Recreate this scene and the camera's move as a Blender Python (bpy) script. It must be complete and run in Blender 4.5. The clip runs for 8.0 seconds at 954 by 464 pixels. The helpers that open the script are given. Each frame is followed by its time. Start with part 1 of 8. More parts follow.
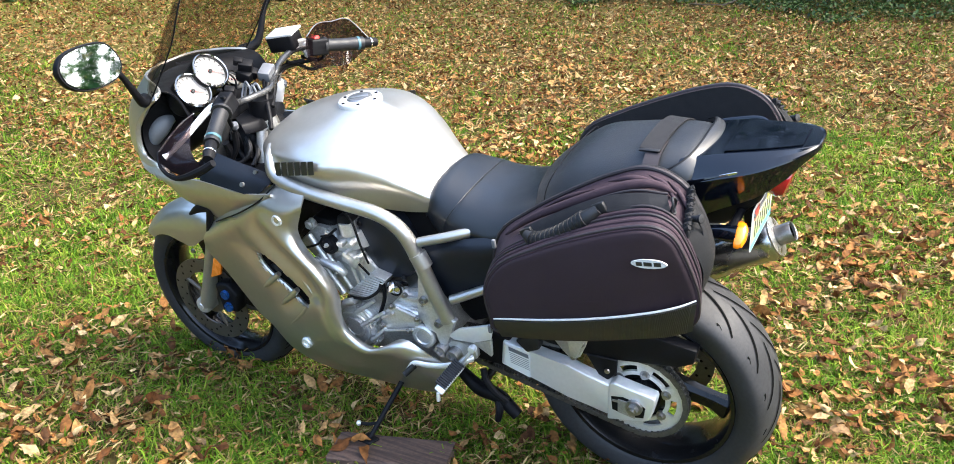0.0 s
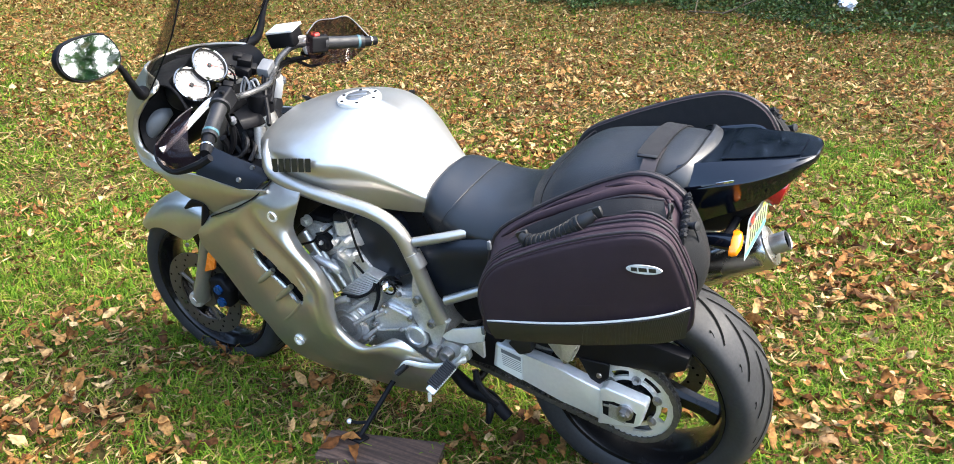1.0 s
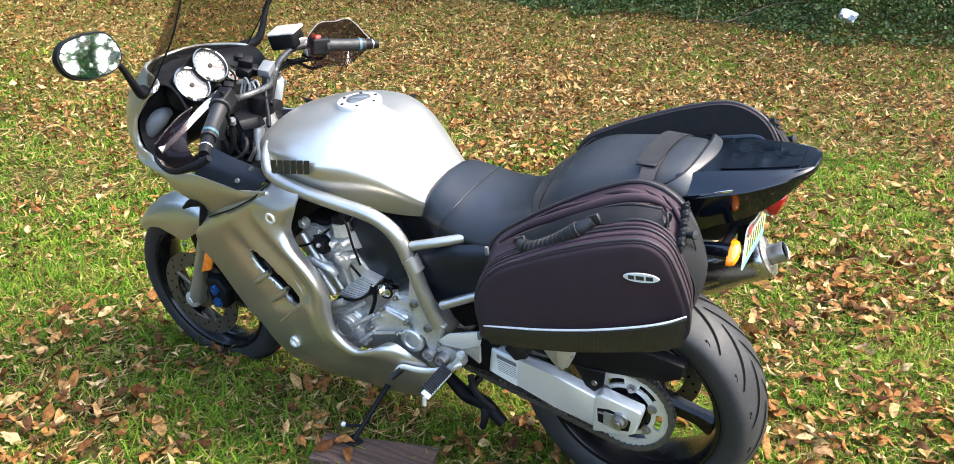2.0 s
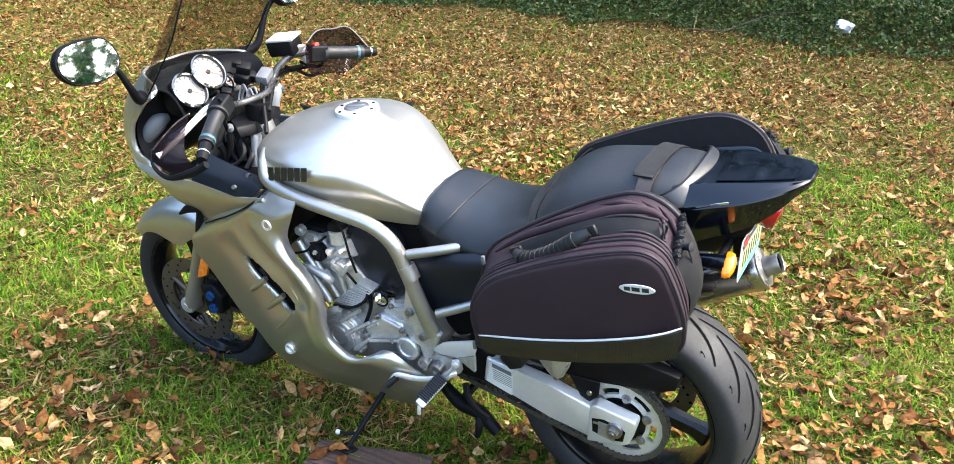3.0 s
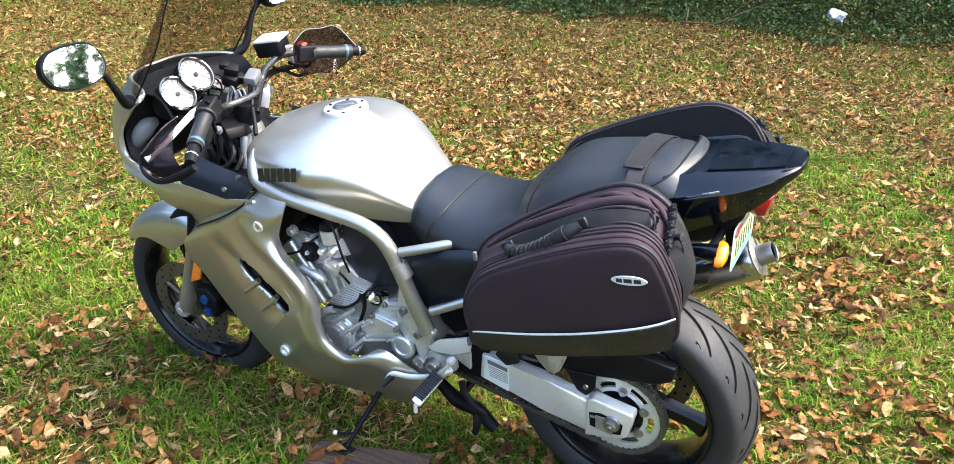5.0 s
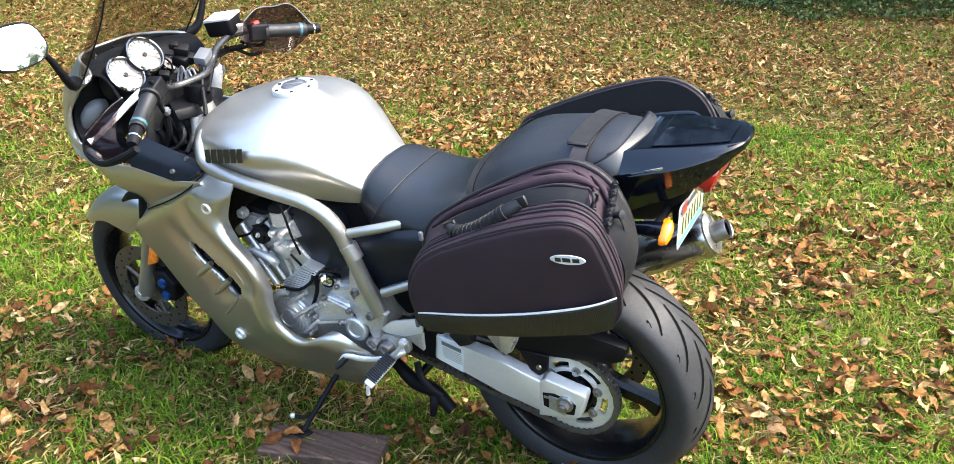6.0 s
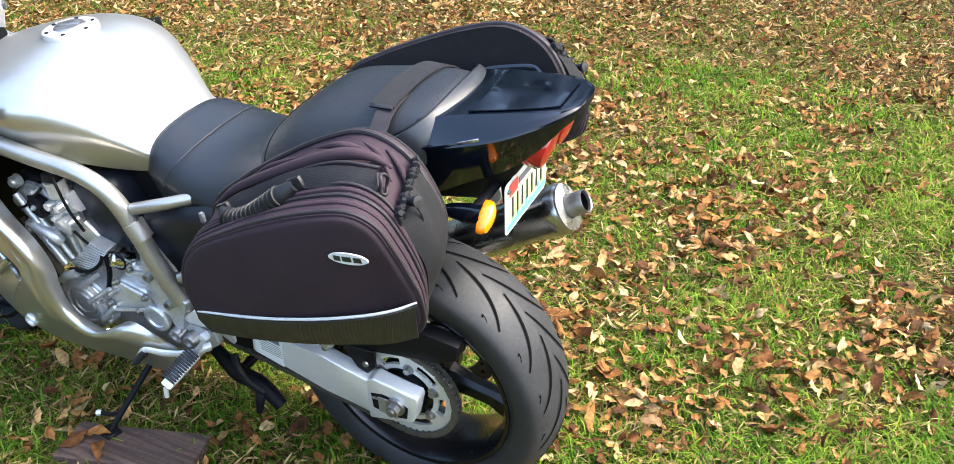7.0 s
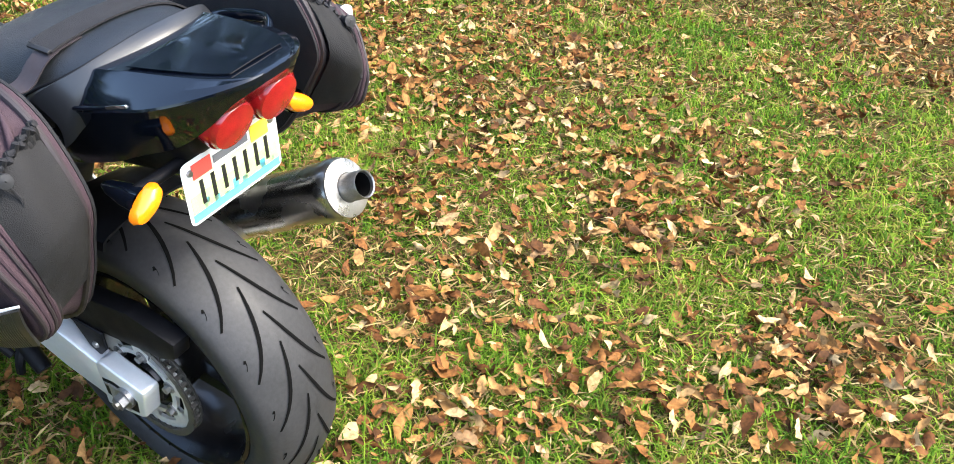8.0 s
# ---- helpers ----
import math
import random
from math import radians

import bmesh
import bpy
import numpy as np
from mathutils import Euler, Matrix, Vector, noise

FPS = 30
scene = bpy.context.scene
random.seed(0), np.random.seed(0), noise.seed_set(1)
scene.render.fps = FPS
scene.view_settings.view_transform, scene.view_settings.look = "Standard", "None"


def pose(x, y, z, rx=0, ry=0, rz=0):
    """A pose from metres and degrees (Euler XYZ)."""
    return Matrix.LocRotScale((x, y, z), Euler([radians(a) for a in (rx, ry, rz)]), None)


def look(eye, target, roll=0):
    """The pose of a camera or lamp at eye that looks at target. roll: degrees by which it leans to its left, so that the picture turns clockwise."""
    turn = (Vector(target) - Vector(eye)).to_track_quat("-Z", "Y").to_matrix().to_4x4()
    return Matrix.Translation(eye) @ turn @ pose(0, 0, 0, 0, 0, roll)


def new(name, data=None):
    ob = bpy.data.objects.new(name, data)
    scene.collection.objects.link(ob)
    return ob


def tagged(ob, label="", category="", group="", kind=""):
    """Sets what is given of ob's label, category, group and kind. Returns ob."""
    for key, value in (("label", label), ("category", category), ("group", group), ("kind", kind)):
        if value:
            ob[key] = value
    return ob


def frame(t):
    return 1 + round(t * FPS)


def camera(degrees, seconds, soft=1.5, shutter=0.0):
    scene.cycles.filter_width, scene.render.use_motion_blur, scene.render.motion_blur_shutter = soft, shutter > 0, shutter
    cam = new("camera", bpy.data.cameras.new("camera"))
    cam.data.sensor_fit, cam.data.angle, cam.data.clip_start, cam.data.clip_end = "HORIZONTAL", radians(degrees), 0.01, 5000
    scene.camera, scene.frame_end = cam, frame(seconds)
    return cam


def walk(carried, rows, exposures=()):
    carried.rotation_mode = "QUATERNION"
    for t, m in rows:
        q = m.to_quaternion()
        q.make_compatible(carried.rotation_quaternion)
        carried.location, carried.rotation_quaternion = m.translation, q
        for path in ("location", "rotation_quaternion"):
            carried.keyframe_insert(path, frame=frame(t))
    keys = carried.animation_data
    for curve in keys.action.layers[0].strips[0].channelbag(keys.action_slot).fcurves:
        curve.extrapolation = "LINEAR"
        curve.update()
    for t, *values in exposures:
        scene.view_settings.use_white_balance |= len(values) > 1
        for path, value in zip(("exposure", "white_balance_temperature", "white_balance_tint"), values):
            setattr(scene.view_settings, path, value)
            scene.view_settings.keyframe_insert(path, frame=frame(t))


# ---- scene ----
# The motorcycle's own frame: x to its tail, y to its right, z up through its midplane; it leans on its side stand.
BIKE = Vector((0.0105, 0.170, 1.0)).rotation_difference(Vector((0, 0, 1))).to_matrix().to_4x4() @ Matrix.Translation((0, 0, -0.02))

cam = camera(55.2, 8.0, soft=0.9)
PATH = [
    (0, (0.674, -1.727, 1.792), (-0.287, -0.262, 0.828), -9.0),
    (0.5, (0.673, -1.728, 1.791), (-0.283, -0.26, 0.825), -7.6),
    (1, (0.67, -1.73, 1.793), (-0.279, -0.257, 0.83), -7.3),
    (1.5, (0.67, -1.729, 1.791), (-0.279, -0.253, 0.832), -6.8),
    (3, (0.668, -1.728, 1.802), (-0.273, -0.237, 0.857), -5.5),
    (3.5, (0.667, -1.722, 1.797), (-0.272, -0.226, 0.858), -5.6),
    (4, (0.67, -1.718, 1.801), (-0.27, -0.22, 0.867), -6.2),
    (4.5, (0.673, -1.717, 1.795), (-0.267, -0.218, 0.862), -6.7),
    (4.7, (0.676, -1.717, 1.792), (-0.266, -0.22, 0.857), -6.7),
    (5.8, (0.717, -1.68, 1.778), (-0.206, -0.205, 0.792), -7.6),
    (6, (0.761, -1.641, 1.763), (-0.164, -0.168, 0.777), -7.5),
    (6.2, (0.803, -1.583, 1.76), (-0.124, -0.128, 0.748), -7.0),
    (6.5, (0.841, -1.474, 1.7), (-0.069, -0.024, 0.666), -7.7),
    (6.8, (0.838, -1.321, 1.645), (-0.021, 0.112, 0.544), -7.0),
    (7, (0.839, -1.217, 1.642), (0.029, 0.224, 0.515), -6.2),
    (7.2, (0.879, -1.113, 1.633), (0.08, 0.327, 0.498), -5.5),
    (7.5, (0.979, -0.968, 1.578), (0.169, 0.471, 0.448), -4.2),
    (7.8, (1.086, -0.793, 1.547), (0.251, 0.581, 0.357), -2.2),
    (8, (1.124, -0.682, 1.515), (0.247, 0.608, 0.264), -2.6),
]
walk(cam, [(t, BIKE @ look(eye, target, roll)) for t, eye, target, roll in PATH], [(0.0, 2.99, 6250, 7), (8.0, 2.99, 6250, 7)])

# ---- light ----
SUN_AZ, SUN_EL = 20.0, 50.0   # degrees: from +x towards +y; above the ground
world = bpy.data.worlds.new("sky")
scene.world = world
world.use_nodes = True
wn = world.node_tree
sky = wn.nodes.new("ShaderNodeTexSky")
sky.sky_type, sky.sun_disc = "NISHITA", False
sky.dust_density, sky.air_density = 4.0, 1.0
sky.sun_elevation, sky.sun_rotation = radians(SUN_EL), radians(90 - SUN_AZ)
wn.links.new(sky.outputs[0], wn.nodes["Background"].inputs[0])
wn.nodes["Background"].inputs[1].default_value = 0.15
sun_data = bpy.data.lights.new("sun", "SUN")
sun_data.energy, sun_data.angle, sun_data.color = 0.52, radians(6.0), (1.0, 0.93, 0.80)
sun = new("sun", sun_data)
sun_dir = Vector((math.cos(radians(SUN_EL)) * math.cos(radians(SUN_AZ)), math.cos(radians(SUN_EL)) * math.sin(radians(SUN_AZ)), math.sin(radians(SUN_EL))))
sun.matrix_world = look(sun_dir * 30, (0, 0, 0))


# ---- materials ----
def mat(name, base, rough=0.5, metal=0.0, var=0.15, scale=25.0, bump=0.0, bscale=300.0, coat=0.0, rvar=0.1, weave=0.0, trans=0.0, spec=0.5, per=""):
    """A procedural surface: base colour with variation at two scales, roughness variation and fine relief."""
    m = bpy.data.materials.new(name)
    m.use_nodes = True
    nt, nodes = m.node_tree, m.node_tree.nodes
    p = nodes["Principled BSDF"]
    p.inputs["Metallic"].default_value = metal
    p.inputs["Coat Weight"].default_value = coat
    p.inputs["Coat Roughness"].default_value = 0.06
    p.inputs["Transmission Weight"].default_value = trans
    p.inputs["Specular IOR Level"].default_value = spec
    co = nodes.new("ShaderNodeTexCoord")
    big, fine = nodes.new("ShaderNodeTexNoise"), nodes.new("ShaderNodeTexNoise")
    big.inputs["Scale"].default_value, big.inputs["Detail"].default_value = scale, 5
    fine.inputs["Scale"].default_value, fine.inputs["Detail"].default_value = scale * 9, 4
    add = nodes.new("ShaderNodeMath")
    add.operation = "ADD"
    for nd in (big, fine):
        nt.links.new(co.outputs["Object"], nd.inputs["Vector"])
    nt.links.new(big.outputs["Fac"], add.inputs[0])
    nt.links.new(fine.outputs["Fac"], add.inputs[1])
    ramp = nodes.new("ShaderNodeMapRange")
    ramp.inputs["From Min"].default_value, ramp.inputs["From Max"].default_value = 0.65, 1.35
    ramp.inputs["To Min"].default_value, ramp.inputs["To Max"].default_value = 1 - var, 1 + var
    nt.links.new(add.outputs[0], ramp.inputs["Value"])
    hsv = nodes.new("ShaderNodeHueSaturation")
    hsv.inputs["Color"].default_value = (*base, 1)
    nt.links.new(ramp.outputs[0], hsv.inputs["Value"])
    nt.links.new(hsv.outputs[0], p.inputs["Base Color"])
    rr = nodes.new("ShaderNodeMapRange")
    rr.inputs["From Min"].default_value, rr.inputs["From Max"].default_value = 0.3, 0.7
    rr.inputs["To Min"].default_value, rr.inputs["To Max"].default_value = max(0.02, rough - rvar), min(1, rough + rvar)
    nt.links.new(big.outputs["Fac"], rr.inputs["Value"])
    nt.links.new(rr.outputs[0], p.inputs["Roughness"])
    if bump or weave:
        b = nodes.new("ShaderNodeBump")
        b.inputs["Strength"].default_value, b.inputs["Distance"].default_value = max(bump, weave), 0.001
        if weave:
            w1 = nodes.new("ShaderNodeTexVoronoi")
            w1.inputs["Scale"].default_value = bscale
            nt.links.new(co.outputs["Object"], w1.inputs["Vector"])
            nt.links.new(w1.outputs["Distance"], b.inputs["Height"])
        else:
            g = nodes.new("ShaderNodeTexNoise")
            g.inputs["Scale"].default_value, g.inputs["Detail"].default_value = bscale, 3
            nt.links.new(co.outputs["Object"], g.inputs["Vector"])
            nt.links.new(g.outputs["Fac"], b.inputs["Height"])
        nt.links.new(b.outputs[0], p.inputs["Normal"])
    return m


def random_mat(name, stops, rough, source, translucent=0.0, spec=0.3, noise_scale=60.0, patch=0.0, mottle=0.3):
    """Leaves and blades: a colour picked at random for each piece from the stops, mottled by a noise."""
    m = bpy.data.materials.new(name)
    m.use_nodes = True
    nt, nodes = m.node_tree, m.node_tree.nodes
    p = nodes["Principled BSDF"]
    if source == "island":
        src = nodes.new("ShaderNodeNewGeometry").outputs["Random Per Island"]
    else:
        src = nodes.new("ShaderNodeObjectInfo").outputs["Random"]
    ramp = nodes.new("ShaderNodeValToRGB")
    el = ramp.color_ramp.elements
    while len(el) < len(stops):
        el.new(0.5)
    for e, (pos, col) in zip(el, stops):
        e.position, e.color = pos, (*col, 1)
    if patch:
        # greener and drier patches, a hand to a stride across
        place, wide = nodes.new("ShaderNodeTexCoord"), nodes.new("ShaderNodeTexNoise")
        wide.inputs["Scale"].default_value, wide.inputs["Detail"].default_value = 2.6, 4.0
        nt.links.new(place.outputs["Object"], wide.inputs["Vector"])
        shift, own = nodes.new("ShaderNodeMath"), nodes.new("ShaderNodeMath")
        shift.operation, own.operation = "MULTIPLY_ADD", "MULTIPLY_ADD"
        nt.links.new(wide.outputs["Fac"], shift.inputs[0])
        shift.inputs[1].default_value, shift.inputs[2].default_value = 2.6 * patch, -1.3 * patch + 0.08
        nt.links.new(src, own.inputs[0])
        own.inputs[1].default_value = 0.74
        nt.links.new(shift.outputs[0], own.inputs[2])
        src = own.outputs[0]
    nt.links.new(src, ramp.inputs[0])
    co, nz = nodes.new("ShaderNodeTexCoord"), nodes.new("ShaderNodeTexNoise")
    nz.inputs["Scale"].default_value, nz.inputs["Detail"].default_value = noise_scale, 4
    nt.links.new(co.outputs["Object"], nz.inputs["Vector"])
    mr = nodes.new("ShaderNodeMapRange")
    mr.inputs["From Min"].default_value, mr.inputs["From Max"].default_value = 0.3, 0.7
    mr.inputs["To Min"].default_value, mr.inputs["To Max"].default_value = 1 - mottle, 1 + mottle
    nt.links.new(nz.outputs["Fac"], mr.inputs["Value"])
    hsv = nodes.new("ShaderNodeHueSaturation")
    nt.links.new(ramp.outputs[0], hsv.inputs["Color"])
    nt.links.new(mr.outputs[0], hsv.inputs["Value"])
    nt.links.new(hsv.outputs[0], p.inputs["Base Color"])
    p.inputs["Roughness"].default_value = rough
    p.inputs["Specular IOR Level"].default_value = spec
    if translucent:
        tr, mix = nodes.new("ShaderNodeBsdfTranslucent"), nodes.new("ShaderNodeMixShader")
        mix.inputs[0].default_value = translucent
        nt.links.new(hsv.outputs[0], tr.inputs[0])
        nt.links.new(p.outputs[0], mix.inputs[1])
        nt.links.new(tr.outputs[0], mix.inputs[2])
        nt.links.new(mix.outputs[0], nodes["Material Output"].inputs[0])
    return m


def lawn_mat():
    """Brown thatch where the blades stand on it; far off, the mown lawn as a whole, green and straw with leaf brown."""
    m = mat("lawn_soil", (0.050, 0.040, 0.014), 0.95, 0, 0.5, 7, 0.8, 60, spec=0.05)
    nt = m.node_tree
    bsdf = next(n for n in nt.nodes if n.type == "BSDF_PRINCIPLED")
    near = bsdf.inputs["Base Color"].links[0].from_socket
    co = nt.nodes.new("ShaderNodeTexCoord")
    reach = nt.nodes.new("ShaderNodeVectorMath")
    reach.operation = "LENGTH"
    nt.links.new(co.outputs["Object"], reach.inputs[0])
    blend = nt.nodes.new("ShaderNodeMapRange")
    blend.inputs["From Min"].default_value, blend.inputs["From Max"].default_value = 5.0, 14.0
    nt.links.new(reach.outputs["Value"], blend.inputs["Value"])
    tex = nt.nodes.new("ShaderNodeTexNoise")
    tex.inputs["Scale"].default_value, tex.inputs["Detail"].default_value = 14.0, 10.0
    nt.links.new(co.outputs["Object"], tex.inputs["Vector"])
    ramp = nt.nodes.new("ShaderNodeValToRGB")
    stops = [(0.34, (0.05, 0.085, 0.012)), (0.48, (0.10, 0.13, 0.022)), (0.58, (0.15, 0.095, 0.030)), (0.74, (0.24, 0.15, 0.07))]
    el = ramp.color_ramp.elements
    el[0].position, el[0].color = stops[0][0], stops[0][1] + (1,)
    el[1].position, el[1].color = stops[-1][0], stops[-1][1] + (1,)
    for p, c in stops[1:-1]:
        el.new(p).color = c + (1,)
    nt.links.new(tex.outputs["Fac"], ramp.inputs["Fac"])
    mix = nt.nodes.new("ShaderNodeMix")
    mix.data_type = "RGBA"
    nt.links.new(blend.outputs[0], mix.inputs[0])
    nt.links.new(near, mix.inputs[6])
    nt.links.new(ramp.outputs[0], mix.inputs[7])
    nt.links.new(mix.outputs[2], bsdf.inputs["Base Color"])
    return m


def grain_mat(name, base):
    """Old sawn wood: long dark grain lines and cracks along the piece's own x."""
    m = mat(name, base, 0.85, 0, 0.35, 14, 0.0)
    nt = m.node_tree
    bsdf = next(n for n in nt.nodes if n.type == "BSDF_PRINCIPLED")
    tone = bsdf.inputs["Base Color"].links[0].from_socket
    co, stretch, grain = nt.nodes.new("ShaderNodeTexCoord"), nt.nodes.new("ShaderNodeMapping"), nt.nodes.new("ShaderNodeTexNoise")
    stretch.inputs["Scale"].default_value = (4.0, 90.0, 60.0)
    grain.inputs["Scale"].default_value, grain.inputs["Detail"].default_value = 1.0, 5.0
    nt.links.new(co.outputs["Object"], stretch.inputs["Vector"])
    nt.links.new(stretch.outputs[0], grain.inputs["Vector"])
    lines = nt.nodes.new("ShaderNodeMapRange")
    lines.inputs["From Min"].default_value, lines.inputs["From Max"].default_value = 0.35, 0.65
    lines.inputs["To Min"].default_value, lines.inputs["To Max"].default_value = 0.45, 1.4
    nt.links.new(grain.outputs["Fac"], lines.inputs["Value"])
    hsv = nt.nodes.new("ShaderNodeHueSaturation")
    nt.links.new(tone, hsv.inputs["Color"])
    nt.links.new(lines.outputs[0], hsv.inputs["Value"])
    nt.links.new(hsv.outputs[0], bsdf.inputs["Base Color"])
    b = nt.nodes.new("ShaderNodeBump")
    b.inputs["Strength"].default_value, b.inputs["Distance"].default_value = 0.8, 0.002
    nt.links.new(grain.outputs["Fac"], b.inputs["Height"])
    nt.links.new(b.outputs[0], bsdf.inputs["Normal"])
    return m


def clear_mat(name, tint, rough=0.03, opaque=0.25, body=(0.02, 0.02, 0.02)):
    """Thin clear or smoked plastic: what is behind shows through, tinted, under a glossy skin."""
    m = bpy.data.materials.new(name)
    m.use_nodes = True
    nt, nodes = m.node_tree, m.node_tree.nodes
    p = nodes["Principled BSDF"]
    p.inputs["Base Color"].default_value, p.inputs["Roughness"].default_value = (*body, 1), rough
    tr, mix = nodes.new("ShaderNodeBsdfTransparent"), nodes.new("ShaderNodeMixShader")
    tr.inputs[0].default_value = (*tint, 1)
    mix.inputs[0].default_value = opaque
    nt.links.new(tr.outputs[0], mix.inputs[1])
    nt.links.new(p.outputs[0], mix.inputs[2])
    nt.links.new(mix.outputs[0], nodes["Material Output"].inputs[0])
    return m


SILVER = mat("silver_paint", (0.49, 0.472, 0.435), 0.33, 0.88, 0.05, 6, 0.0, 900, coat=0.08, rvar=0.05)
FRAME = mat("silver_frame_paint", (0.38, 0.37, 0.345), 0.34, 0.8, 0.06, 12, 0.03, 700, coat=0.1, rvar=0.05)
ALU = mat("cast_aluminium", (0.53, 0.525, 0.51), 0.36, 0.65, 0.2, 20, 0.3, 380)
DARKALU = mat("grimy_aluminium", (0.36, 0.355, 0.34), 0.38, 0.6, 0.3, 25, 0.35, 320)
SWING = mat("satin_aluminium", (0.76, 0.77, 0.78), 0.38, 0.6, 0.05, 9, 0.05, 600, rvar=0.06)
SPROCKET = mat("worn_sprocket_steel", (0.62, 0.61, 0.57), 0.36, 0.5, 0.15, 30, 0.1, 400)
DISC = mat("brown_disc_steel", (0.17, 0.155, 0.14), 0.36, 0.85, 0.2, 30, 0.1, 500)
CHROME = mat("polished_steel", (0.75, 0.75, 0.74), 0.12, 1.0, 0.06, 15, rvar=0.05)
BARSTEEL = mat("dark_bar_steel", (0.05, 0.05, 0.05), 0.25, 0.4, 0.2, 40, 0.1, 500)
STEEL = mat("dull_steel", (0.30, 0.29, 0.28), 0.38, 0.9, 0.2, 40, 0.1, 500)
MUFFLER = mat("brushed_muffler_metal", (0.46, 0.45, 0.43), 0.27, 1.0, 0.12, 14, 0.06, 700, rvar=0.1)
BLACK = mat("black_plastic", (0.005, 0.005, 0.006), 0.5, 0, 0.25, 25, 0.12, 500, spec=0.13)
TRIM = mat("navy_black_plastic", (0.007, 0.009, 0.014), 0.38, 0, 0.15, 20, 0.1, 900, spec=0.3)
GLOSS = mat("dark_blue_black_paint", (0.002, 0.003, 0.006), 0.11, 0.0, 0.2, 15, 0.05, 40, coat=0.0, rvar=0.08, spec=0.48)
WHEELBLACK = mat("gloss_black_wheel_paint", (0.005, 0.005, 0.0055), 0.22, 0, 0.3, 18, coat=0.0, rvar=0.08, spec=0.28)
RUBBER = mat("tyre_rubber", (0.021, 0.021, 0.022), 0.56, 0, 0.3, 14, 0.15, 260, spec=0.32)
# Near-black that stands in for the shade inside tread cuts and drilled holes.
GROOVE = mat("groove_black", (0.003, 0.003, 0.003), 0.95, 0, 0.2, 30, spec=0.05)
GRIP = mat("grip_rubber", (0.008, 0.008, 0.009), 0.5, 0, 0.2, 60, 0.3, 900, spec=0.4)
RIBBED = mat("ribbed_rubber", (0.012, 0.012, 0.012), 0.4, 0, 0.2, 40, 0.2, 600, spec=0.5)
CHAIN = mat("oily_chain_steel", (0.085, 0.078, 0.068), 0.36, 0.5, 0.5, 60, 0.2, 500)
VINYL = mat("black_vinyl", (0.008, 0.0095, 0.012), 0.40, 0, 0.1, 12, 0.25, 900, spec=0.45)
# Lighter than the seat vinyl: the lip's grey sheen is in the base colour.
LIPVINYL = mat("sheen_smooth_vinyl", (0.014, 0.015, 0.017), 0.42, 0, 0.1, 12, 0.12, 900, spec=0.5)
VINYLTEX = mat("pebbled_vinyl", (0.008, 0.0095, 0.012), 0.46, 0, 0.1, 12, bscale=620, weave=0.6, spec=0.5)
FABRIC = mat("maroon_black_nylon", (0.036, 0.0215, 0.0275), 0.85, 0, 0.12, 10, bscale=900, weave=0.55, spec=0.25)
FABRICDK = mat("dark_nylon_side", (0.023, 0.0135, 0.0175), 0.8, 0, 0.1, 10, bscale=900, weave=0.5, spec=0.25)
WEB = mat("black_webbing", (0.009, 0.009, 0.0105), 0.8, 0, 0.2, 40, bscale=800, weave=0.6, spec=0.3)
MESH = mat("black_mesh_cloth", (0.009, 0.009, 0.0095), 0.75, 0, 0.4, 60, bscale=700, weave=0.5, spec=0.22)
PIPE = mat("silver_piping", (0.55, 0.55, 0.54), 0.4, 0.1, 0.1, 40)
ZIP = mat("zipper_tape", (0.014, 0.0095, 0.0115), 0.65, 0, 0.2, 80)
AMBER = mat("amber_lens", (0.80, 0.20, 0.004), 0.18, 0, 0.15, 80, coat=0.5)
ORANGE = mat("orange_reflector", (0.75, 0.20, 0.02), 0.25, 0, 0.15, 90, coat=0.4)
RED = mat("red_lens", (0.27, 0.008, 0.010), 0.16, 0, 0.2, 70, coat=0.35)
REDBTN = mat("red_switch", (0.7, 0.06, 0.05), 0.4, 0, 0.1, 60)
WHITE = mat("white_enamel", (0.62, 0.63, 0.60), 0.35, 0, 0.04, 20, coat=0.3)
DIAL = mat("white_dial", (0.22, 0.217, 0.21), 0.5, 0, 0.04, 30)
INK = mat("black_ink", (0.012, 0.013, 0.012), 0.4, 0, 0.2, 30)
YELLOW = mat("yellow_sticker", (0.78, 0.62, 0.05), 0.4, 0, 0.06, 40)
REDST = mat("red_sticker", (0.6, 0.08, 0.06), 0.4, 0, 0.08, 40)
TEAL = mat("teal_blue_print", (0.10, 0.42, 0.52), 0.4, 0, 0.25, 60)
FADED = mat("faded_teal_print", (0.03, 0.09, 0.11), 0.5, 0, 0.3, 90)
GREENPR = mat("pale_green_print", (0.40, 0.52, 0.22), 0.4, 0, 0.2, 50)
MIRROR = mat("mirror_glass", (0.82, 0.83, 0.84), 0.03, 1.0, 0.02, 5, rvar=0.01)
CREAMPR = mat("cream_yellow_print", (0.56, 0.57, 0.33), 0.4, 0, 0.15, 50)
ENDCAP = mat("brushed_end_cap", (0.40, 0.385, 0.355), 0.30, 0.9, 0.12, 40, 0.1, 500)
GREYPL = mat("grey_plastic", (0.11, 0.115, 0.125), 0.45, 0, 0.1, 30)
BLUE = mat("blue_anodised", (0.02, 0.10, 0.35), 0.3, 0.7, 0.1, 40)
SCREEN = clear_mat("smoked_screen", (0.80, 0.755, 0.69), 0.03, 0.10, (0.10, 0.09, 0.08))
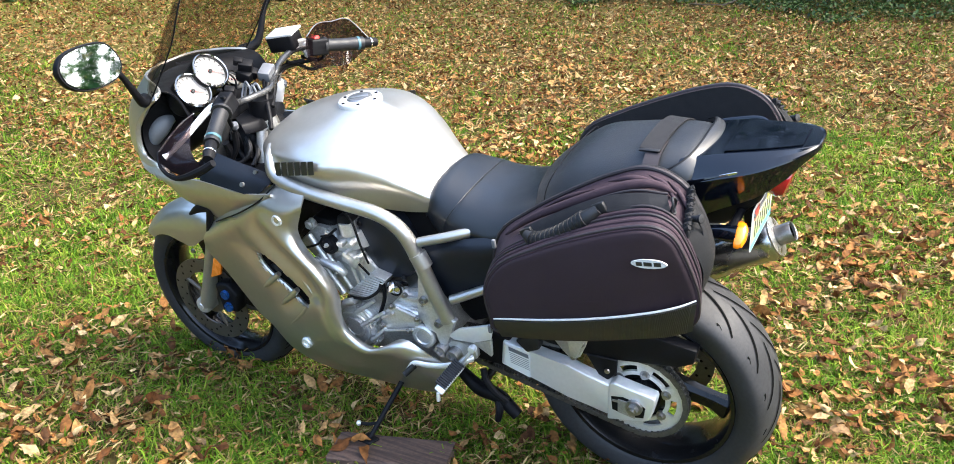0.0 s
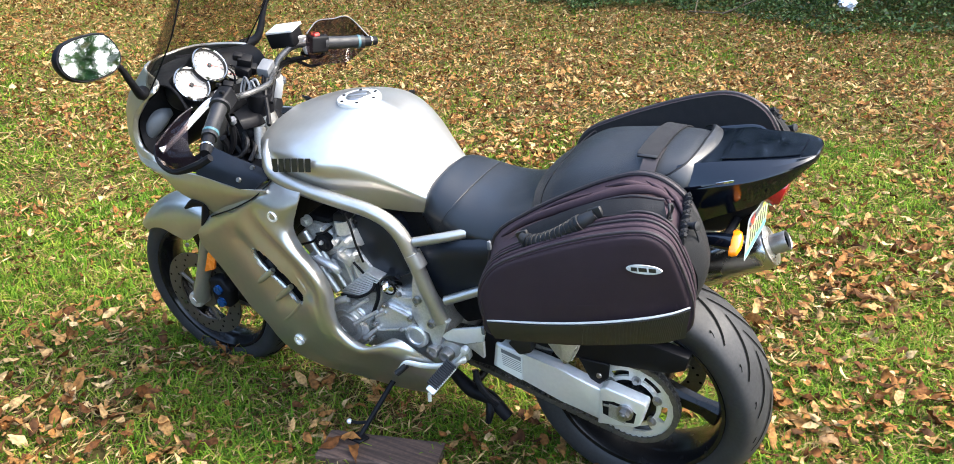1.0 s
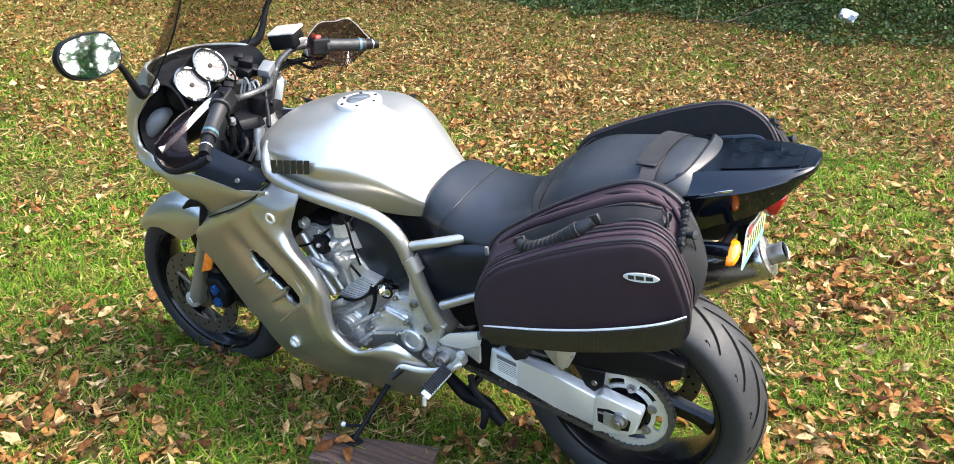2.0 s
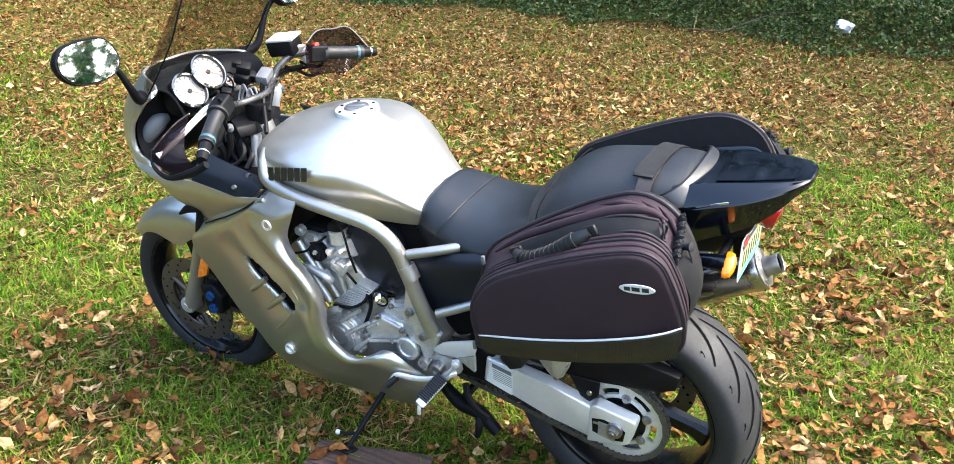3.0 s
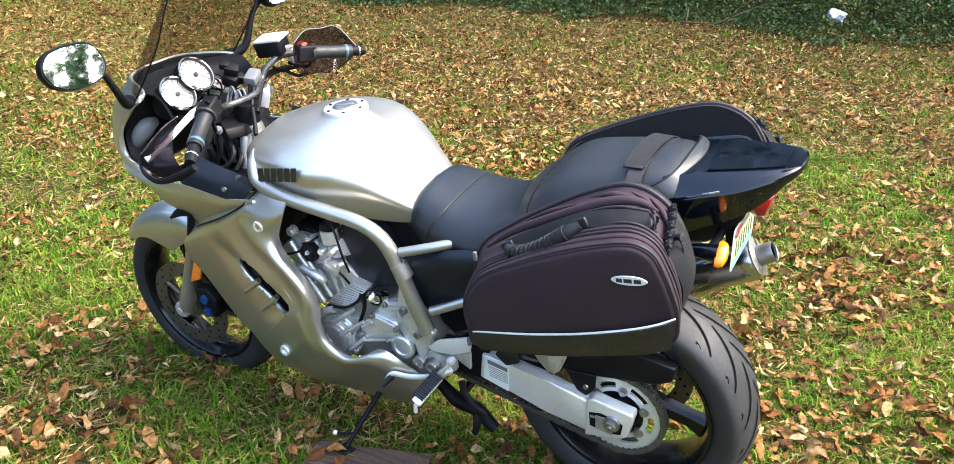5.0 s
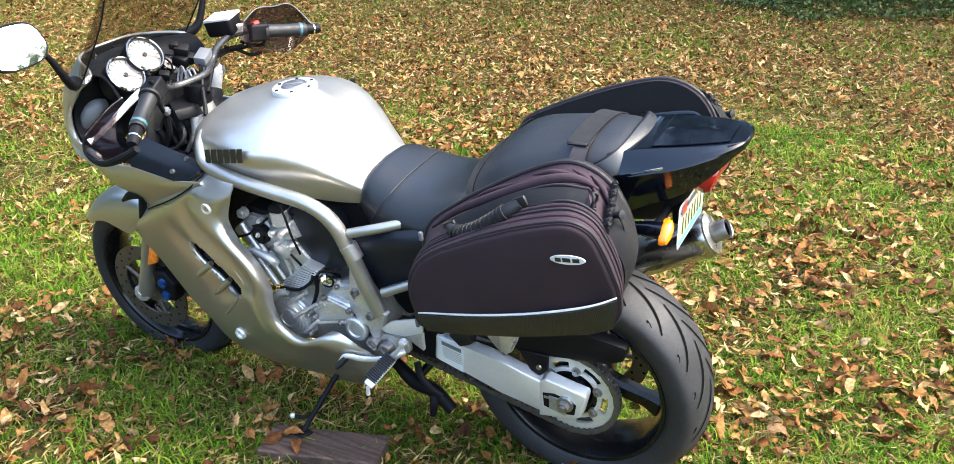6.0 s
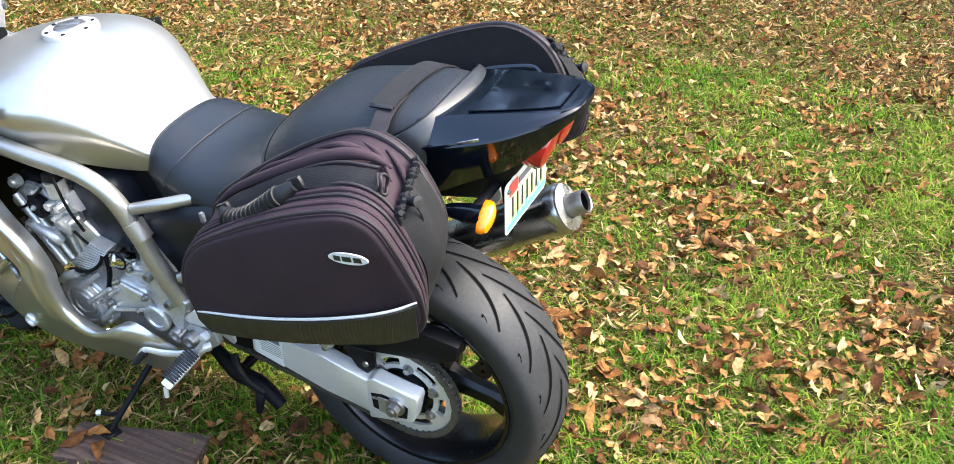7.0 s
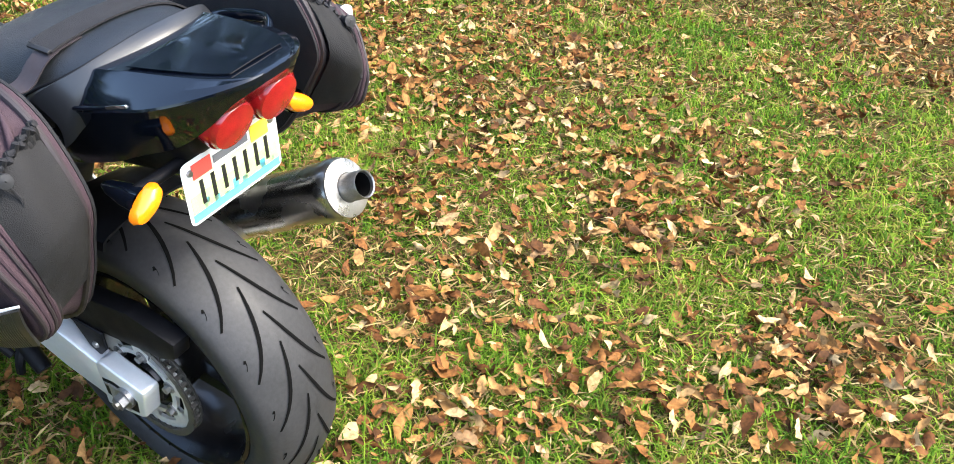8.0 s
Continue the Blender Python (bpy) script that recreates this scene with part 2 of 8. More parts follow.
GUARD = clear_mat("smoked_guard", (0.50, 0.46, 0.455), 0.04, 0.16, (0.03, 0.02, 0.025))
GLASS = clear_mat("dial_glass", (0.96, 0.96, 0.96), 0.02, 0.10, (0.2, 0.2, 0.2))
PLANK = grain_mat("weathered_plank", (0.062, 0.037, 0.026))
SOIL = lawn_mat()
THATCH = random_mat("dry_thatch", [(0.0, (0.055, 0.030, 0.012)), (0.35, (0.13, 0.080, 0.030)), (0.7, (0.23, 0.160, 0.062)), (1.0, (0.34, 0.26, 0.12))], 0.85, "island", 0.15, 0.08, 20.0)
UNDERGREEN = random_mat("creeper_leaves", [(0.0, (0.011, 0.025, 0.006)), (0.40, (0.028, 0.060, 0.012)), (0.75, (0.060, 0.108, 0.024)), (0.92, (0.11, 0.15, 0.043)), (1.0, (0.20, 0.13, 0.055))], 0.5, "island", 0.25, 0.3, 20.0)
GRASS = random_mat("grass_blades", [(0.0, (0.034, 0.085, 0.006)), (0.30, (0.072, 0.150, 0.009)), (0.58, (0.130, 0.215, 0.015)), (0.80, (0.215, 0.250, 0.030)), (0.92, (0.33, 0.285, 0.075)), (1.0, (0.43, 0.36, 0.15))], 0.7, "island", 0.38, 0.12, 8.0, patch=0.42)
LEAFSTOPS = [(0.0, (0.045, 0.020, 0.007)), (0.18, (0.095, 0.037, 0.011)), (0.42, (0.172, 0.075, 0.020)), (0.64, (0.235, 0.119, 0.036)), (0.82, (0.31, 0.190, 0.075)), (0.94, (0.42, 0.30, 0.145)), (1.0, (0.15, 0.087, 0.040))]
DRYLEAF = random_mat("dry_leaf", LEAFSTOPS, 0.7, "object", 0.12, 0.12, 5.0, mottle=0.5)
DRYLEAVES = random_mat("dry_leaves", LEAFSTOPS, 0.7, "island", 0.12, 0.12, 80.0, mottle=0.5)
IVY = random_mat("undergrowth_leaves", [(0.0, (0.010, 0.030, 0.008)), (0.5, (0.022, 0.062, 0.014)), (0.88, (0.045, 0.105, 0.026)), (1.0, (0.15, 0.13, 0.045))], 0.55, "island", 0.2, 0.2, 20.0)
TWIG = mat("bare_twig", (0.11, 0.08, 0.05), 0.85, 0, 0.3, 30, 0.4, 200)
BAGWHITE = mat("white_plastic_film", (0.36, 0.39, 0.42), 0.35, 0, 0.12, 30)


# ---- mesh helpers ----
ORIGIN = {}


def eased(pts, res=5, hold=0.6):
    """A smooth line that runs near the points and through both ends, with no ripples."""
    pts = [Vector(p) for p in pts]
    k, through_all, out = len(pts), spline(pts, res), []
    for i in range(k - 1):
        a, b, c, e = (pts[min(max(j, 0), k - 1)] if 0 <= j < k else (pts[0] * 2 - pts[1] if j < 0 else pts[-1] * 2 - pts[-2]) for j in (i - 1, i, i + 1, i + 2))
        for j in range(res):
            u = j / res
            near = ((1 - u) ** 3 * a + (3 * u ** 3 - 6 * u * u + 4) * b + (-3 * u ** 3 + 3 * u * u + 3 * u + 1) * c + u ** 3 * e) / 6
            out.append(near.lerp(through_all[i * res + j], hold))
    return out + [pts[-1]]


def spline(pts, res=5, closed=False):
    """Catmull-Rom through the points."""
    pts = [Vector(p) for p in pts]
    k, out = len(pts), []
    for i in range(k if closed else k - 1):
        a = pts[(i - 1) % k] if closed or i else pts[0] * 2 - pts[1]
        b, c = pts[i], pts[(i + 1) % k]
        e = pts[(i + 2) % k] if closed or i + 2 < k else pts[-1] * 2 - pts[-2]
        for j in range(res):
            u = j / res
            out.append(0.5 * (2 * b + (c - a) * u + (2 * a - 5 * b + 4 * c - e) * u * u + (3 * b - a - 3 * c + e) * u ** 3))
    if not closed:
        out.append(pts[-1])
    return out


def bridge(bm, rings, caps=True, closed=True, loop=False):
    rows = [[bm.verts.new(p) for p in ring] for ring in rings]
    k = len(rows[0])
    pairs = list(zip(rows, rows[1:])) + ([(rows[-1], rows[0])] if loop else [])
    for r0, r1 in pairs:
        for i in range(k if closed else k - 1):
            j = (i + 1) % k
            bm.faces.new((r0[i], r0[j], r1[j], r1[i]))
    if caps and not loop:
        bm.faces.new(rows[0][::-1])
        bm.faces.new(rows[-1])
    return rows


def tube(bm, pts, r, n=10, res=5, closed=False, flat=1.0):
    """A round bar along a spline; r: one radius, or one for each point. flat squeezes its section."""
    r = [r] * len(pts) if isinstance(r, (int, float)) else list(r)
    path = spline(pts, res, closed)
    rad = [v.x for v in spline([(x, 0, 0) for x in r], res, closed)]
    ahead = [(path[min(i + 1, len(path) - 1)] - path[max(i - 1, 0)]).normalized() for i in range(len(path))]
    if closed:
        ahead = [(path[(i + 1) % len(path)] - path[i - 1]).normalized() for i in range(len(path))]
    side = ahead[0].orthogonal().normalized() if abs(ahead[0].y) > 0.9 else ahead[0].cross(Vector((0, 1, 0))).normalized()
    rings = []
    for c, d, q in zip(path, ahead, rad):
        side = (side - d * side.dot(d)).normalized()
        up = d.cross(side)
        rings.append([c + (side * math.cos(a) + up * math.sin(a) * flat) * max(q, 1e-4) for a in (2 * math.pi * j / n for j in range(n))])
    bridge(bm, rings, True, True, closed)
    return bm


def lathe(bm, profile, centre=(0, 0, 0), axis=(0, 1, 0), n=48, caps=False, loop=False):
    """Turns a profile of (radius, way along the axis) round the axis."""
    axis = Vector(axis).normalized()
    turn = Vector((0, 0, 1)).rotation_difference(axis).to_matrix()
    rings = [[Vector(centre) + turn @ Vector((r * math.cos(a), r * math.sin(a), h)) for a in (2 * math.pi * j / n for j in range(n))] for r, h in profile]
    bridge(bm, rings, caps, True, loop)
    return bm


def rod(bm, a, b, r, n=12, r2=None):
    a, b = Vector(a), Vector(b)
    return lathe(bm, [(r, 0), (r if r2 is None else r2, (b - a).length)], a, b - a, n, True)


def prism(bm, outline, shift, bevel=0.0, seg=2):
    """An outline, pushed along shift, with rounded edges."""
    a = [bm.verts.new(p) for p in outline]
    b = [bm.verts.new(Vector(p) + Vector(shift)) for p in outline]
    made = [bm.faces.new(a[::-1]), bm.faces.new(b)]
    for i in range(len(a)):
        j = (i + 1) % len(a)
        made.append(bm.faces.new((a[i], a[j], b[j], b[i])))
    if bevel:
        edges = list({e for fc in made for e in fc.edges})
        bmesh.ops.bevel(bm, geom=edges, offset=bevel, segments=seg, affect="EDGES", profile=0.5)
    return bm


def box(bm, size, m=None, bevel=0.004, seg=2):
    hx, hy, hz = (s / 2 for s in size)
    m = m or Matrix()
    return prism(bm, [m @ Vector(p) for p in ((-hx, -hy, -hz), (hx, -hy, -hz), (hx, hy, -hz), (-hx, hy, -hz))], m.to_3x3() @ Vector((0, 0, 2 * hz)), min(bevel, min(hx, hy, hz) * 0.9), seg)


def patch(bm, rows, nu=6, nv=6, thick=0.004, skip=None, way=None):
    """A smooth shell through a net of control points. skip(p): whether the place p lies in an opening."""
    way = way or spline
    lines = [way(r, nu) for r in rows]
    cols = [way(c, nv) for c in zip(*lines)]
    grid = [list(r) for r in zip(*cols)]
    k, w = len(grid), len(grid[0])
    norm = [[None] * w for _ in range(k)]
    for i in range(k):
        for j in range(w):
            du = grid[i][min(j + 1, w - 1)] - grid[i][max(j - 1, 0)]
            dv = grid[min(i + 1, k - 1)][j] - grid[max(i - 1, 0)][j]
            nn = du.cross(dv)
            norm[i][j] = nn.normalized() if nn.length > 1e-9 else Vector((0, 0, 1))
    top = [[bm.verts.new(p) for p in r] for r in grid]
    low = [[bm.verts.new(p - q * thick) for p, q in zip(r, s)] for r, s in zip(grid, norm)]
    live = {(i, j) for i in range(k - 1) for j in range(w - 1) if not (skip and skip((grid[i][j] + grid[i + 1][j + 1]) / 2))}
    for i, j in live:
        q = [(i, j), (i, j + 1), (i + 1, j + 1), (i + 1, j)]
        bm.faces.new([top[a][b] for a, b in q])
        bm.faces.new([low[a][b] for a, b in q[::-1]])
        for (a, b), (c, d), nb in ((q[0], q[1], (i - 1, j)), (q[1], q[2], (i, j + 1)), (q[2], q[3], (i + 1, j)), (q[3], q[0], (i, j - 1))):
            if nb not in live:
                bm.faces.new((top[c][d], top[a][b], low[a][b], low[c][d]))
    bmesh.ops.delete(bm, geom=[v for v in bm.verts if not v.link_faces], context="VERTS")
    return bm


def flip(pts):
    return [tuple(flip(p)) if isinstance(p[0], (tuple, list)) else (p[0], -p[1], p[2]) for p in pts]


def mesh_of(name, bm, material, sharp=38.0, fix=True):
    if fix:
        bmesh.ops.recalc_face_normals(bm, faces=bm.faces)
    lim = math.cos(radians(sharp))
    for e in bm.edges:
        fs = e.link_faces
        e.smooth = len(fs) == 2 and fs[0].normal.dot(fs[1].normal) > lim
    for fc in bm.faces:
        fc.smooth = True
    me = bpy.data.meshes.new(name)
    bm.to_mesh(me)
    bm.free()
    me.materials.append(material)
    return me


def thing(name, base, label, category, group="", m=BIKE):
    ob = new(name)
    ob.empty_display_size = 0.1
    ob.matrix_world = m @ Matrix.Translation(base)
    ORIGIN[ob.name] = Vector(base)
    return tagged(ob, label, category, group)


def part(name, bm, material, parent, label="", sharp=38.0, fix=True):
    """Links a bmesh, in the frame of its thing, as one mesh under a thing or a part."""
    bmesh.ops.translate(bm, verts=bm.verts, vec=-ORIGIN[parent.name])
    ob = new(name, mesh_of(name, bm, material, sharp, fix))
    ob.parent = parent
    ORIGIN[ob.name] = ORIGIN[parent.name]
    return tagged(ob, label)


def piece(name, me, parent, m):
    """A repeated piece that shares its mesh."""
    ob = new(name, me)
    ob.parent = parent
    ob.matrix_local = Matrix.Translation(-ORIGIN[parent.name]) @ m
    return ob


def B():
    return bmesh.new()


# ---- the lawn ----
def rough_ground(x, y):
    return 0.012 * noise.noise((x * 1.3, y * 1.3, 0.3)) + 0.05 * noise.noise((x * 0.15, y * 0.15, 4.1)) * min(1.0, math.hypot(x, y) / 8)


def build_ground():
    bm = B()
    k = 120
    line = [math.sinh(5.6 * (2 * i / k - 1)) / math.sinh(5.6) * 400 for i in range(k + 1)]
    rows = [[bm.verts.new((x - 1, y + 1.5, rough_ground(x - 1, y + 1.5) - 0.012)) for x in line] for y in line]
    for r0, r1 in zip(rows, rows[1:]):
        for i in range(k):
            bm.faces.new((r0[i], r0[i + 1], r1[i + 1], r1[i]))
    ob = new("ground", mesh_of("ground", bm, SOIL))
    tagged(ob, "brown thatchy soil under the leaf-strewn lawn", "ground", kind="structure")


def fast_mesh(name, verts, faces_quad, faces_tri, material):
    """One mesh out of arrays."""
    me = bpy.data.meshes.new(name)
    nq, nt = len(faces_quad), len(faces_tri)
    loops = np.concatenate([np.asarray(faces_quad, dtype=np.int32).ravel(), np.asarray(faces_tri, dtype=np.int32).ravel()])
    starts = np.concatenate([np.arange(nq) * 4, nq * 4 + np.arange(nt) * 3]).astype(np.int32)
    me.vertices.add(len(verts))
    me.vertices.foreach_set("co", np.asarray(verts, dtype=np.float32).ravel())
    me.loops.add(len(loops))
    me.loops.foreach_set("vertex_index", loops)
    me.polygons.add(nq + nt)
    me.polygons.foreach_set("loop_start", starts)
    me.polygons.foreach_set("use_smooth", np.ones(nq + nt, dtype=bool))
    me.update(calc_edges=True)
    me.validate()
    me.materials.append(material)
    return me


def value_noise(x, y, scale, seed):
    """Smooth noise on arrays, 0 to 1."""
    rng = np.random.RandomState(seed)
    table = rng.rand(64, 64)
    u, v = x * scale + 100, y * scale + 100
    i, j = np.floor(u).astype(int), np.floor(v).astype(int)
    fu, fv = u - i, v - j
    fu, fv = fu * fu * (3 - 2 * fu), fv * fv * (3 - 2 * fv)
    a, b = table[i % 64, j % 64], table[(i + 1) % 64, j % 64]
    c, d = table[i % 64, (j + 1) % 64], table[(i + 1) % 64, (j + 1) % 64]
    return (a * (1 - fu) + b * fu) * (1 - fv) + (c * (1 - fu) + d * fu) * fv


LAWN = (0.1, 0.2)   # the middle of the finely built lawn


def scatter(rng, count, core, reach):
    """Places round the middle of the lawn, dense within core and thinning smoothly out to reach; and by how much wider each piece is for that."""
    u, a = rng.rand(count), rng.rand(count) * 2 * np.pi
    r = core * np.sqrt((1 + (reach / core) ** 2) ** u - 1)
    x, y = LAWN[0] + r * np.cos(a), LAWN[1] + r * np.sin(a)
    thin = 0.22 + 0.78 * np.clip((y + 1.9) / 1.0, 0, 1)
    keep = rng.rand(count) < thin
    x, y, r, thin = x[keep], y[keep], r[keep], thin[keep]
    return x, y, r, np.sqrt((1 + (r / core) ** 2) / thin)


def lie(x, y):
    return 0.012 * (value_noise(x, y, 1.3, 9) - 0.5) - 0.012


def leafy(x, y):
    """How thickly leaves cover the lawn, 0 to 1: heaps and bare spots, and more of them towards the trees."""
    heap = value_noise(x, y, 1.1, 21) * 0.5 + value_noise(x, y, 3.3, 22) * 0.5
    far = np.clip((y - 0.6) / 3.6, 0, 1)
    out = 0.13 + 1.45 * (heap - 0.48) + 0.72 * far * np.clip(0.74 - 0.12 * x, 0.4, 1.2)
    for hx, hy, hr in HEAPS:
        out = out + 0.62 * np.exp(-((x - hx) ** 2 + (y - hy) ** 2) / hr ** 2)
    return np.clip(out, 0.06, 1)


# drifts of leaves that lie thicker than the rest
HEAPS = [(-2.08, -0.24, 0.17), (-1.66, -0.66, 0.14), (-1.2, -0.53, 0.15), (-0.74, -0.03, 0.12), (-1.05, -0.14, 0.10), (-1.41, -0.09, 0.10), (-0.86, -0.3, 0.13), (-0.45, -0.08, 0.13),
         (0.14, 0.6, 0.12), (0.47, 0.68, 0.16), (0.12, 0.95, 0.15), (-0.2, 1.02, 0.13), (0.98, 1.12, 0.18), (0.84, 0.7, 0.16), (0.42, 0.4, 0.13), (0.42, 1.3, 0.14), (0.33, 1.55, 0.16), (-0.77, 1.78, 0.2)]


def build_grass():
    rng = np.random.RandomState(3)
    x, y, r, wide = scatter(rng, 1150000, 2.1, 17.0)
    clump = value_noise(x, y, 3.1, 5) * 0.55 + value_noise(x, y, 9.0, 6) * 0.45
    keep = rng.rand(len(x)) < np.clip(0.55 + 1.5 * (clump - 0.30), 0.42, 1) * (1 - 0.78 * leafy(x, y) * np.clip((y - 0.8) / 3.0, 0, 1)) * np.where((y > 8.6) & (x > -9), 0.15, 1)
    x, y, r, wide, clump = x[keep], y[keep], r[keep], wide[keep], clump[keep]
    k = len(x)
    z = lie(x, y)
    h = rng.uniform(0.014, 0.050, k) * (0.60 + 0.75 * clump) * (1 + 0.06 * r)
    tuft = rng.rand(k) < 0.10
    h = np.where(tuft, h * 1.55, h)
    w = rng.uniform(0.0009, 0.0024, k) * wide ** 0.9 * np.where(r < 3.4, 1, 1.35)
    a, lean = rng.rand(k) * 2 * np.pi, rng.uniform(0.35, 1.9, k)
    dx, dy = np.cos(a), np.sin(a)
    sx, sy = -dy * w, dx * w
    v = np.empty((k, 5, 3))
    v[:, 0] = np.stack([x - sx, y - sy, z], 1)
    v[:, 1] = np.stack([x + sx, y + sy, z], 1)
    mx, my, mz = x + dx * h * lean * 0.38, y + dy * h * lean * 0.38, z + h * 0.66
    v[:, 2] = np.stack([mx + sx * 0.85, my + sy * 0.85, mz], 1)
    v[:, 3] = np.stack([mx - sx * 0.85, my - sy * 0.85, mz], 1)
    v[:, 4] = np.stack([x + dx * h * lean, y + dy * h * lean, z + h * np.clip(1.15 - 0.48 * lean, 0.15, 1)], 1)
    near = r < 3.4
    fine, rest = v[near].reshape(-1, 3), v[~near][:, [0, 1, 4]].reshape(-1, 3)
    base, tail = np.arange(near.sum())[:, None] * 5, np.arange((~near).sum())[:, None] * 3 + len(fine)
    ob = new("grass", fast_mesh("grass", np.concatenate([fine, rest]), base + np.array([[0, 1, 2, 3]]), np.concatenate([base + np.array([[3, 2, 4]]), tail + np.array([[0, 1, 2]])]), GRASS))
    tagged(ob, "short green and straw-coloured lawn grass", "grass", kind="stuff")


def build_thatch():
    """Dead blades and crumbs that lie flat between the living grass."""
    rng = np.random.RandomState(4)
    x, y, r, wide = scatter(rng, 300000, 1.8, 15.0)
    k = len(x)
    z = lie(x, y) + rng.uniform(0.006, 0.034, k)
    half, w = rng.uniform(0.008, 0.030, k) * wide ** 0.6, rng.uniform(0.0009, 0.0026, k) * wide
    a, dip = rng.rand(k) * 2 * np.pi, rng.normal(0, 0.28, k)
    dx, dy, dz = np.cos(a) * half, np.sin(a) * half, dip * half
    sx, sy = -np.sin(a) * w, np.cos(a) * w
    v = np.empty((k, 4, 3))
    v[:, 0] = np.stack([x - dx - sx * 0.4, y - dy - sy * 0.4, z - dz], 1)
    v[:, 1] = np.stack([x - dx * 0.1 + sx, y - dy * 0.1 + sy, z + 0.003], 1)
    v[:, 2] = np.stack([x + dx + sx * 0.4, y + dy + sy * 0.4, z + dz], 1)
    v[:, 3] = np.stack([x + dx * 0.1 - sx, y + dy * 0.1 - sy, z + 0.001], 1)
    base = np.arange(k)[:, None] * 4
    ob = new("thatch", fast_mesh("thatch", v.reshape(-1, 3), base + np.array([[0, 1, 2, 3]]), np.empty((0, 3), int), THATCH))
    tagged(ob, "dead straw and leaf crumbs between the grass blades", "thatch", kind="stuff")


def leaf_shape(rng, steps=8):
    """A dry leaf on a stalk: pointed oval with an uneven margin, cupped along its rib, curled and twisted."""
    width, fold, curl, twist = rng.uniform(0.30, 0.52), rng.uniform(-0.75, 1.0), rng.uniform(-0.8, 1.2), rng.uniform(-1.0, 1.0)
    bow, peak = rng.uniform(-0.14, 0.14), rng.uniform(0.75, 1.25)
    edge = rng.normal(0, 0.15, (steps, 2))
    lift = rng.normal(0, 0.045, (steps, 2))
    out = []
    for i in range(steps):
        u = i / (steps - 1)
        body = max(0.0, (u - 0.10) / 0.90)
        half = 0.010 + width * 0.5 * math.sin(math.pi * body ** peak) ** 0.75 if 0 < body < 1 else 0.010
        bend = curl * (u - 0.5) ** 2 * 1.1
        for j in (-1, 0, 1):
            wob = 1 + (edge[i][0] if j < 0 else edge[i][1]) if j and half > 0.02 else 1
            extra = (lift[i][0] if j < 0 else lift[i][1]) if j and half > 0.02 else 0
            out.append((u - 0.5, j * half * wob * math.cos(fold) + bow * (0.25 - (u - 0.5) ** 2) * 2, abs(j) * half * math.sin(fold) + bend + extra + twist * j * (u - 0.5) * half))
    return np.array(out)


def leaf_quads(steps):
    return np.array([(i * 3 + j, i * 3 + j + 1, i * 3 + j + 4, i * 3 + j + 3) for i in range(steps - 1) for j in range(2)])


def turned(x, y, z):
    """Rotation matrices on arrays, as Euler XYZ turns them."""
    cx, sx, cy, sy, cz, sz = np.cos(x), np.sin(x), np.cos(y), np.sin(y), np.cos(z), np.sin(z)
    return np.stack([np.stack([cz * cy, cz * sy * sx - sz * cx, cz * sy * cx + sz * sx], 1), np.stack([sz * cy, sz * sy * sx + cz * cx, sz * sy * cx - cz * sx], 1), np.stack([-sy, cy * sx, cy * cx], 1)], 1)


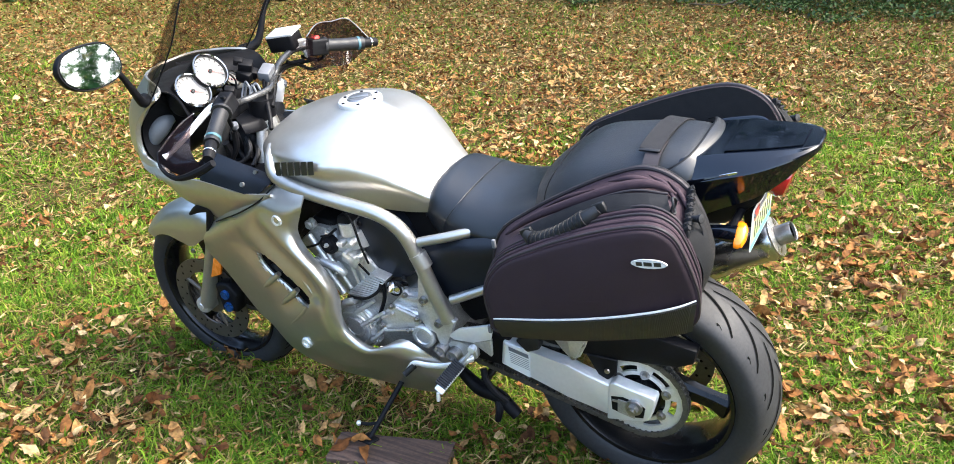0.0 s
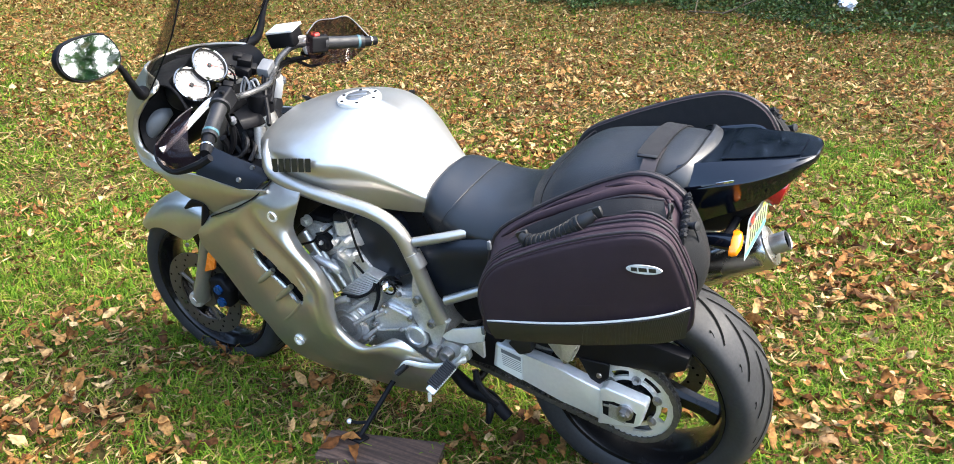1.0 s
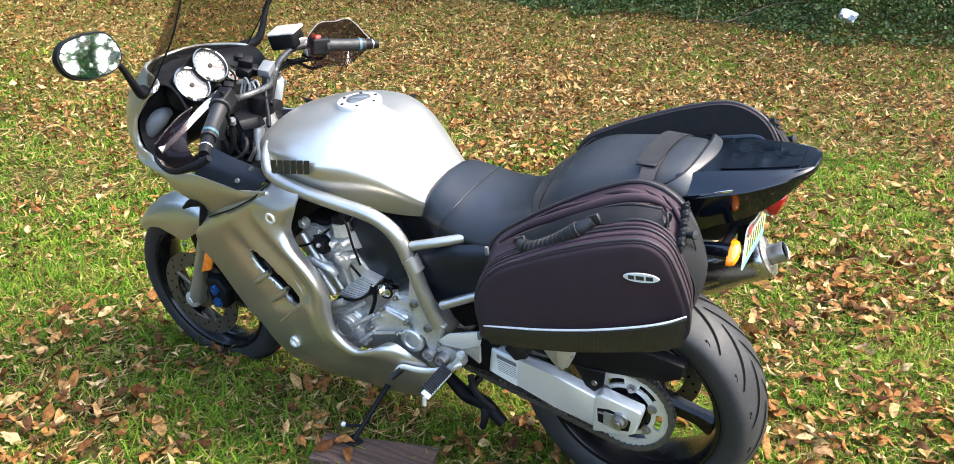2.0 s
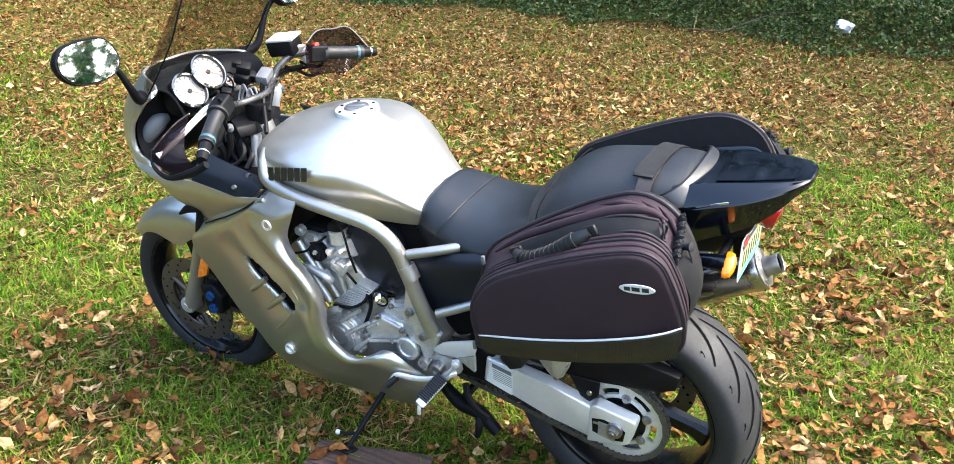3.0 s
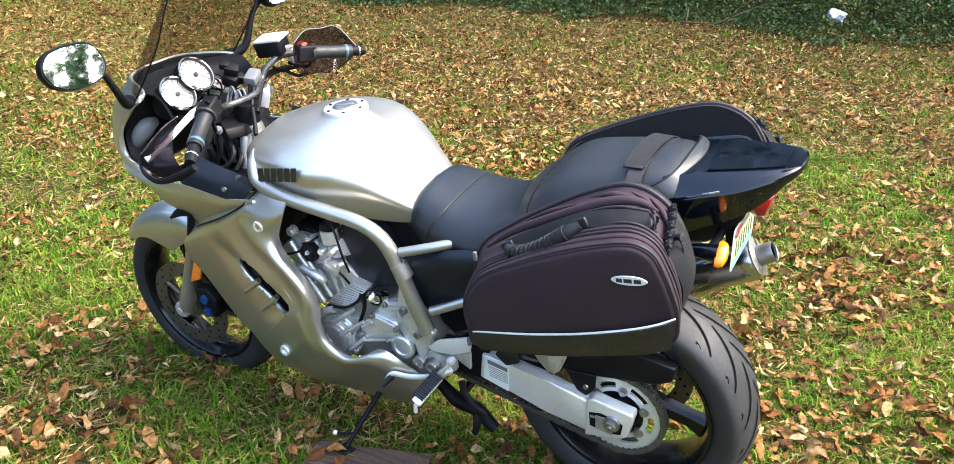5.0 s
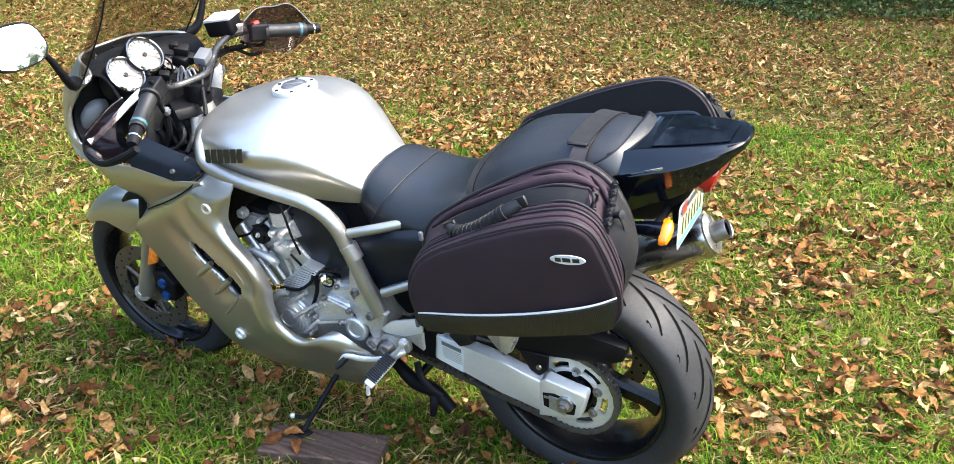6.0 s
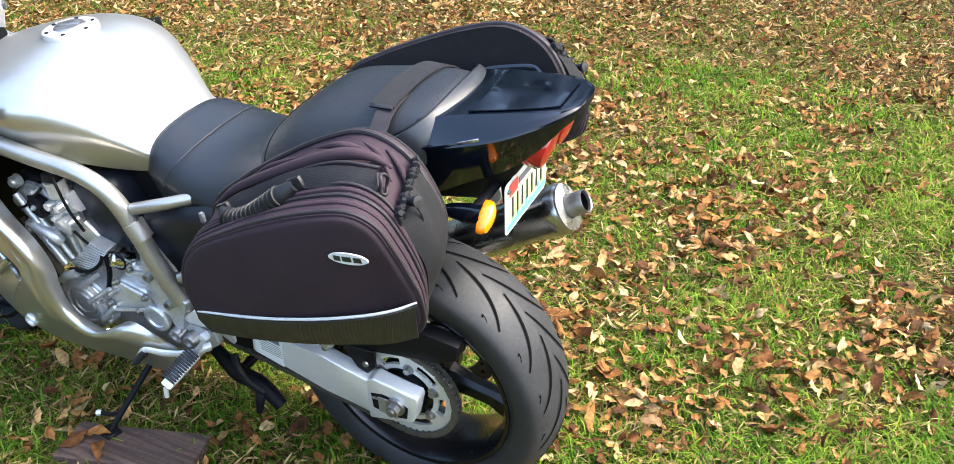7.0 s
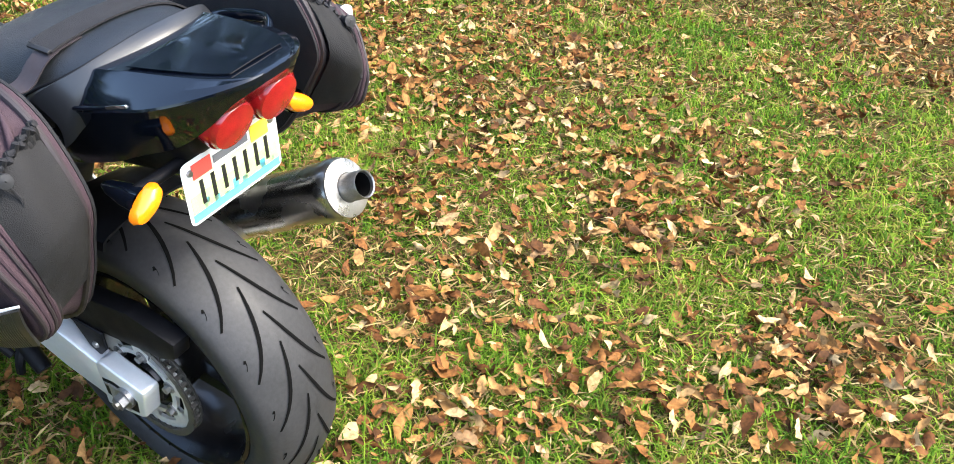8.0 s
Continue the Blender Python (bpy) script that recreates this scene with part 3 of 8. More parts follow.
def build_leaves():
    rng = np.random.RandomState(11)
    fine, coarse = [leaf_shape(rng, 8) for _ in range(24)], [leaf_shape(rng, 3) for _ in range(24)]
    x, y, r, wide = scatter(rng, 230000, 4.6, 17.0)
    keep = (rng.rand(len(x)) < leafy(x, y)) & ~((y > 8.8) & (x > -9))
    x, y, r, wide = x[keep], y[keep], r[keep], wide[keep]
    k = len(x)
    z = lie(x, y) + rng.uniform(0.022, 0.052, k) * (0.75 + 0.45 * leafy(x, y))
    size = rng.uniform(0.032, 0.090, k) * (0.66 + 0.34 * rng.rand(k)) * np.clip(wide / 2.2, 1, 1.7)
    rot = turned(rng.normal(0, 0.5, k) + np.pi * (rng.rand(k) < 0.45), rng.normal(0, 0.42, k), rng.rand(k) * 2 * np.pi)
    order = np.argsort(np.hypot(x - 0.2, y - 0.1))
    single = np.zeros(k, bool)
    single[order[:290]] = True
    meshes = [fast_mesh("fallen_leaf", q, leaf_quads(8), np.empty((0, 3), int), DRYLEAF) for q in fine]
    for i in order[:290]:
        m = Matrix(rot[i].tolist()).to_4x4()
        ob = new("fallen_leaf", meshes[i % 24])
        ob.matrix_world = Matrix.Translation((x[i], y[i], z[i])) @ m @ Matrix.Scale(size[i], 4)
        tagged(ob, "curled dry brown leaf lying on the grass", "leaf", "fallen leaves by the motorcycle")
    for i, (px, py, a) in enumerate(((-0.745, -0.335, 0.5), (-0.690, -0.372, 2.3), (-0.775, -0.372, 1.2))):
        ob = new("fallen_leaf", meshes[5 * i + 2])
        ob.matrix_world = Matrix.Translation((px, py, 0.050)) @ Euler((0.1, -0.1, a)).to_matrix().to_4x4() @ Matrix.Scale(0.075, 4)
        tagged(ob, "curled dry brown leaf lying on the plank", "leaf", "fallen leaves by the motorcycle")
    verts, quads, at = [], [], 0
    for shapes, steps, pick in ((fine, 8, ~single & (r < 3.2)), (coarse, 3, ~single & (r >= 3.2))):
        ids = np.nonzero(pick)[0]
        local = np.stack(shapes)[ids % 24] * size[ids, None, None]
        world_v = np.einsum("kij,knj->kni", rot[ids], local) + np.stack([x[ids], y[ids], z[ids]], 1)[:, None]
        quads.append((leaf_quads(steps)[None] + (at + np.arange(len(ids)) * steps * 3)[:, None, None]).reshape(-1, 4))
        verts.append(world_v.reshape(-1, 3))
        at += len(ids) * steps * 3
    ob = new("leaf_litter", fast_mesh("leaf_litter", np.concatenate(verts), np.concatenate(quads), np.empty((0, 3), int), DRYLEAVES))
    tagged(ob, "brown and tan fallen leaves strewn over the lawn", "fallen leaves", kind="stuff")


def build_undergrowth():
    """Low creepers and brambles along the edge of the lawn."""
    rng = np.random.RandomState(31)
    k = 170000
    x, q = rng.uniform(-14, 6, k), rng.rand(k) ** 0.8
    front = 7.7 + 0.9 * (value_noise(x, x * 0, 0.7, 41) - 0.5) + 0.8 * (value_noise(x, x * 0, 2.3, 42) - 0.5) + np.clip(-x - 1.0, 0, 8) * 0.24
    y = front + q * 3.2
    top = np.clip(q * 2.0, 0.10, 1) * (0.30 + 0.9 * value_noise(x, y, 1.2, 43)) * (0.25 + 1.2 * value_noise(x, y, 3.5, 44))
    z = top * rng.rand(k) ** 0.5 + 0.02
    size = rng.uniform(0.025, 0.070, k)
    a, t, r = rng.rand(k) * 6.28, rng.normal(0, 0.5, k), rng.normal(0, 0.5, k)
    long = np.stack([np.cos(a) * np.cos(t), np.sin(a) * np.cos(t), np.sin(t)], 1)
    side = np.stack([-np.sin(a) * np.cos(r), np.cos(a) * np.cos(r), np.sin(r)], 1)
    c = np.stack([x, y, z], 1)
    s = size[:, None]
    v = np.stack([c - long * s * 0.5, c + side * s * 0.28 + [0, 0, 0.006], c + long * s * 0.5, c - side * s * 0.28 + [0, 0, 0.006]], 1)
    base = np.arange(k)[:, None] * 4
    tri = np.concatenate([base + np.array([[0, 1, 2]]), base + np.array([[0, 2, 3]])])
    ob = new("undergrowth", fast_mesh("undergrowth", v.reshape(-1, 3), np.empty((0, 4), int), tri, UNDERGREEN))
    tagged(ob, "tangled green creepers edging the lawn", "undergrowth", kind="stuff")


def build_woods():
    """The ring of woodland that stands round the lawn, out of view save in the mirror."""
    rng = np.random.RandomState(51)
    k = 210000
    a, d = rng.rand(k) * 2 * np.pi, rng.uniform(13.0, 24.0, k)
    x, y = d * np.cos(a) - 1, d * np.sin(a) + 1.5
    crown = 5.0 + 10.0 * value_noise(a * 3.0, d * 0, 1.0, 52) + 2.5 * value_noise(a * 11.0, d * 0.3, 1.0, 53)
    turn = (a + np.pi - 0.3) % (2 * np.pi) - np.pi
    # Crown heights set by bearing to shade far lawn and darken the tank's reflections.
    crown = crown * (0.20 + 0.32 * np.exp(-(turn / 0.55) ** 2) + 0.95 * np.exp(-((a - 0.88) / 0.34) ** 2) + 0.66 * np.clip(np.cos(a - 2.45) * 2.0 + 0.8, 0, 1)) * (1 + 0.65 * np.clip(np.cos(a - 2.3) * 2 - 0.5, 0, 1))
    # Cut lower towards the sun so that it still reaches the motorcycle.
    crown = crown * (1 - 0.22 * np.exp(-((a - 0.38) / 0.38) ** 2) - 0.22 * np.exp(-((a - 0.38 - 2 * np.pi) / 0.38) ** 2))
    u = rng.rand(k)
    z = crown * u ** 0.8
    low = (z < 1.5 + 3.0 * np.clip(np.cos(a - 2.45) * 2 + 0.8, 0, 1)) & (z > 0) & (value_noise(a * 47.0, z * 2.6, 1.0, 56) > 0.26)
    keep = low | (value_noise(a * 50.0, z * 2.8, 1.0, 54) > 0.36) & (value_noise(a * 130.0, z * 7.4, 1.0, 55) > 0.36) & (z > -0.1)
    x, y, z = x[keep], y[keep], z[keep]
    k = len(x)
    # Bigger leaves on the far side close sky gaps in the paint's reflections.
    size = (rng.uniform(0.07, 0.22, k) * (1 + 0.8 * np.clip(np.cos(np.arctan2(y - 1.5, x + 1) - 2.45) * 2 + 0.8, 0, 1)))[:, None]
    t, q, r = rng.rand(k) * 6.28, rng.normal(0, 0.6, k), rng.normal(0, 0.6, k)
    long = np.stack([np.cos(t) * np.cos(q), np.sin(t) * np.cos(q), np.sin(q)], 1) * size
    side = np.stack([-np.sin(t) * np.cos(r), np.cos(t) * np.cos(r), np.sin(r)], 1) * size * 0.6
    c = np.stack([x, y, z], 1)
    v = np.stack([c - long, c + side, c + long, c - side], 1)
    base = np.arange(k)[:, None] * 4
    ob = new("far_woods", fast_mesh("far_woods", v.reshape(-1, 3), base + np.array([[0, 1, 2, 3]]), np.empty((0, 3), int), IVY))
    tagged(ob, "green woodland round the lawn, crowns shaped for shade and reflections", "woods", kind="stuff")


build_ground()
build_woods()
build_grass()
build_thatch()
build_leaves()
build_undergrowth()


# ---- the motorcycle ----
BIKE_LABEL = "silver sport-touring motorcycle with dark tail leaning on its side stand"
bike = thing("motorcycle", (-0.73, 0, 0), BIKE_LABEL, "motorcycle")

REAR, FRONT = Vector((0, 0, 0.315)), Vector((-1.46, 0, 0.30))
TYRE_R = [(0.222, -0.070), (0.235, -0.082), (0.262, -0.0895), (0.283, -0.085), (0.298, -0.064), (0.3095, -0.032), (0.3145, 0.0)]
TYRE_F = [(0.222, -0.046), (0.235, -0.056), (0.255, -0.0605), (0.272, -0.056), (0.287, -0.037), (0.2955, -0.015), (0.297, 0.0)]


def tyre_profile(half):
    pts = spline([(r, y, 0) for r, y in half] + [(r, -y, 0) for r, y in half[-2::-1]], 3)
    out = [(p.x, p.y) for p in pts]
    inner = [(half[0][0] - 0.008, -half[0][1] * 0.9), (half[0][0] - 0.008, half[0][1] * 0.9)]
    return out + inner


def crown(half, y):
    """The tyre's radius at the way y across it."""
    fine = spline([(r, w, 0) for r, w in half] + [(half[-2][0], -half[-2][1], 0)], 3)[: 3 * (len(half) - 1) + 1]
    return float(np.interp(-abs(y), [p.y for p in fine], [p.x for p in fine]))


def bridge_of(rings, caps=True):
    bm = B()
    bridge(bm, rings, caps)
    return bm


def wheel(name, centre, half, spokes, hub_r, hub_w, label):
    c = Vector(centre)
    w = -half[0][1]
    bm = B()
    rim = [(0.226, -w), (0.229, -w - 0.004), (0.226, -w - 0.008), (0.217, -w - 0.006), (0.206, -w + 0.012), (0.197, -w * 0.35), (0.196, 0), (0.197, w * 0.35), (0.206, w - 0.012), (0.217, w + 0.006), (0.226, w + 0.008), (0.229, w + 0.004), (0.226, w)]
    lathe(bm, rim, c, (0, 1, 0), 72)
    ob = part(name, bm, WHEELBLACK, bike, label)
    bm = B()
    lathe(bm, [(0.018, -hub_w), (hub_r * 0.8, -hub_w), (hub_r, -hub_w * 0.7), (hub_r, hub_w * 0.7), (hub_r * 0.8, hub_w), (0.018, hub_w)], c, (0, 1, 0), 40)
    part("hub", bm, WHEELBLACK, ob)
    for i in range(spokes):
        a0 = radians(100 + 360 / spokes * i)
        rings = []
        for r, hw, hy, bend in ((hub_r * 0.7, 0.030, 0.026, 0.0), (0.11, 0.023, 0.020, 0.05), (0.16, 0.023, 0.018, 0.06), (0.203, 0.034, 0.022, 0.03)):
            a = a0 + bend
            d, t = Vector((math.cos(a), 0, math.sin(a))), Vector((-math.sin(a), 0, math.cos(a)))
            rings.append([c + d * r + t * hw * sx + Vector((0, hy * sy, 0)) for sx, sy in ((-1, -0.5), (-0.6, -1), (0.6, -1), (1, -0.5), (1, 0.5), (0.6, 1), (-0.6, 1), (-1, 0.5))])
        part("spoke", bridge_of(rings), WHEELBLACK, ob)
    bm = B()
    lathe(bm, tyre_profile(half), c, (0, 1, 0), 96, loop=True)
    part("tyre", bm, RUBBER, ob, "worn black rubber tyre")
    return ob


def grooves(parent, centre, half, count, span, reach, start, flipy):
    """Curved tread cuts, each one a narrow near-black strip on the rubber in place of shade."""
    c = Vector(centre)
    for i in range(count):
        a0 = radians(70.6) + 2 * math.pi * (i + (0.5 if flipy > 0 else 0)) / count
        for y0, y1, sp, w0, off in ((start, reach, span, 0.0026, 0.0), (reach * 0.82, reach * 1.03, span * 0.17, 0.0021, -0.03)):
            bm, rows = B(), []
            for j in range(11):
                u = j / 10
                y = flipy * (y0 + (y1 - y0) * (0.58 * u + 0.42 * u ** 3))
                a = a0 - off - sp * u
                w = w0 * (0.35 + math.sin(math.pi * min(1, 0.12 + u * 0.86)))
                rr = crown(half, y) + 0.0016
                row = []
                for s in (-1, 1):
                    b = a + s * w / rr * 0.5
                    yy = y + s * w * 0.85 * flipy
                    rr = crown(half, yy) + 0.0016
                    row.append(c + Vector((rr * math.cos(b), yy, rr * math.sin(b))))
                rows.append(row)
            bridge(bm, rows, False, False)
            part("groove_shade_strip", bm, GROOVE, parent, fix=False)


front_wheel = wheel("front_wheel", FRONT, TYRE_F, 3, 0.035, 0.05, "gloss black three-spoke cast front wheel")
rear_wheel = wheel("rear_wheel", REAR, TYRE_R, 3, 0.06, 0.07, "gloss black three-spoke cast rear wheel")
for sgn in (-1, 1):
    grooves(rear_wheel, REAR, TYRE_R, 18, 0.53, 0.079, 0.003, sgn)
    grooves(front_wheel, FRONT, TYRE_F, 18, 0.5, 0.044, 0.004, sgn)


def disc(parent, centre, y, r, inner, holes, label):
    """A drilled brake disc with its carrier."""
    bm = B()
    c = Vector(centre) + Vector((0, y, 0))
    lathe(bm, [(inner, -0.0025), (r, -0.0025), (r, 0.0025), (inner, 0.0025)], c, (0, 1, 0), 64, loop=True)
    lathe(bm, [(0.03, -0.004), (0.05, -0.004), (0.05, 0.004), (0.03, 0.004)], c, (0, 1, 0), 32, loop=True)
    for i in range(5):
        a = 2 * math.pi * i / 5
        d = Vector((math.cos(a), 0, math.sin(a)))
        rod(bm, c + d * 0.045, c + d * (inner + 0.006), 0.006, 8)
    ob = part("brake_disc", bm, DISC, parent, label)
    return ob


for y in (-0.078, 0.078):
    disc(front_wheel, FRONT, y, 0.149, 0.100, 30, "drilled steel front brake disc")
disc(rear_wheel, REAR, 0.085, 0.133, 0.088, 24, "drilled steel rear brake disc")


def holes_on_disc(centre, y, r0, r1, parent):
    # Flat near-black discs on the steel take the place of shaded holes.
    hole = mesh_of("hole_shade_disc", lathe(B(), [(0.0001, 0), (0.0042, 0)], (0, 0, 0), (0, 1, 0), 8), GROOVE, fix=False)
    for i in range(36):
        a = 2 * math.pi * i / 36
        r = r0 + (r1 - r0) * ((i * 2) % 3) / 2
        piece("hole_shade_disc", hole, parent, Matrix.Translation(Vector(centre) + Vector((math.cos(a) * r, y, math.sin(a) * r))))


for y in (-0.0812, -0.0748):
    holes_on_disc(FRONT, y, 0.110, 0.141, front_wheel)
holes_on_disc(REAR, 0.0818, 0.098, 0.125, rear_wheel)


def build_drive():
    """Rear sprocket, chain with its links, swingarm."""
    c = REAR + Vector((0, -0.092, 0))
    bm = B()
    teeth = 44
    prof = []
    for i in range(teeth * 4):
        a = 2 * math.pi * i / (teeth * 4)
        r = 0.1135 if i % 4 in (0, 1) else 0.1075
        prof.append((r * math.cos(a), r * math.sin(a)))
    count = teeth * 4
    radii = (0.064, 0.068, 0.075, 0.092, 0.099, None)
    grid = []
    for y in (-0.0035, 0.0035):
        rows = []
        for rr in radii:
            rows.append([bm.verts.new(c + Vector(((prof[i][0] if rr is None else rr * math.cos(2 * math.pi * i / count)), y, (prof[i][1] if rr is None else rr * math.sin(2 * math.pi * i / count))))) for i in range(count)])
        grid.append(rows)

    def slot(j, i):
        turn = (i / count * 6 - 0.3 / math.pi * 3) % 1
        return j == 2 and 0.22 < turn < 0.78
    for i in range(count):
        n = (i + 1) % count
        for j in range(5):
            if slot(j, i):
                continue
            bm.faces.new((grid[0][j][i], grid[0][j][n], grid[0][j + 1][n], grid[0][j + 1][i]))
            bm.faces.new((grid[1][j + 1][i], grid[1][j + 1][n], grid[1][j][n], grid[1][j][i]))
        for j in (0, 5):
            bm.faces.new((grid[0][j][i], grid[1][j][i], grid[1][j][n], grid[0][j][n]))
        if slot(2, i):
            for j in (2, 3):
                bm.faces.new((grid[0][j][i], grid[0][j][n], grid[1][j][n], grid[1][j][i]))
    spr = part("sprocket", bm, SPROCKET, rear_wheel, "silver rear sprocket with slotted web")
    bm = B()
    lathe(bm, [(0.02, 0.0), (0.046, -0.006), (0.049, 0.004), (0.073, 0.006), (0.074, 0.03), (0.02, 0.03)], c, (0, 1, 0), 40, loop=True)
    part("sprocket_carrier", bm, WHEELBLACK, rear_wheel, "black sprocket carrier")
    for i in range(6):
        a = 2 * math.pi * i / 6 + 0.3
        p = c + Vector((math.cos(a), 0, math.sin(a))) * 0.070
        bm = B()
        rod(bm, p + Vector((0, -0.014, 0)), p + Vector((0, 0, 0)), 0.0075, 6)
        rod(bm, p + Vector((0, -0.005, 0)), p + Vector((0, 0.003, 0)), 0.0125, 16)
        part("sprocket_nut", bm, STEEL, rear_wheel)
    # the chain's way round both sprockets
    f = Vector((-0.50, -0.092, 0.372))
    r1, r2 = 0.1155, 0.044
    way = []
    d = f - c
    base = math.atan2(d.z, d.x)
    off = math.acos((r1 - r2) / d.length)
    a0, a1 = base + off, base - off + 2 * math.pi
    steps = 60
    for i in range(steps + 1):
        a = a0 + (a1 - a0) * i / steps
        way.append(c + Vector((math.cos(a), 0, math.sin(a))) * r1)
    b0, b1 = base - off, base + off
    for i in range(steps + 1):
        a = b0 + (b1 - b0) * i / steps
        way.append(f + Vector((math.cos(a), 0, math.sin(a))) * r2)
    way.append(way[0])
    lens = [0.0]
    for p, q in zip(way, way[1:]):
        lens.append(lens[-1] + (q - p).length)
    total, pitch = lens[-1], 0.0159
    count = int(total / pitch) // 2 * 2
    spots = []
    for i in range(count):
        s = total * i / count
        j = max(0, int(np.searchsorted(lens, s, side="right")) - 1)
        j = min(j, len(way) - 2)
        u = (s - lens[j]) / max(1e-9, lens[j + 1] - lens[j])
        spots.append(way[j].lerp(way[j + 1], u))
    bm = B()
    for p in spots:
        rod(bm, p - Vector((0, 0.007, 0)), p + Vector((0, 0.007, 0)), 0.0048, 8)
    chain = part("drive_chain", bm, CHAIN, bike, "oily roller chain")
    meshes = []
    for wide in (0.0066, 0.0098):
        bm = B()
        for y in (-wide, wide):
            out = []
            for i in range(14):
                a = 2 * math.pi * i / 14
                x = math.cos(a) * 0.0088
                out.append((x + (0.0079 if math.cos(a) > 0 else -0.0079), y - 0.0008, math.sin(a) * (0.0088 - 0.0016 * (abs(math.cos(a)) < 0.3))))
            prism(bm, out, (0, 0.0016, 0))
        meshes.append(mesh_of("chain_link", bm, CHAIN))
    for i, p in enumerate(spots):
        q = spots[(i + 1) % count]
        m = Matrix.Translation((p + q) / 2) @ Euler((0, -math.atan2(q.z - p.z, q.x - p.x), 0)).to_matrix().to_4x4()
        piece("chain_link", meshes[i % 2], chain, m)
    # swingarm, left leg with its axle block, right leg, cross piece
    for s in (-1, 1):
        y0 = 0.134 * s
        left = [(-0.347, -0.134, 0.428), (-0.286, -0.134, 0.416), (-0.175, -0.134, 0.394), (-0.059, -0.134, 0.36), (-0.072, -0.134, 0.264), (-0.176, -0.134, 0.293), (-0.265, -0.134, 0.332), (-0.361, -0.134, 0.351)]
        if s < 0:
            bm = prism(B(), [(p[0], y0, p[2]) for p in left], (0, 0.034, 0), 0.006, 3)
            arm = part("swingarm", bm, SWING, bike, "satin aluminium box-section swingarm")
        else:
            bm = prism(B(), [(p[0], y0, p[2]) for p in left], (0, -0.034, 0), 0.006, 3)
            part("swingarm_leg", bm, SWING, bike)
        block = [(-0.063, -0.138, 0.366), (-0.047, -0.138, 0.376), (0.053, -0.138, 0.353), (0.055, -0.138, 0.342), (0.037, -0.138, 0.281), (0.024, -0.138, 0.273), (-0.074, -0.138, 0.255)]
        bm = prism(B(), [(p[0], 0.139 * s, p[2]) for p in block], (0, -0.036 * s, 0), 0.005, 3)
        ab = part("axle_block", bm, SWING, bike, "cast aluminium chain adjuster block")
        # Black plate on the block face, drawn for its shaded recess.
        slot = [(-0.058, -0.139, 0.334), (-0.027, -0.139, 0.339), (0.016, -0.139, 0.329), (0.03, -0.139, 0.318), (0.023, -0.139, 0.285), (-0.012, -0.139, 0.279), (-0.058, -0.139, 0.292)]
        bm = prism(B(), [(p[0], 0.1398 * s, p[2]) for p in slot], (0, -0.004 * s, 0), 0.0015, 1)
        part("slot", bm, BLACK, ab)
        plate = [(-0.039, -0.141, 0.331), (0.007, -0.141, 0.327), (0.001, -0.141, 0.28), (-0.042, -0.141, 0.29)]
        part("adjuster_plate", prism(B(), [(p[0], 0.1400 * s, p[2]) for p in plate], (0, 0.003 * s, 0), 0.001, 1), DARKALU, ab)
        bm = B()
        rod(bm, (0.002, 0.136 * s, 0.317), (0.002, 0.147 * s, 0.317), 0.021, 24)
        rod(bm, (0.002, 0.140 * s, 0.317), (0.002, 0.160 * s, 0.317), 0.0145, 6)
        rod(bm, (0.002, 0.140 * s, 0.317), (0.002, 0.166 * s, 0.317), 0.008, 12)
        part("axle_nut", bm, STEEL, ab)
        bm = B()
        rod(bm, (-0.054, -0.137, 0.322) if s < 0 else (-0.05, 0.137, 0.32), (-0.02, 0.137 * s, 0.322), 0.005, 8)
        part("adjuster_bolt", bm, STEEL, ab)
    # white warning sticker with unreadable print
    bm = prism(B(), [(-0.337, -0.135, 0.419), (-0.27, -0.135, 0.405), (-0.279, -0.135, 0.329), (-0.35, -0.135, 0.354)], (0, -0.0006, 0))
    st = part("warning_label", bm, WHITE, arm, "white sticker with small print")
    bm = B()
    for i in range(2):
        prism(bm, [Vector(p) + Vector((0, 0, -0.006 * i)) for p in ((-0.33, -0.136, 0.416), (-0.275, -0.136, 0.402), (-0.276, -0.136, 0.396), (-0.331, -0.136, 0.41))], (0, -0.0003, 0))
    for i in range(6):
        h = 0.018 + 0.006 * i
        prism(bm, [Vector(((-0.33, -0.136, 0.416)[0], -0.1356, (-0.33, -0.136, 0.416)[2] - h)), Vector(((-0.277, -0.136, 0.402)[0], -0.1356, (-0.277, -0.136, 0.402)[2] - h)), Vector(((-0.277, -0.136, 0.402)[0], -0.1356, (-0.277, -0.136, 0.402)[2] - h - 0.0018)), Vector(((-0.33, -0.136, 0.416)[0], -0.1356, (-0.33, -0.136, 0.416)[2] - h - 0.0018))], (0, -0.0003, 0))
    part("printed_line", bm, GREYPL, arm)
    # front of the swingarm, pivot and black slider
    bm = prism(B(), [(-0.381, -0.125, 0.443), (-0.33, -0.125, 0.433), (-0.346, -0.125, 0.336), (-0.429, -0.125, 0.343), (-0.48, -0.125, 0.371)], (0, 0.25, 0), 0.006, 2)
    part("swingarm_pivot", bm, BLACK, bike, "black swingarm pivot casting")
    bm = prism(B(), [(-0.31, -0.136, 0.438), (-0.269, -0.136, 0.462), (-0.242, -0.136, 0.461), (-0.243, -0.136, 0.424), (-0.279, -0.136, 0.407)], (0, 0.03, 0), 0.006, 2)
    part("rubber_bumper", bm, GRIP, bike)
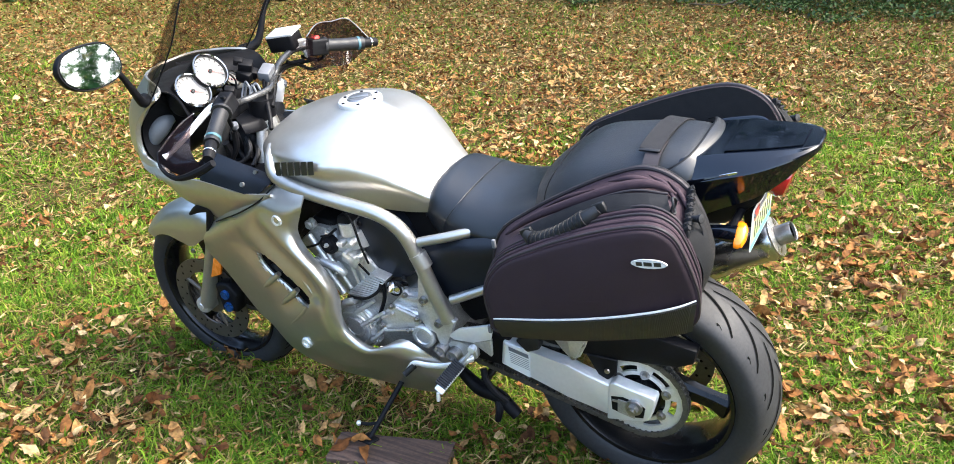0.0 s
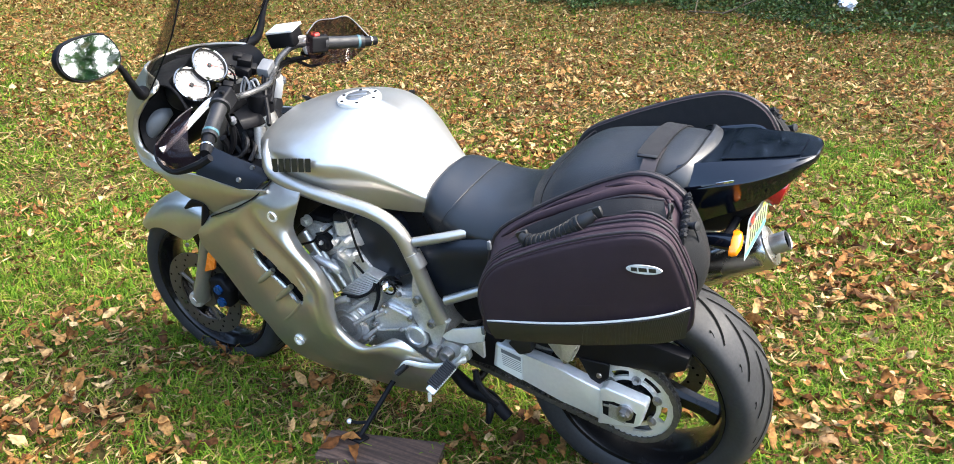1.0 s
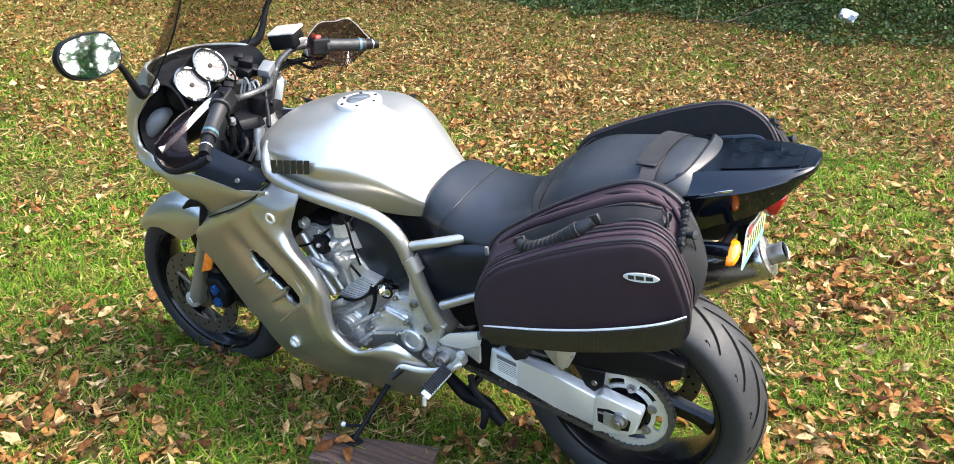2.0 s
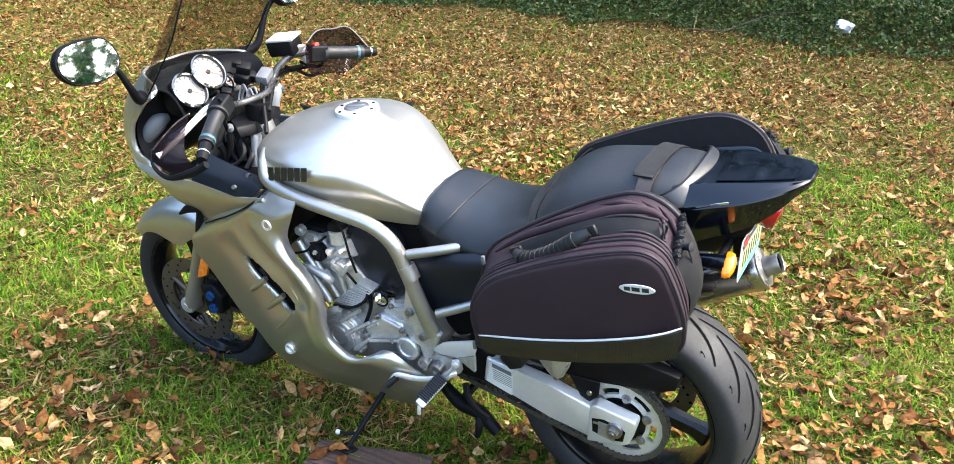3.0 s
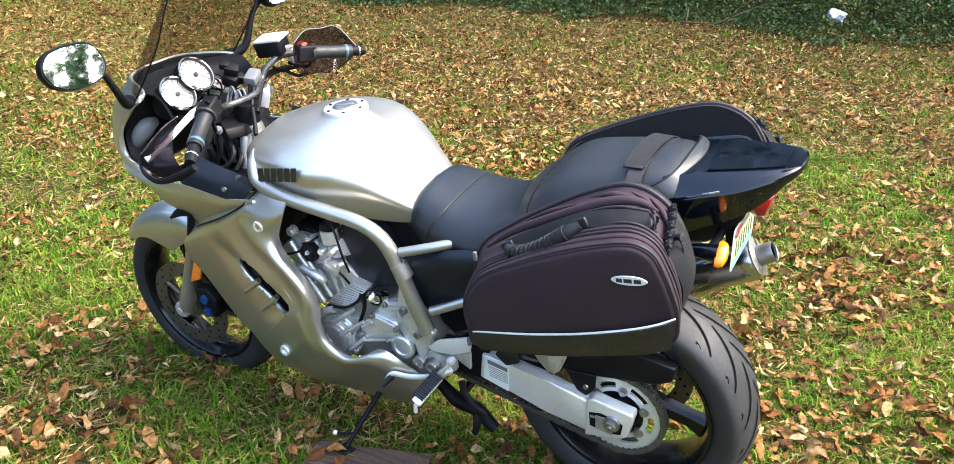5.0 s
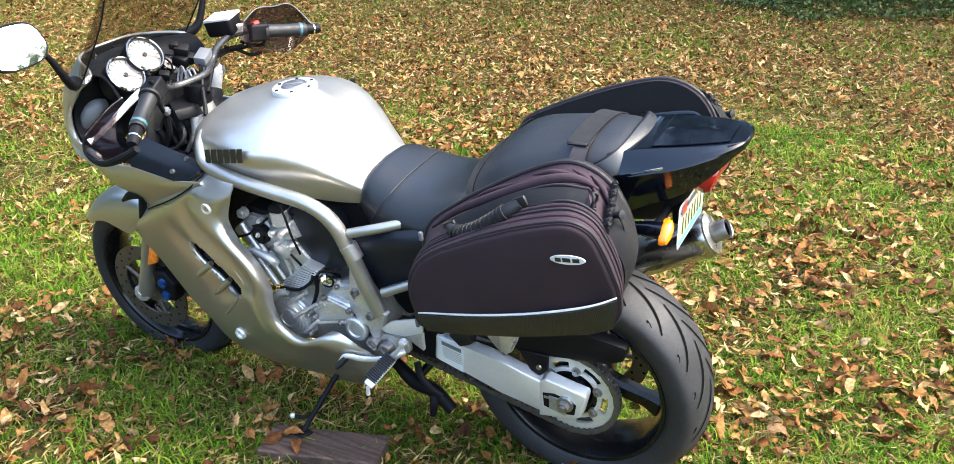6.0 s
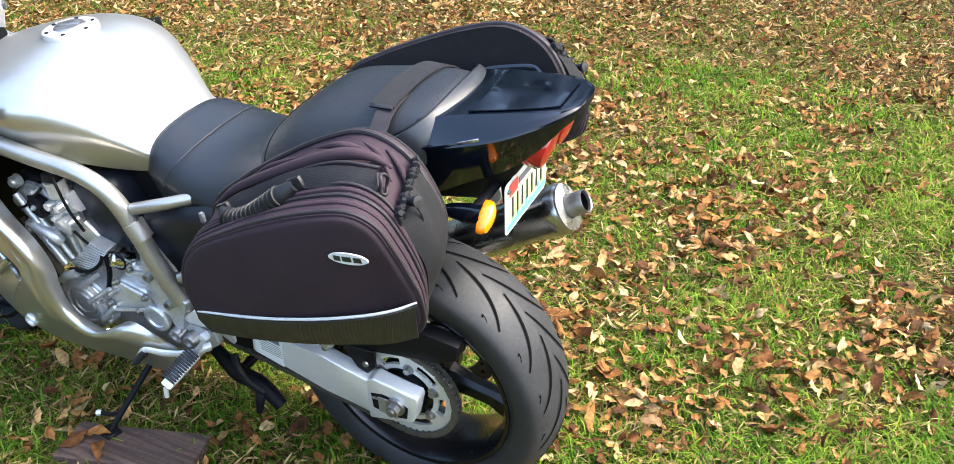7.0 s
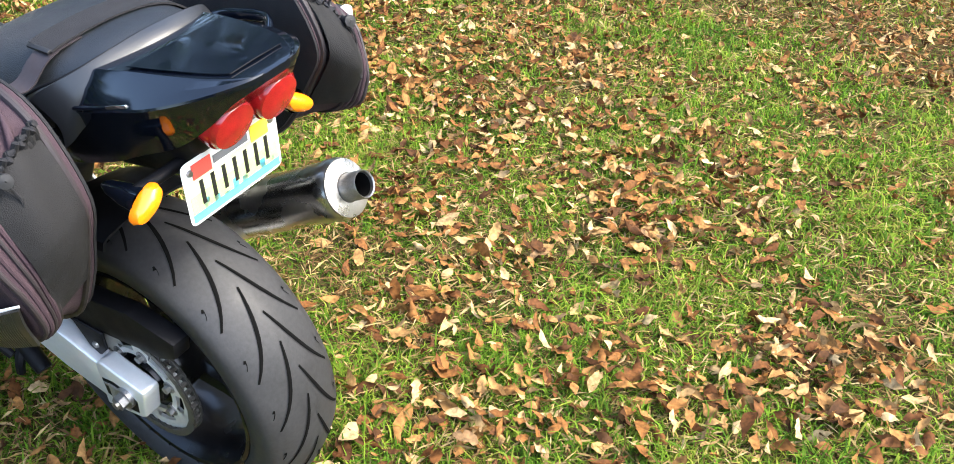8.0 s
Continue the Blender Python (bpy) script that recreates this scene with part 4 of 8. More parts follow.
    # chain guard and hugger
    bm = prism(B(), [(-0.318, -0.112, 0.454), (-0.108, -0.112, 0.493), (0.045, -0.112, 0.514), (0.15, -0.112, 0.495), (0.141, -0.112, 0.457), (0.1, -0.112, 0.438), (-0.033, -0.112, 0.427), (-0.128, -0.112, 0.42), (-0.226, -0.112, 0.435)], (0, 0.035, 0), 0.005, 2)
    part("chain_guard", bm, BLACK, bike, "long black plastic chain guard")
    bm = prism(B(), [(-0.125, -0.118, 0.429), (-0.043, -0.118, 0.429), (-0.048, -0.118, 0.387), (-0.073, -0.118, 0.361), (-0.096, -0.118, 0.373)], (0, 0.006, 0), 0.002, 1)
    gb = part("guard_bracket", bm, BLACK, bike, "black chain guard bracket")
    part("bracket_bolt", lathe(B(), [(0.0001, 0.004), (0.006, 0.004), (0.0075, 0.0)], (-0.071, -0.119, 0.391), (0, -1, 0), 12), STEEL, gb)
    bm = prism(B(), [(-0.204, -0.14, 0.482), (-0.098, -0.14, 0.509), (-0.117, -0.14, 0.461), (-0.131, -0.14, 0.432), (-0.155, -0.14, 0.418), (-0.173, -0.14, 0.443)], (0, 0.012, 0), 0.004, 2)
    fb = part("footrest_bracket", bm, ALU, bike, "cast aluminium passenger footrest bracket")
    for p in ((-0.121, -0.142, 0.476), (-0.146, -0.142, 0.433)):
        part("bracket_bolt", lathe(B(), [(0.0001, 0.006), (0.006, 0.006), (0.0085, 0.0)], p, (0, -1, 0), 12), STEEL, fb)
    rows = []
    for a in np.radians([25, 45, 65, 85, 105, 125, 145]):
        rows.append([REAR + Vector((math.cos(a) * r, y, math.sin(a) * r)) for y, r in ((-0.10, 0.315), (-0.085, 0.335), (0, 0.345), (0.085, 0.335), (0.10, 0.315))])
    bm = patch(B(), rows[3:], 3, 3, 0.004)
    part("hugger", bm, BLACK, bike, "black inner rear mudguard")
    bm = B()
    prism(bm, [(0.008, 0.03, 0.356), (0.053, 0.03, 0.423), (0.092, 0.03, 0.414), (0.063, 0.03, 0.351)], (0, 0.05, 0), 0.006, 2)
    part("rear_caliper", bm, ALU, bike, "cast rear brake caliper")


build_drive()


def section(x, w, zt, zw, zb, wb, crest=0.0):
    """One closed ring across the machine: crown, shoulder at half-width w, tucked-in bottom."""
    half = [(0, zt), (w * 0.38, zt - 0.006 - crest), (w * 0.72, zt - 0.37 * (zt - zw)), (w * 0.93, zt - 0.68 * (zt - zw)), (w, zw), (w * 0.55 + wb * 0.45, zw * 0.45 + zb * 0.55), (wb, zb)]
    ring = spline([(x, -a, z) for a, z in half], 3)
    ring = ring + [Vector((p.x, -p.y, p.z)) for p in ring[::-1] if abs(p.y) > 1e-6]
    return ring


def loft_sections(bm, specs, res=4):
    cols = [section(*s) for s in specs]
    lines = [spline(c, res) for c in zip(*cols)]
    bridge(bm, [list(r) for r in zip(*lines)])
    return bm


def build_tank():
    bm = loft_sections(B(), [
        (-1.000, 0.080, 0.925, 0.900, 0.850, 0.070),
        (-0.975, 0.150, 0.958, 0.915, 0.850, 0.140),
        (-0.915, 0.200, 0.980, 0.918, 0.850, 0.185, 0.004),
        (-0.830, 0.222, 0.997, 0.915, 0.832, 0.200, 0.006),
        (-0.745, 0.225, 1.004, 0.905, 0.812, 0.190, 0.008),
        (-0.675, 0.200, 0.994, 0.892, 0.795, 0.170, 0.012),
        (-0.615, 0.170, 0.952, 0.868, 0.780, 0.148, 0.010),
        (-0.560, 0.138, 0.890, 0.832, 0.765, 0.120, 0.006),
        (-0.490, 0.100, 0.805, 0.790, 0.760, 0.095)], 5)
    tank = part("fuel_tank", bm, SILVER, bike, "brushed silver painted fuel tank with fine scratches", 60)
    # filler cap with its ring of bolts
    c, up = Vector((-0.748, 0.0, 1.0035)), Vector((-0.02, 0, 1)).normalized()
    bm = lathe(B(), [(0.0, 0.005), (0.034, 0.005), (0.037, 0.003), (0.055, 0.003), (0.057, 0.0), (0.057, -0.010)], c, up, 48)
    cap = part("filler_cap", bm, SWING, bike, "round polished filler cap")
    bm = lathe(B(), [(0.0, 0.0085), (0.030, 0.0085), (0.033, 0.005)], c, up, 40)
    box(bm, (0.050, 0.018, 0.006), Matrix.Translation(c + up * 0.009) @ Euler((0, 0, 0.5)).to_matrix().to_4x4(), 0.004)
    part("cap_flap", bm, STEEL, cap)
    for i in range(6):
        a = 2 * math.pi * i / 6
        p = c + Vector((math.cos(a) * 0.047, math.sin(a) * 0.047, 0.002 + 0.02 * math.cos(a) * 0.047))
        bm = lathe(B(), [(0.0001, 0.003), (0.0042, 0.003), (0.0045, 0.0)], p, up, 10)
        part("cap_bolt", bm, BLACK, cap)
    # the maker's name on both flanks, as plain black bars
    for s in (-1, 1):
        a, b = Vector((-0.874, 0.2265 * s, 0.901)), Vector((-0.737, 0.2335 * s, 0.9215))
        for i in range(6):
            u = (i + 0.05) / 6
            p, q = a.lerp(b, u), a.lerp(b, u + 0.125)
            bm = B()
            h = Vector((0.004, -0.004 * s, 0.035))
            prism(bm, [p - h * 0.5, q - h * 0.5, q + h * 0.5, p + h * 0.5], (0, 0.002 * s, 0))
            part("name_bar", bm, INK, tank, "black bar of the maker's lettering")


def build_frame():
    for s in (-1, 1):
        pts = [(-0.925, -0.17, 0.933), (-0.905, -0.205, 0.914), (-0.883, -0.222, 0.875), (-0.797, -0.226, 0.848), (-0.692, -0.222, 0.827), (-0.59, -0.214, 0.804), (-0.535, -0.206, 0.758), (-0.506, -0.2, 0.676), (-0.483, -0.196, 0.589), (-0.459, -0.19, 0.506)]
        if s > 0:
            pts = [(x, y - 0.045, z - 0.035) for x, y, z in flip(pts)]
        tb = part("frame_tube", tube(B(), pts, [0.012, 0.015, 0.017, 0.018, 0.018, 0.018, 0.019, 0.019, 0.020, 0.021], 14, 5), FRAME, bike, "thick silver tubular frame rail")
        a = [(-0.502, -0.195, 0.729), (-0.421, -0.175, 0.747), (-0.345, -0.13, 0.755)]
        b = [(-0.442, -0.188, 0.569), (-0.352, -0.16, 0.602), (-0.234, -0.12, 0.65)]
        for q in (a, b):
            part("subframe_tube", tube(B(), flip(q) if s > 0 else q, 0.0125, 12, 4), FRAME, bike, "silver subframe tube")
        for p in ((-0.502, -0.2, 0.681),):
            p = Vector(p) * 1
            p.y *= -s
            bm = B()
            tube(bm, [p + Vector((-0.008, 0, 0.018)), p + Vector((0.008, 0, -0.018))], 0.0225, 14, 2)
            part("frame_collar", bm, FRAME, tb)
        # cast pivot plate below the rail
        q = [(-0.521, -0.202, 0.63), (-0.506, -0.202, 0.63), (-0.484, -0.202, 0.563), (-0.448, -0.202, 0.516), (-0.43, -0.202, 0.515), (-0.455, -0.202, 0.479), (-0.464, -0.202, 0.437), (-0.493, -0.202, 0.424), (-0.493, -0.202, 0.47), (-0.524, -0.202, 0.472), (-0.545, -0.202, 0.514)]
        q = flip(q) if s > 0 else q
        plate = part("frame_plate", prism(B(), q, (0, -0.018 * s, 0), 0.004, 2), ALU, bike, "cast aluminium frame plate")
        for p in ((-0.514, -0.203, 0.566), (-0.481, -0.203, 0.501)):
            p = Vector(p)
            p.y *= -s
            bm = B()
            lathe(bm, [(0.0001, 0.004), (0.005, 0.004), (0.006, 0.010), (0.010, 0.010), (0.0115, 0.0)], p, (0, s, 0), 20)
            part("frame_bolt", bm, STEEL, plate)
    bm = tube(B(), [(-1.06, 0, 0.80), (-1.10, 0, 0.94)], 0.034, 16, 3)
    part("steering_head", bm, FRAME, bike)


def build_seat():
    def ring(x, w, zt, zb, sq=0.8):
        half = [(0, zt), (w * 0.45, zt - 0.004), (w * 0.80, zt - 0.021), (w, zt - 0.058), (w * 1.02, (zt + zb) / 2 - 0.014), (w * 0.94, zb)]
        r = spline([(x, -a, z) for a, z in half], 3)
        return r + [Vector((p.x, -p.y, p.z)) for p in r[::-1] if abs(p.y) > 1e-6]
    specs = [(-0.530, 0.105, 0.806, 0.742), (-0.495, 0.130, 0.847, 0.722), (-0.440, 0.146, 0.837, 0.700), (-0.370, 0.158, 0.820, 0.695), (-0.300, 0.163, 0.820, 0.705), (-0.220, 0.157, 0.848, 0.73), (-0.165, 0.150, 0.882, 0.76)]
    lines = [spline(c, 5) for c in zip(*[ring(*s) for s in specs])]
    bm = B()
    bridge(bm, [list(r) for r in zip(*lines)])
    seat = part("rider_seat", bm, VINYL, bike, "smooth black vinyl rider seat", 70)
    specs = [(-0.205, 0.135, 0.893, 0.80), (-0.165, 0.150, 0.922, 0.82), (-0.105, 0.148, 0.958, 0.84), (-0.02, 0.140, 0.974, 0.86), (0.07, 0.130, 0.985, 0.88), (0.135, 0.120, 0.985, 0.90), (0.168, 0.112, 0.968, 0.915)]
    lines = [spline(c, 5) for c in zip(*[ring(*s) for s in specs])]
    bm = B()
    bridge(bm, [list(r) for r in zip(*lines)])
    part("pillion_seat", bm, VINYLTEX, bike, "stepped black pebbled pillion seat", 70)
    # stitched seams over both seats
    for pts in ([(-0.464, -0.150, 0.735), (-0.438, -0.151, 0.781), (-0.413, -0.12, 0.816), (-0.405, 0, 0.8305), (-0.413, 0.12, 0.816), (-0.438, 0.151, 0.781)],
                [(-0.172, -0.158, 0.83), (-0.165, -0.152, 0.888), (-0.150, -0.11, 0.929), (-0.150, 0, 0.935), (-0.150, 0.11, 0.929), (-0.165, 0.152, 0.888)]):
        part("seat_seam", tube(B(), pts, 0.0012, 6, 6), VINYL if pts[0][0] < -0.3 else BLACK, bike)
    inner = [(0.070, -0.142, 0.938), (0.095, -0.136, 0.953), (0.120, -0.125, 0.965), (0.141, -0.098, 0.976), (0.150, -0.055, 0.984), (0.152, 0, 0.988), (0.150, 0.055, 0.986), (0.138, 0.10, 0.976), (0.115, 0.125, 0.962)]
    outer = [(0.125, -0.142, 0.905), (0.138, -0.136, 0.918), (0.152, -0.122, 0.938), (0.163, -0.09, 0.954), (0.171, -0.05, 0.964), (0.176, 0, 0.970), (0.173, 0.05, 0.968), (0.163, 0.09, 0.958), (0.145, 0.12, 0.938)]
    rows = []
    for u, up in ((0.0, -0.012), (0.05, 0.001), (0.25, 0.004), (0.5, 0.006), (0.75, 0.005), (0.95, 0.000), (1.0, -0.014), (1.0, -0.03)):
        rows.append([Vector(a).lerp(Vector(b), u) + Vector((0.3 * up if u > 0.5 else 0, 0, up)) for a, b in zip(inner, outer)])
    part("seat_lip", patch(B(), rows, 4, 3, 0.004), LIPVINYL, bike, "smooth padded rear lip of the pillion seat")
    part("lip_seam", tube(B(), [(x - 0.002, y, z + 0.001) for x, y, z in inner], 0.0022, 8, 5), BLACK, bike)


def build_tail():
    def ring(x, wd, zt, wc, zc, wb, zb):
        half = [(0, zt), (wd * 0.5, zt), (wd * 0.97, zt - 0.0005), (wd, zt - 0.002), (wd * 0.5 + wc * 0.5, (zt + zc) / 2 + 0.003), (wc * 0.985, zc + 0.003), (wc, zc), (wc * 0.985, zc - 0.004), (wc * 0.6 + wb * 0.4, zc * 0.5 + zb * 0.5), (wb, zb)]
        r = [Vector((x, -a, z)) for a, z in half]
        return r + [Vector((p.x, -p.y, p.z)) for p in r[::-1] if abs(p.y) > 1e-6]
    specs = [(-0.10, 0.09, 0.87, 0.118, 0.85, 0.09, 0.78), (0.03, 0.100, 0.942, 0.128, 0.900, 0.10, 0.80), (0.14, 0.096, 0.973, 0.131, 0.930, 0.10, 0.835), (0.20, 0.090, 0.984, 0.130, 0.946, 0.095, 0.862), (0.27, 0.080, 0.991, 0.120, 0.962, 0.085, 0.892), (0.322, 0.068, 0.995, 0.097, 0.976, 0.072, 0.930), (0.354, 0.052, 0.996, 0.072, 0.985, 0.056, 0.962), (0.374, 0.034, 0.996, 0.045, 0.990, 0.038, 0.978), (0.381, 0.018, 0.995, 0.024, 0.992, 0.020, 0.984)]
    lines = [spline(c, 5) for c in zip(*[ring(*s) for s in specs])]
    bm = B()
    bridge(bm, [list(r) for r in zip(*lines)])
    tail = part("tail_cowl", bm, GLOSS, bike, "glossy dark blue-black tail cowl with fine scratches", 16)
    for s in (-1, 1):
        part("cowl_crease", tube(B(), [(0.10, -0.130 * s, 0.925), (0.17, -0.1295 * s, 0.943), (0.225, -0.1225 * s, 0.957)], [0.001, 0.0035, 0.001], 8, 5), GLOSS, tail)
    rows = []
    for x, w, z in ((0.205, 0.080, 0.9875), (0.213, 0.080, 0.9885), (0.27, 0.070, 0.9935), (0.325, 0.056, 0.9975), (0.350, 0.044, 0.9985)):
        rows.append([(x, w * k, z - 0.001 * abs(k)) for k in (-1, -0.5, 0, 0.5, 1)])
    part("deck_panel", patch(B(), rows, 3, 3, 0.0015), GLOSS, tail, "raised panel on the tail deck")
    for s in (-1, 1):
        part("side_emblem", box(B(), (0.036, 0.003, 0.005), Matrix.Translation((0.226, -0.1235 * s, 0.958)) @ Euler((0, -0.24, 0.16 * s)).to_matrix().to_4x4(), 0.001), CHROME, tail, "thin silver emblem bar")
    for s in (-1, 1):
        part("grab_handle", tube(B(), [(0.10, 0.116 * s, 0.925), (0.12, 0.146 * s, 0.940), (0.17, 0.150 * s, 0.952), (0.225, 0.143 * s, 0.960), (0.255, 0.114 * s, 0.955)], 0.009, 12, 6, flat=0.7), GLOSS, bike, "dark blue-black grab handle") if s > 0 else None
    # twin round tail light
    for s in (-1, 1):
        c = Vector((0.318, 0.006 + 0.041 * s, 0.914))
        ax = Vector((0.93, 0.0, -0.34))
        bm = lathe(B(), [(0.034, -0.07), (0.036, -0.02), (0.036, 0.002), (0.033, 0.007), (0.018, 0.010), (0.0005, 0.011)], c, ax, 36)
        lens = part("tail_light", bm, RED, bike, "round red tail light lens")
        bm = lathe(B(), [(0.037, -0.07), (0.0395, -0.006), (0.0385, -0.001), (0.0360, -0.004)], c, ax, 36)
        part("light_rim", bm, RED, lens)
    bm = prism(B(), [(0.15, -0.085, 0.88), (0.285, -0.085, 0.905), (0.275, -0.06, 0.87), (0.20, -0.05, 0.80), (0.08, -0.06, 0.79)], (0, 0.14, 0), 0.01, 2)
    part("under_tray", bm, BLACK, bike, "black plastic under-tail tray")
    bm = prism(B(), [(0.235, -0.05, 0.88), (0.262, -0.05, 0.88), (0.254, -0.05, 0.80), (0.238, -0.05, 0.80)], (0, 0.10, 0), 0.004, 2)
    part("plate_bracket", bm, BLACK, bike)
    bm = rod(B(), (0.235, -0.14, 0.845), (0.235, 0.14, 0.845), 0.009, 12)
    part("signal_stalk", bm, BLACK, bike)
    for s in (-1, 1):
        c = Vector((0.250, 0.143 * s, 0.836))
        rows = []
        bm = B()
        lathe(bm, [(0.006, -0.075), (0.012, -0.06), (0.017, -0.03), (0.0185, 0.0)], c, (1, 0, 0), 20)
        sg = part("turn_signal", bm, GLOSS, bike, "dark turn signal housing")
        bm = B()
        lathe(bm, [(0.0205, -0.002), (0.0212, 0.005), (0.0185, 0.013), (0.010, 0.018), (0.0005, 0.019)], c, (1, 0, 0), 20)
        for v in bm.verts:
            dy, dz = v.co.y - c.y, v.co.z - c.z
            v.co.z = c.z + dz * 0.98
            v.co.y = c.y + dy * (1.0 - 8.0 * dz) - s * 0.75 * dz
        part("amber_lens", bm, AMBER, sg, "amber lens")
    # number plate, its characters as plain bars
    m = Matrix.Translation((0.262, -0.002, 0.812)) @ Euler((0, radians(4), 0)).to_matrix().to_4x4()

    def rect(bm, y0, y1, z0, z1, x, t=0.0006):
        prism(bm, [m @ Vector((x, y0, z0)), m @ Vector((x, y1, z0)), m @ Vector((x, y1, z1)), m @ Vector((x, y0, z1))], m.to_3x3() @ Vector((t, 0, 0)))
    bm = B()
    out = []
    for cy, cz, a0 in ((0.079, 0.041, 0), (-0.079, 0.041, 90), (-0.079, -0.041, 180), (0.079, -0.041, 270)):
        out += [m @ Vector((0, cy + 0.010 * math.cos(radians(a0 + k * 30)), cz + 0.010 * math.sin(radians(a0 + k * 30)))) for k in range(4)]
    prism(bm, out, m.to_3x3() @ Vector((0.0012, 0, 0)), 0.0004, 1)
    plate = part("number_plate", bm, WHITE, bike, "white plate printed with a blue-green seashore")
    bm = B()
    rect(bm, -0.083, 0.083, -0.033, -0.004, 0.0014)
    part("plate_picture", bm, GREENPR, plate)
    bm = B()
    rect(bm, -0.083, 0.083, -0.004, 0.022, 0.0014)
    part("plate_picture", bm, CREAMPR, plate)
    bm = B()
    rect(bm, -0.084, 0.084, -0.046, -0.033, 0.0014)
    for k in range(9):
        rect(bm, -0.08 + k * 0.018, -0.07 + k * 0.018, -0.034, -0.030 + 0.006 * ((k * 5) % 3), 0.0014)
    part("plate_picture", bm, TEAL, plate)
    for k in range(7):
        bm = B()
        y = -0.068 + k * 0.0205
        rect(bm, y + 0.004, y + 0.0105, -0.024, 0.015, 0.0022)
        part("plate_bar", bm, INK, plate, "dark bar in place of a plate character")
    bm = B()
    rect(bm, -0.072, -0.038, 0.020, 0.044, 0.0020)
    part("plate_sticker", bm, REDST, plate, "small red plate sticker")
    bm = B()
    rect(bm, 0.036, 0.070, 0.018, 0.044, 0.0020)
    part("plate_sticker", bm, YELLOW, plate, "small yellow plate sticker")
    bm = B()
    rect(bm, -0.034, 0.030, 0.026, 0.038, 0.0020)
    part("plate_bar", bm, GREYPL, plate)
    for y in (-0.076, 0.076):
        bm = lathe(B(), [(0.0001, 0.004), (0.004, 0.004), (0.005, 0.001)], m @ Vector((0.001, y, 0.034)), (1, 0, 0), 10)
        part("plate_bolt", bm, STEEL, plate)


def build_exhaust():
    end, ax = Vector((0.234, 0.229, 0.616)), Vector((0.87, 0.10, 0.44)).normalized()
    side = Vector((0, 1, 0))

    def oval(profile, c):
        bm = lathe(B(), profile, c, ax, 48)
        return bm
    bm = oval([(0.026, -0.50), (0.030, -0.47), (0.048, -0.42), (0.052, -0.40), (0.0525, -0.02), (0.0545, -0.018), (0.0545, 0.0), (0.050, 0.008), (0.0445, 0.010)], end)
    muffler = part("muffler", bm, MUFFLER, bike, "polished metal silencer can")
    bm = oval([(0.0505, -0.004), (0.0505, 0.0115), (0.040, 0.014), (0.026, 0.015)], end)
    part("end_cap", bm, ENDCAP, muffler, "bright aluminium silencer end cap")
    bm = oval([(0.0245, 0.005), (0.0245, 0.052), (0.0235, 0.054), (0.0215, 0.052), (0.0205, -0.05), (0.0005, -0.05)], end)
    part("tail_pipe", bm, STEEL, muffler, "dull steel tail pipe, near-black inside")
    bm = oval([(0.0202, -0.02), (0.0205, 0.046)], end)
    part("dark_bore", bm, GROOVE, muffler, fix=False)
    part("exhaust_pipe", tube(B(), [tuple(end - ax * 0.48), tuple(end - ax * 0.62), (-0.42, 0.10, 0.33), (-0.60, 0.03, 0.27), (-0.80, 0, 0.25)], 0.024, 12, 5), STEEL, bike, "heat-stained exhaust link pipe")
    bm = prism(B(), [(0.10, 0.165, 0.62), (0.13, 0.165, 0.66), (0.10, 0.165, 0.80), (0.08, 0.165, 0.80)], (0, 0.008, 0), 0.003, 1)
    part("muffler_bracket", bm, ALU, bike)


build_tank()
build_frame()
build_seat()
build_tail()
build_exhaust()


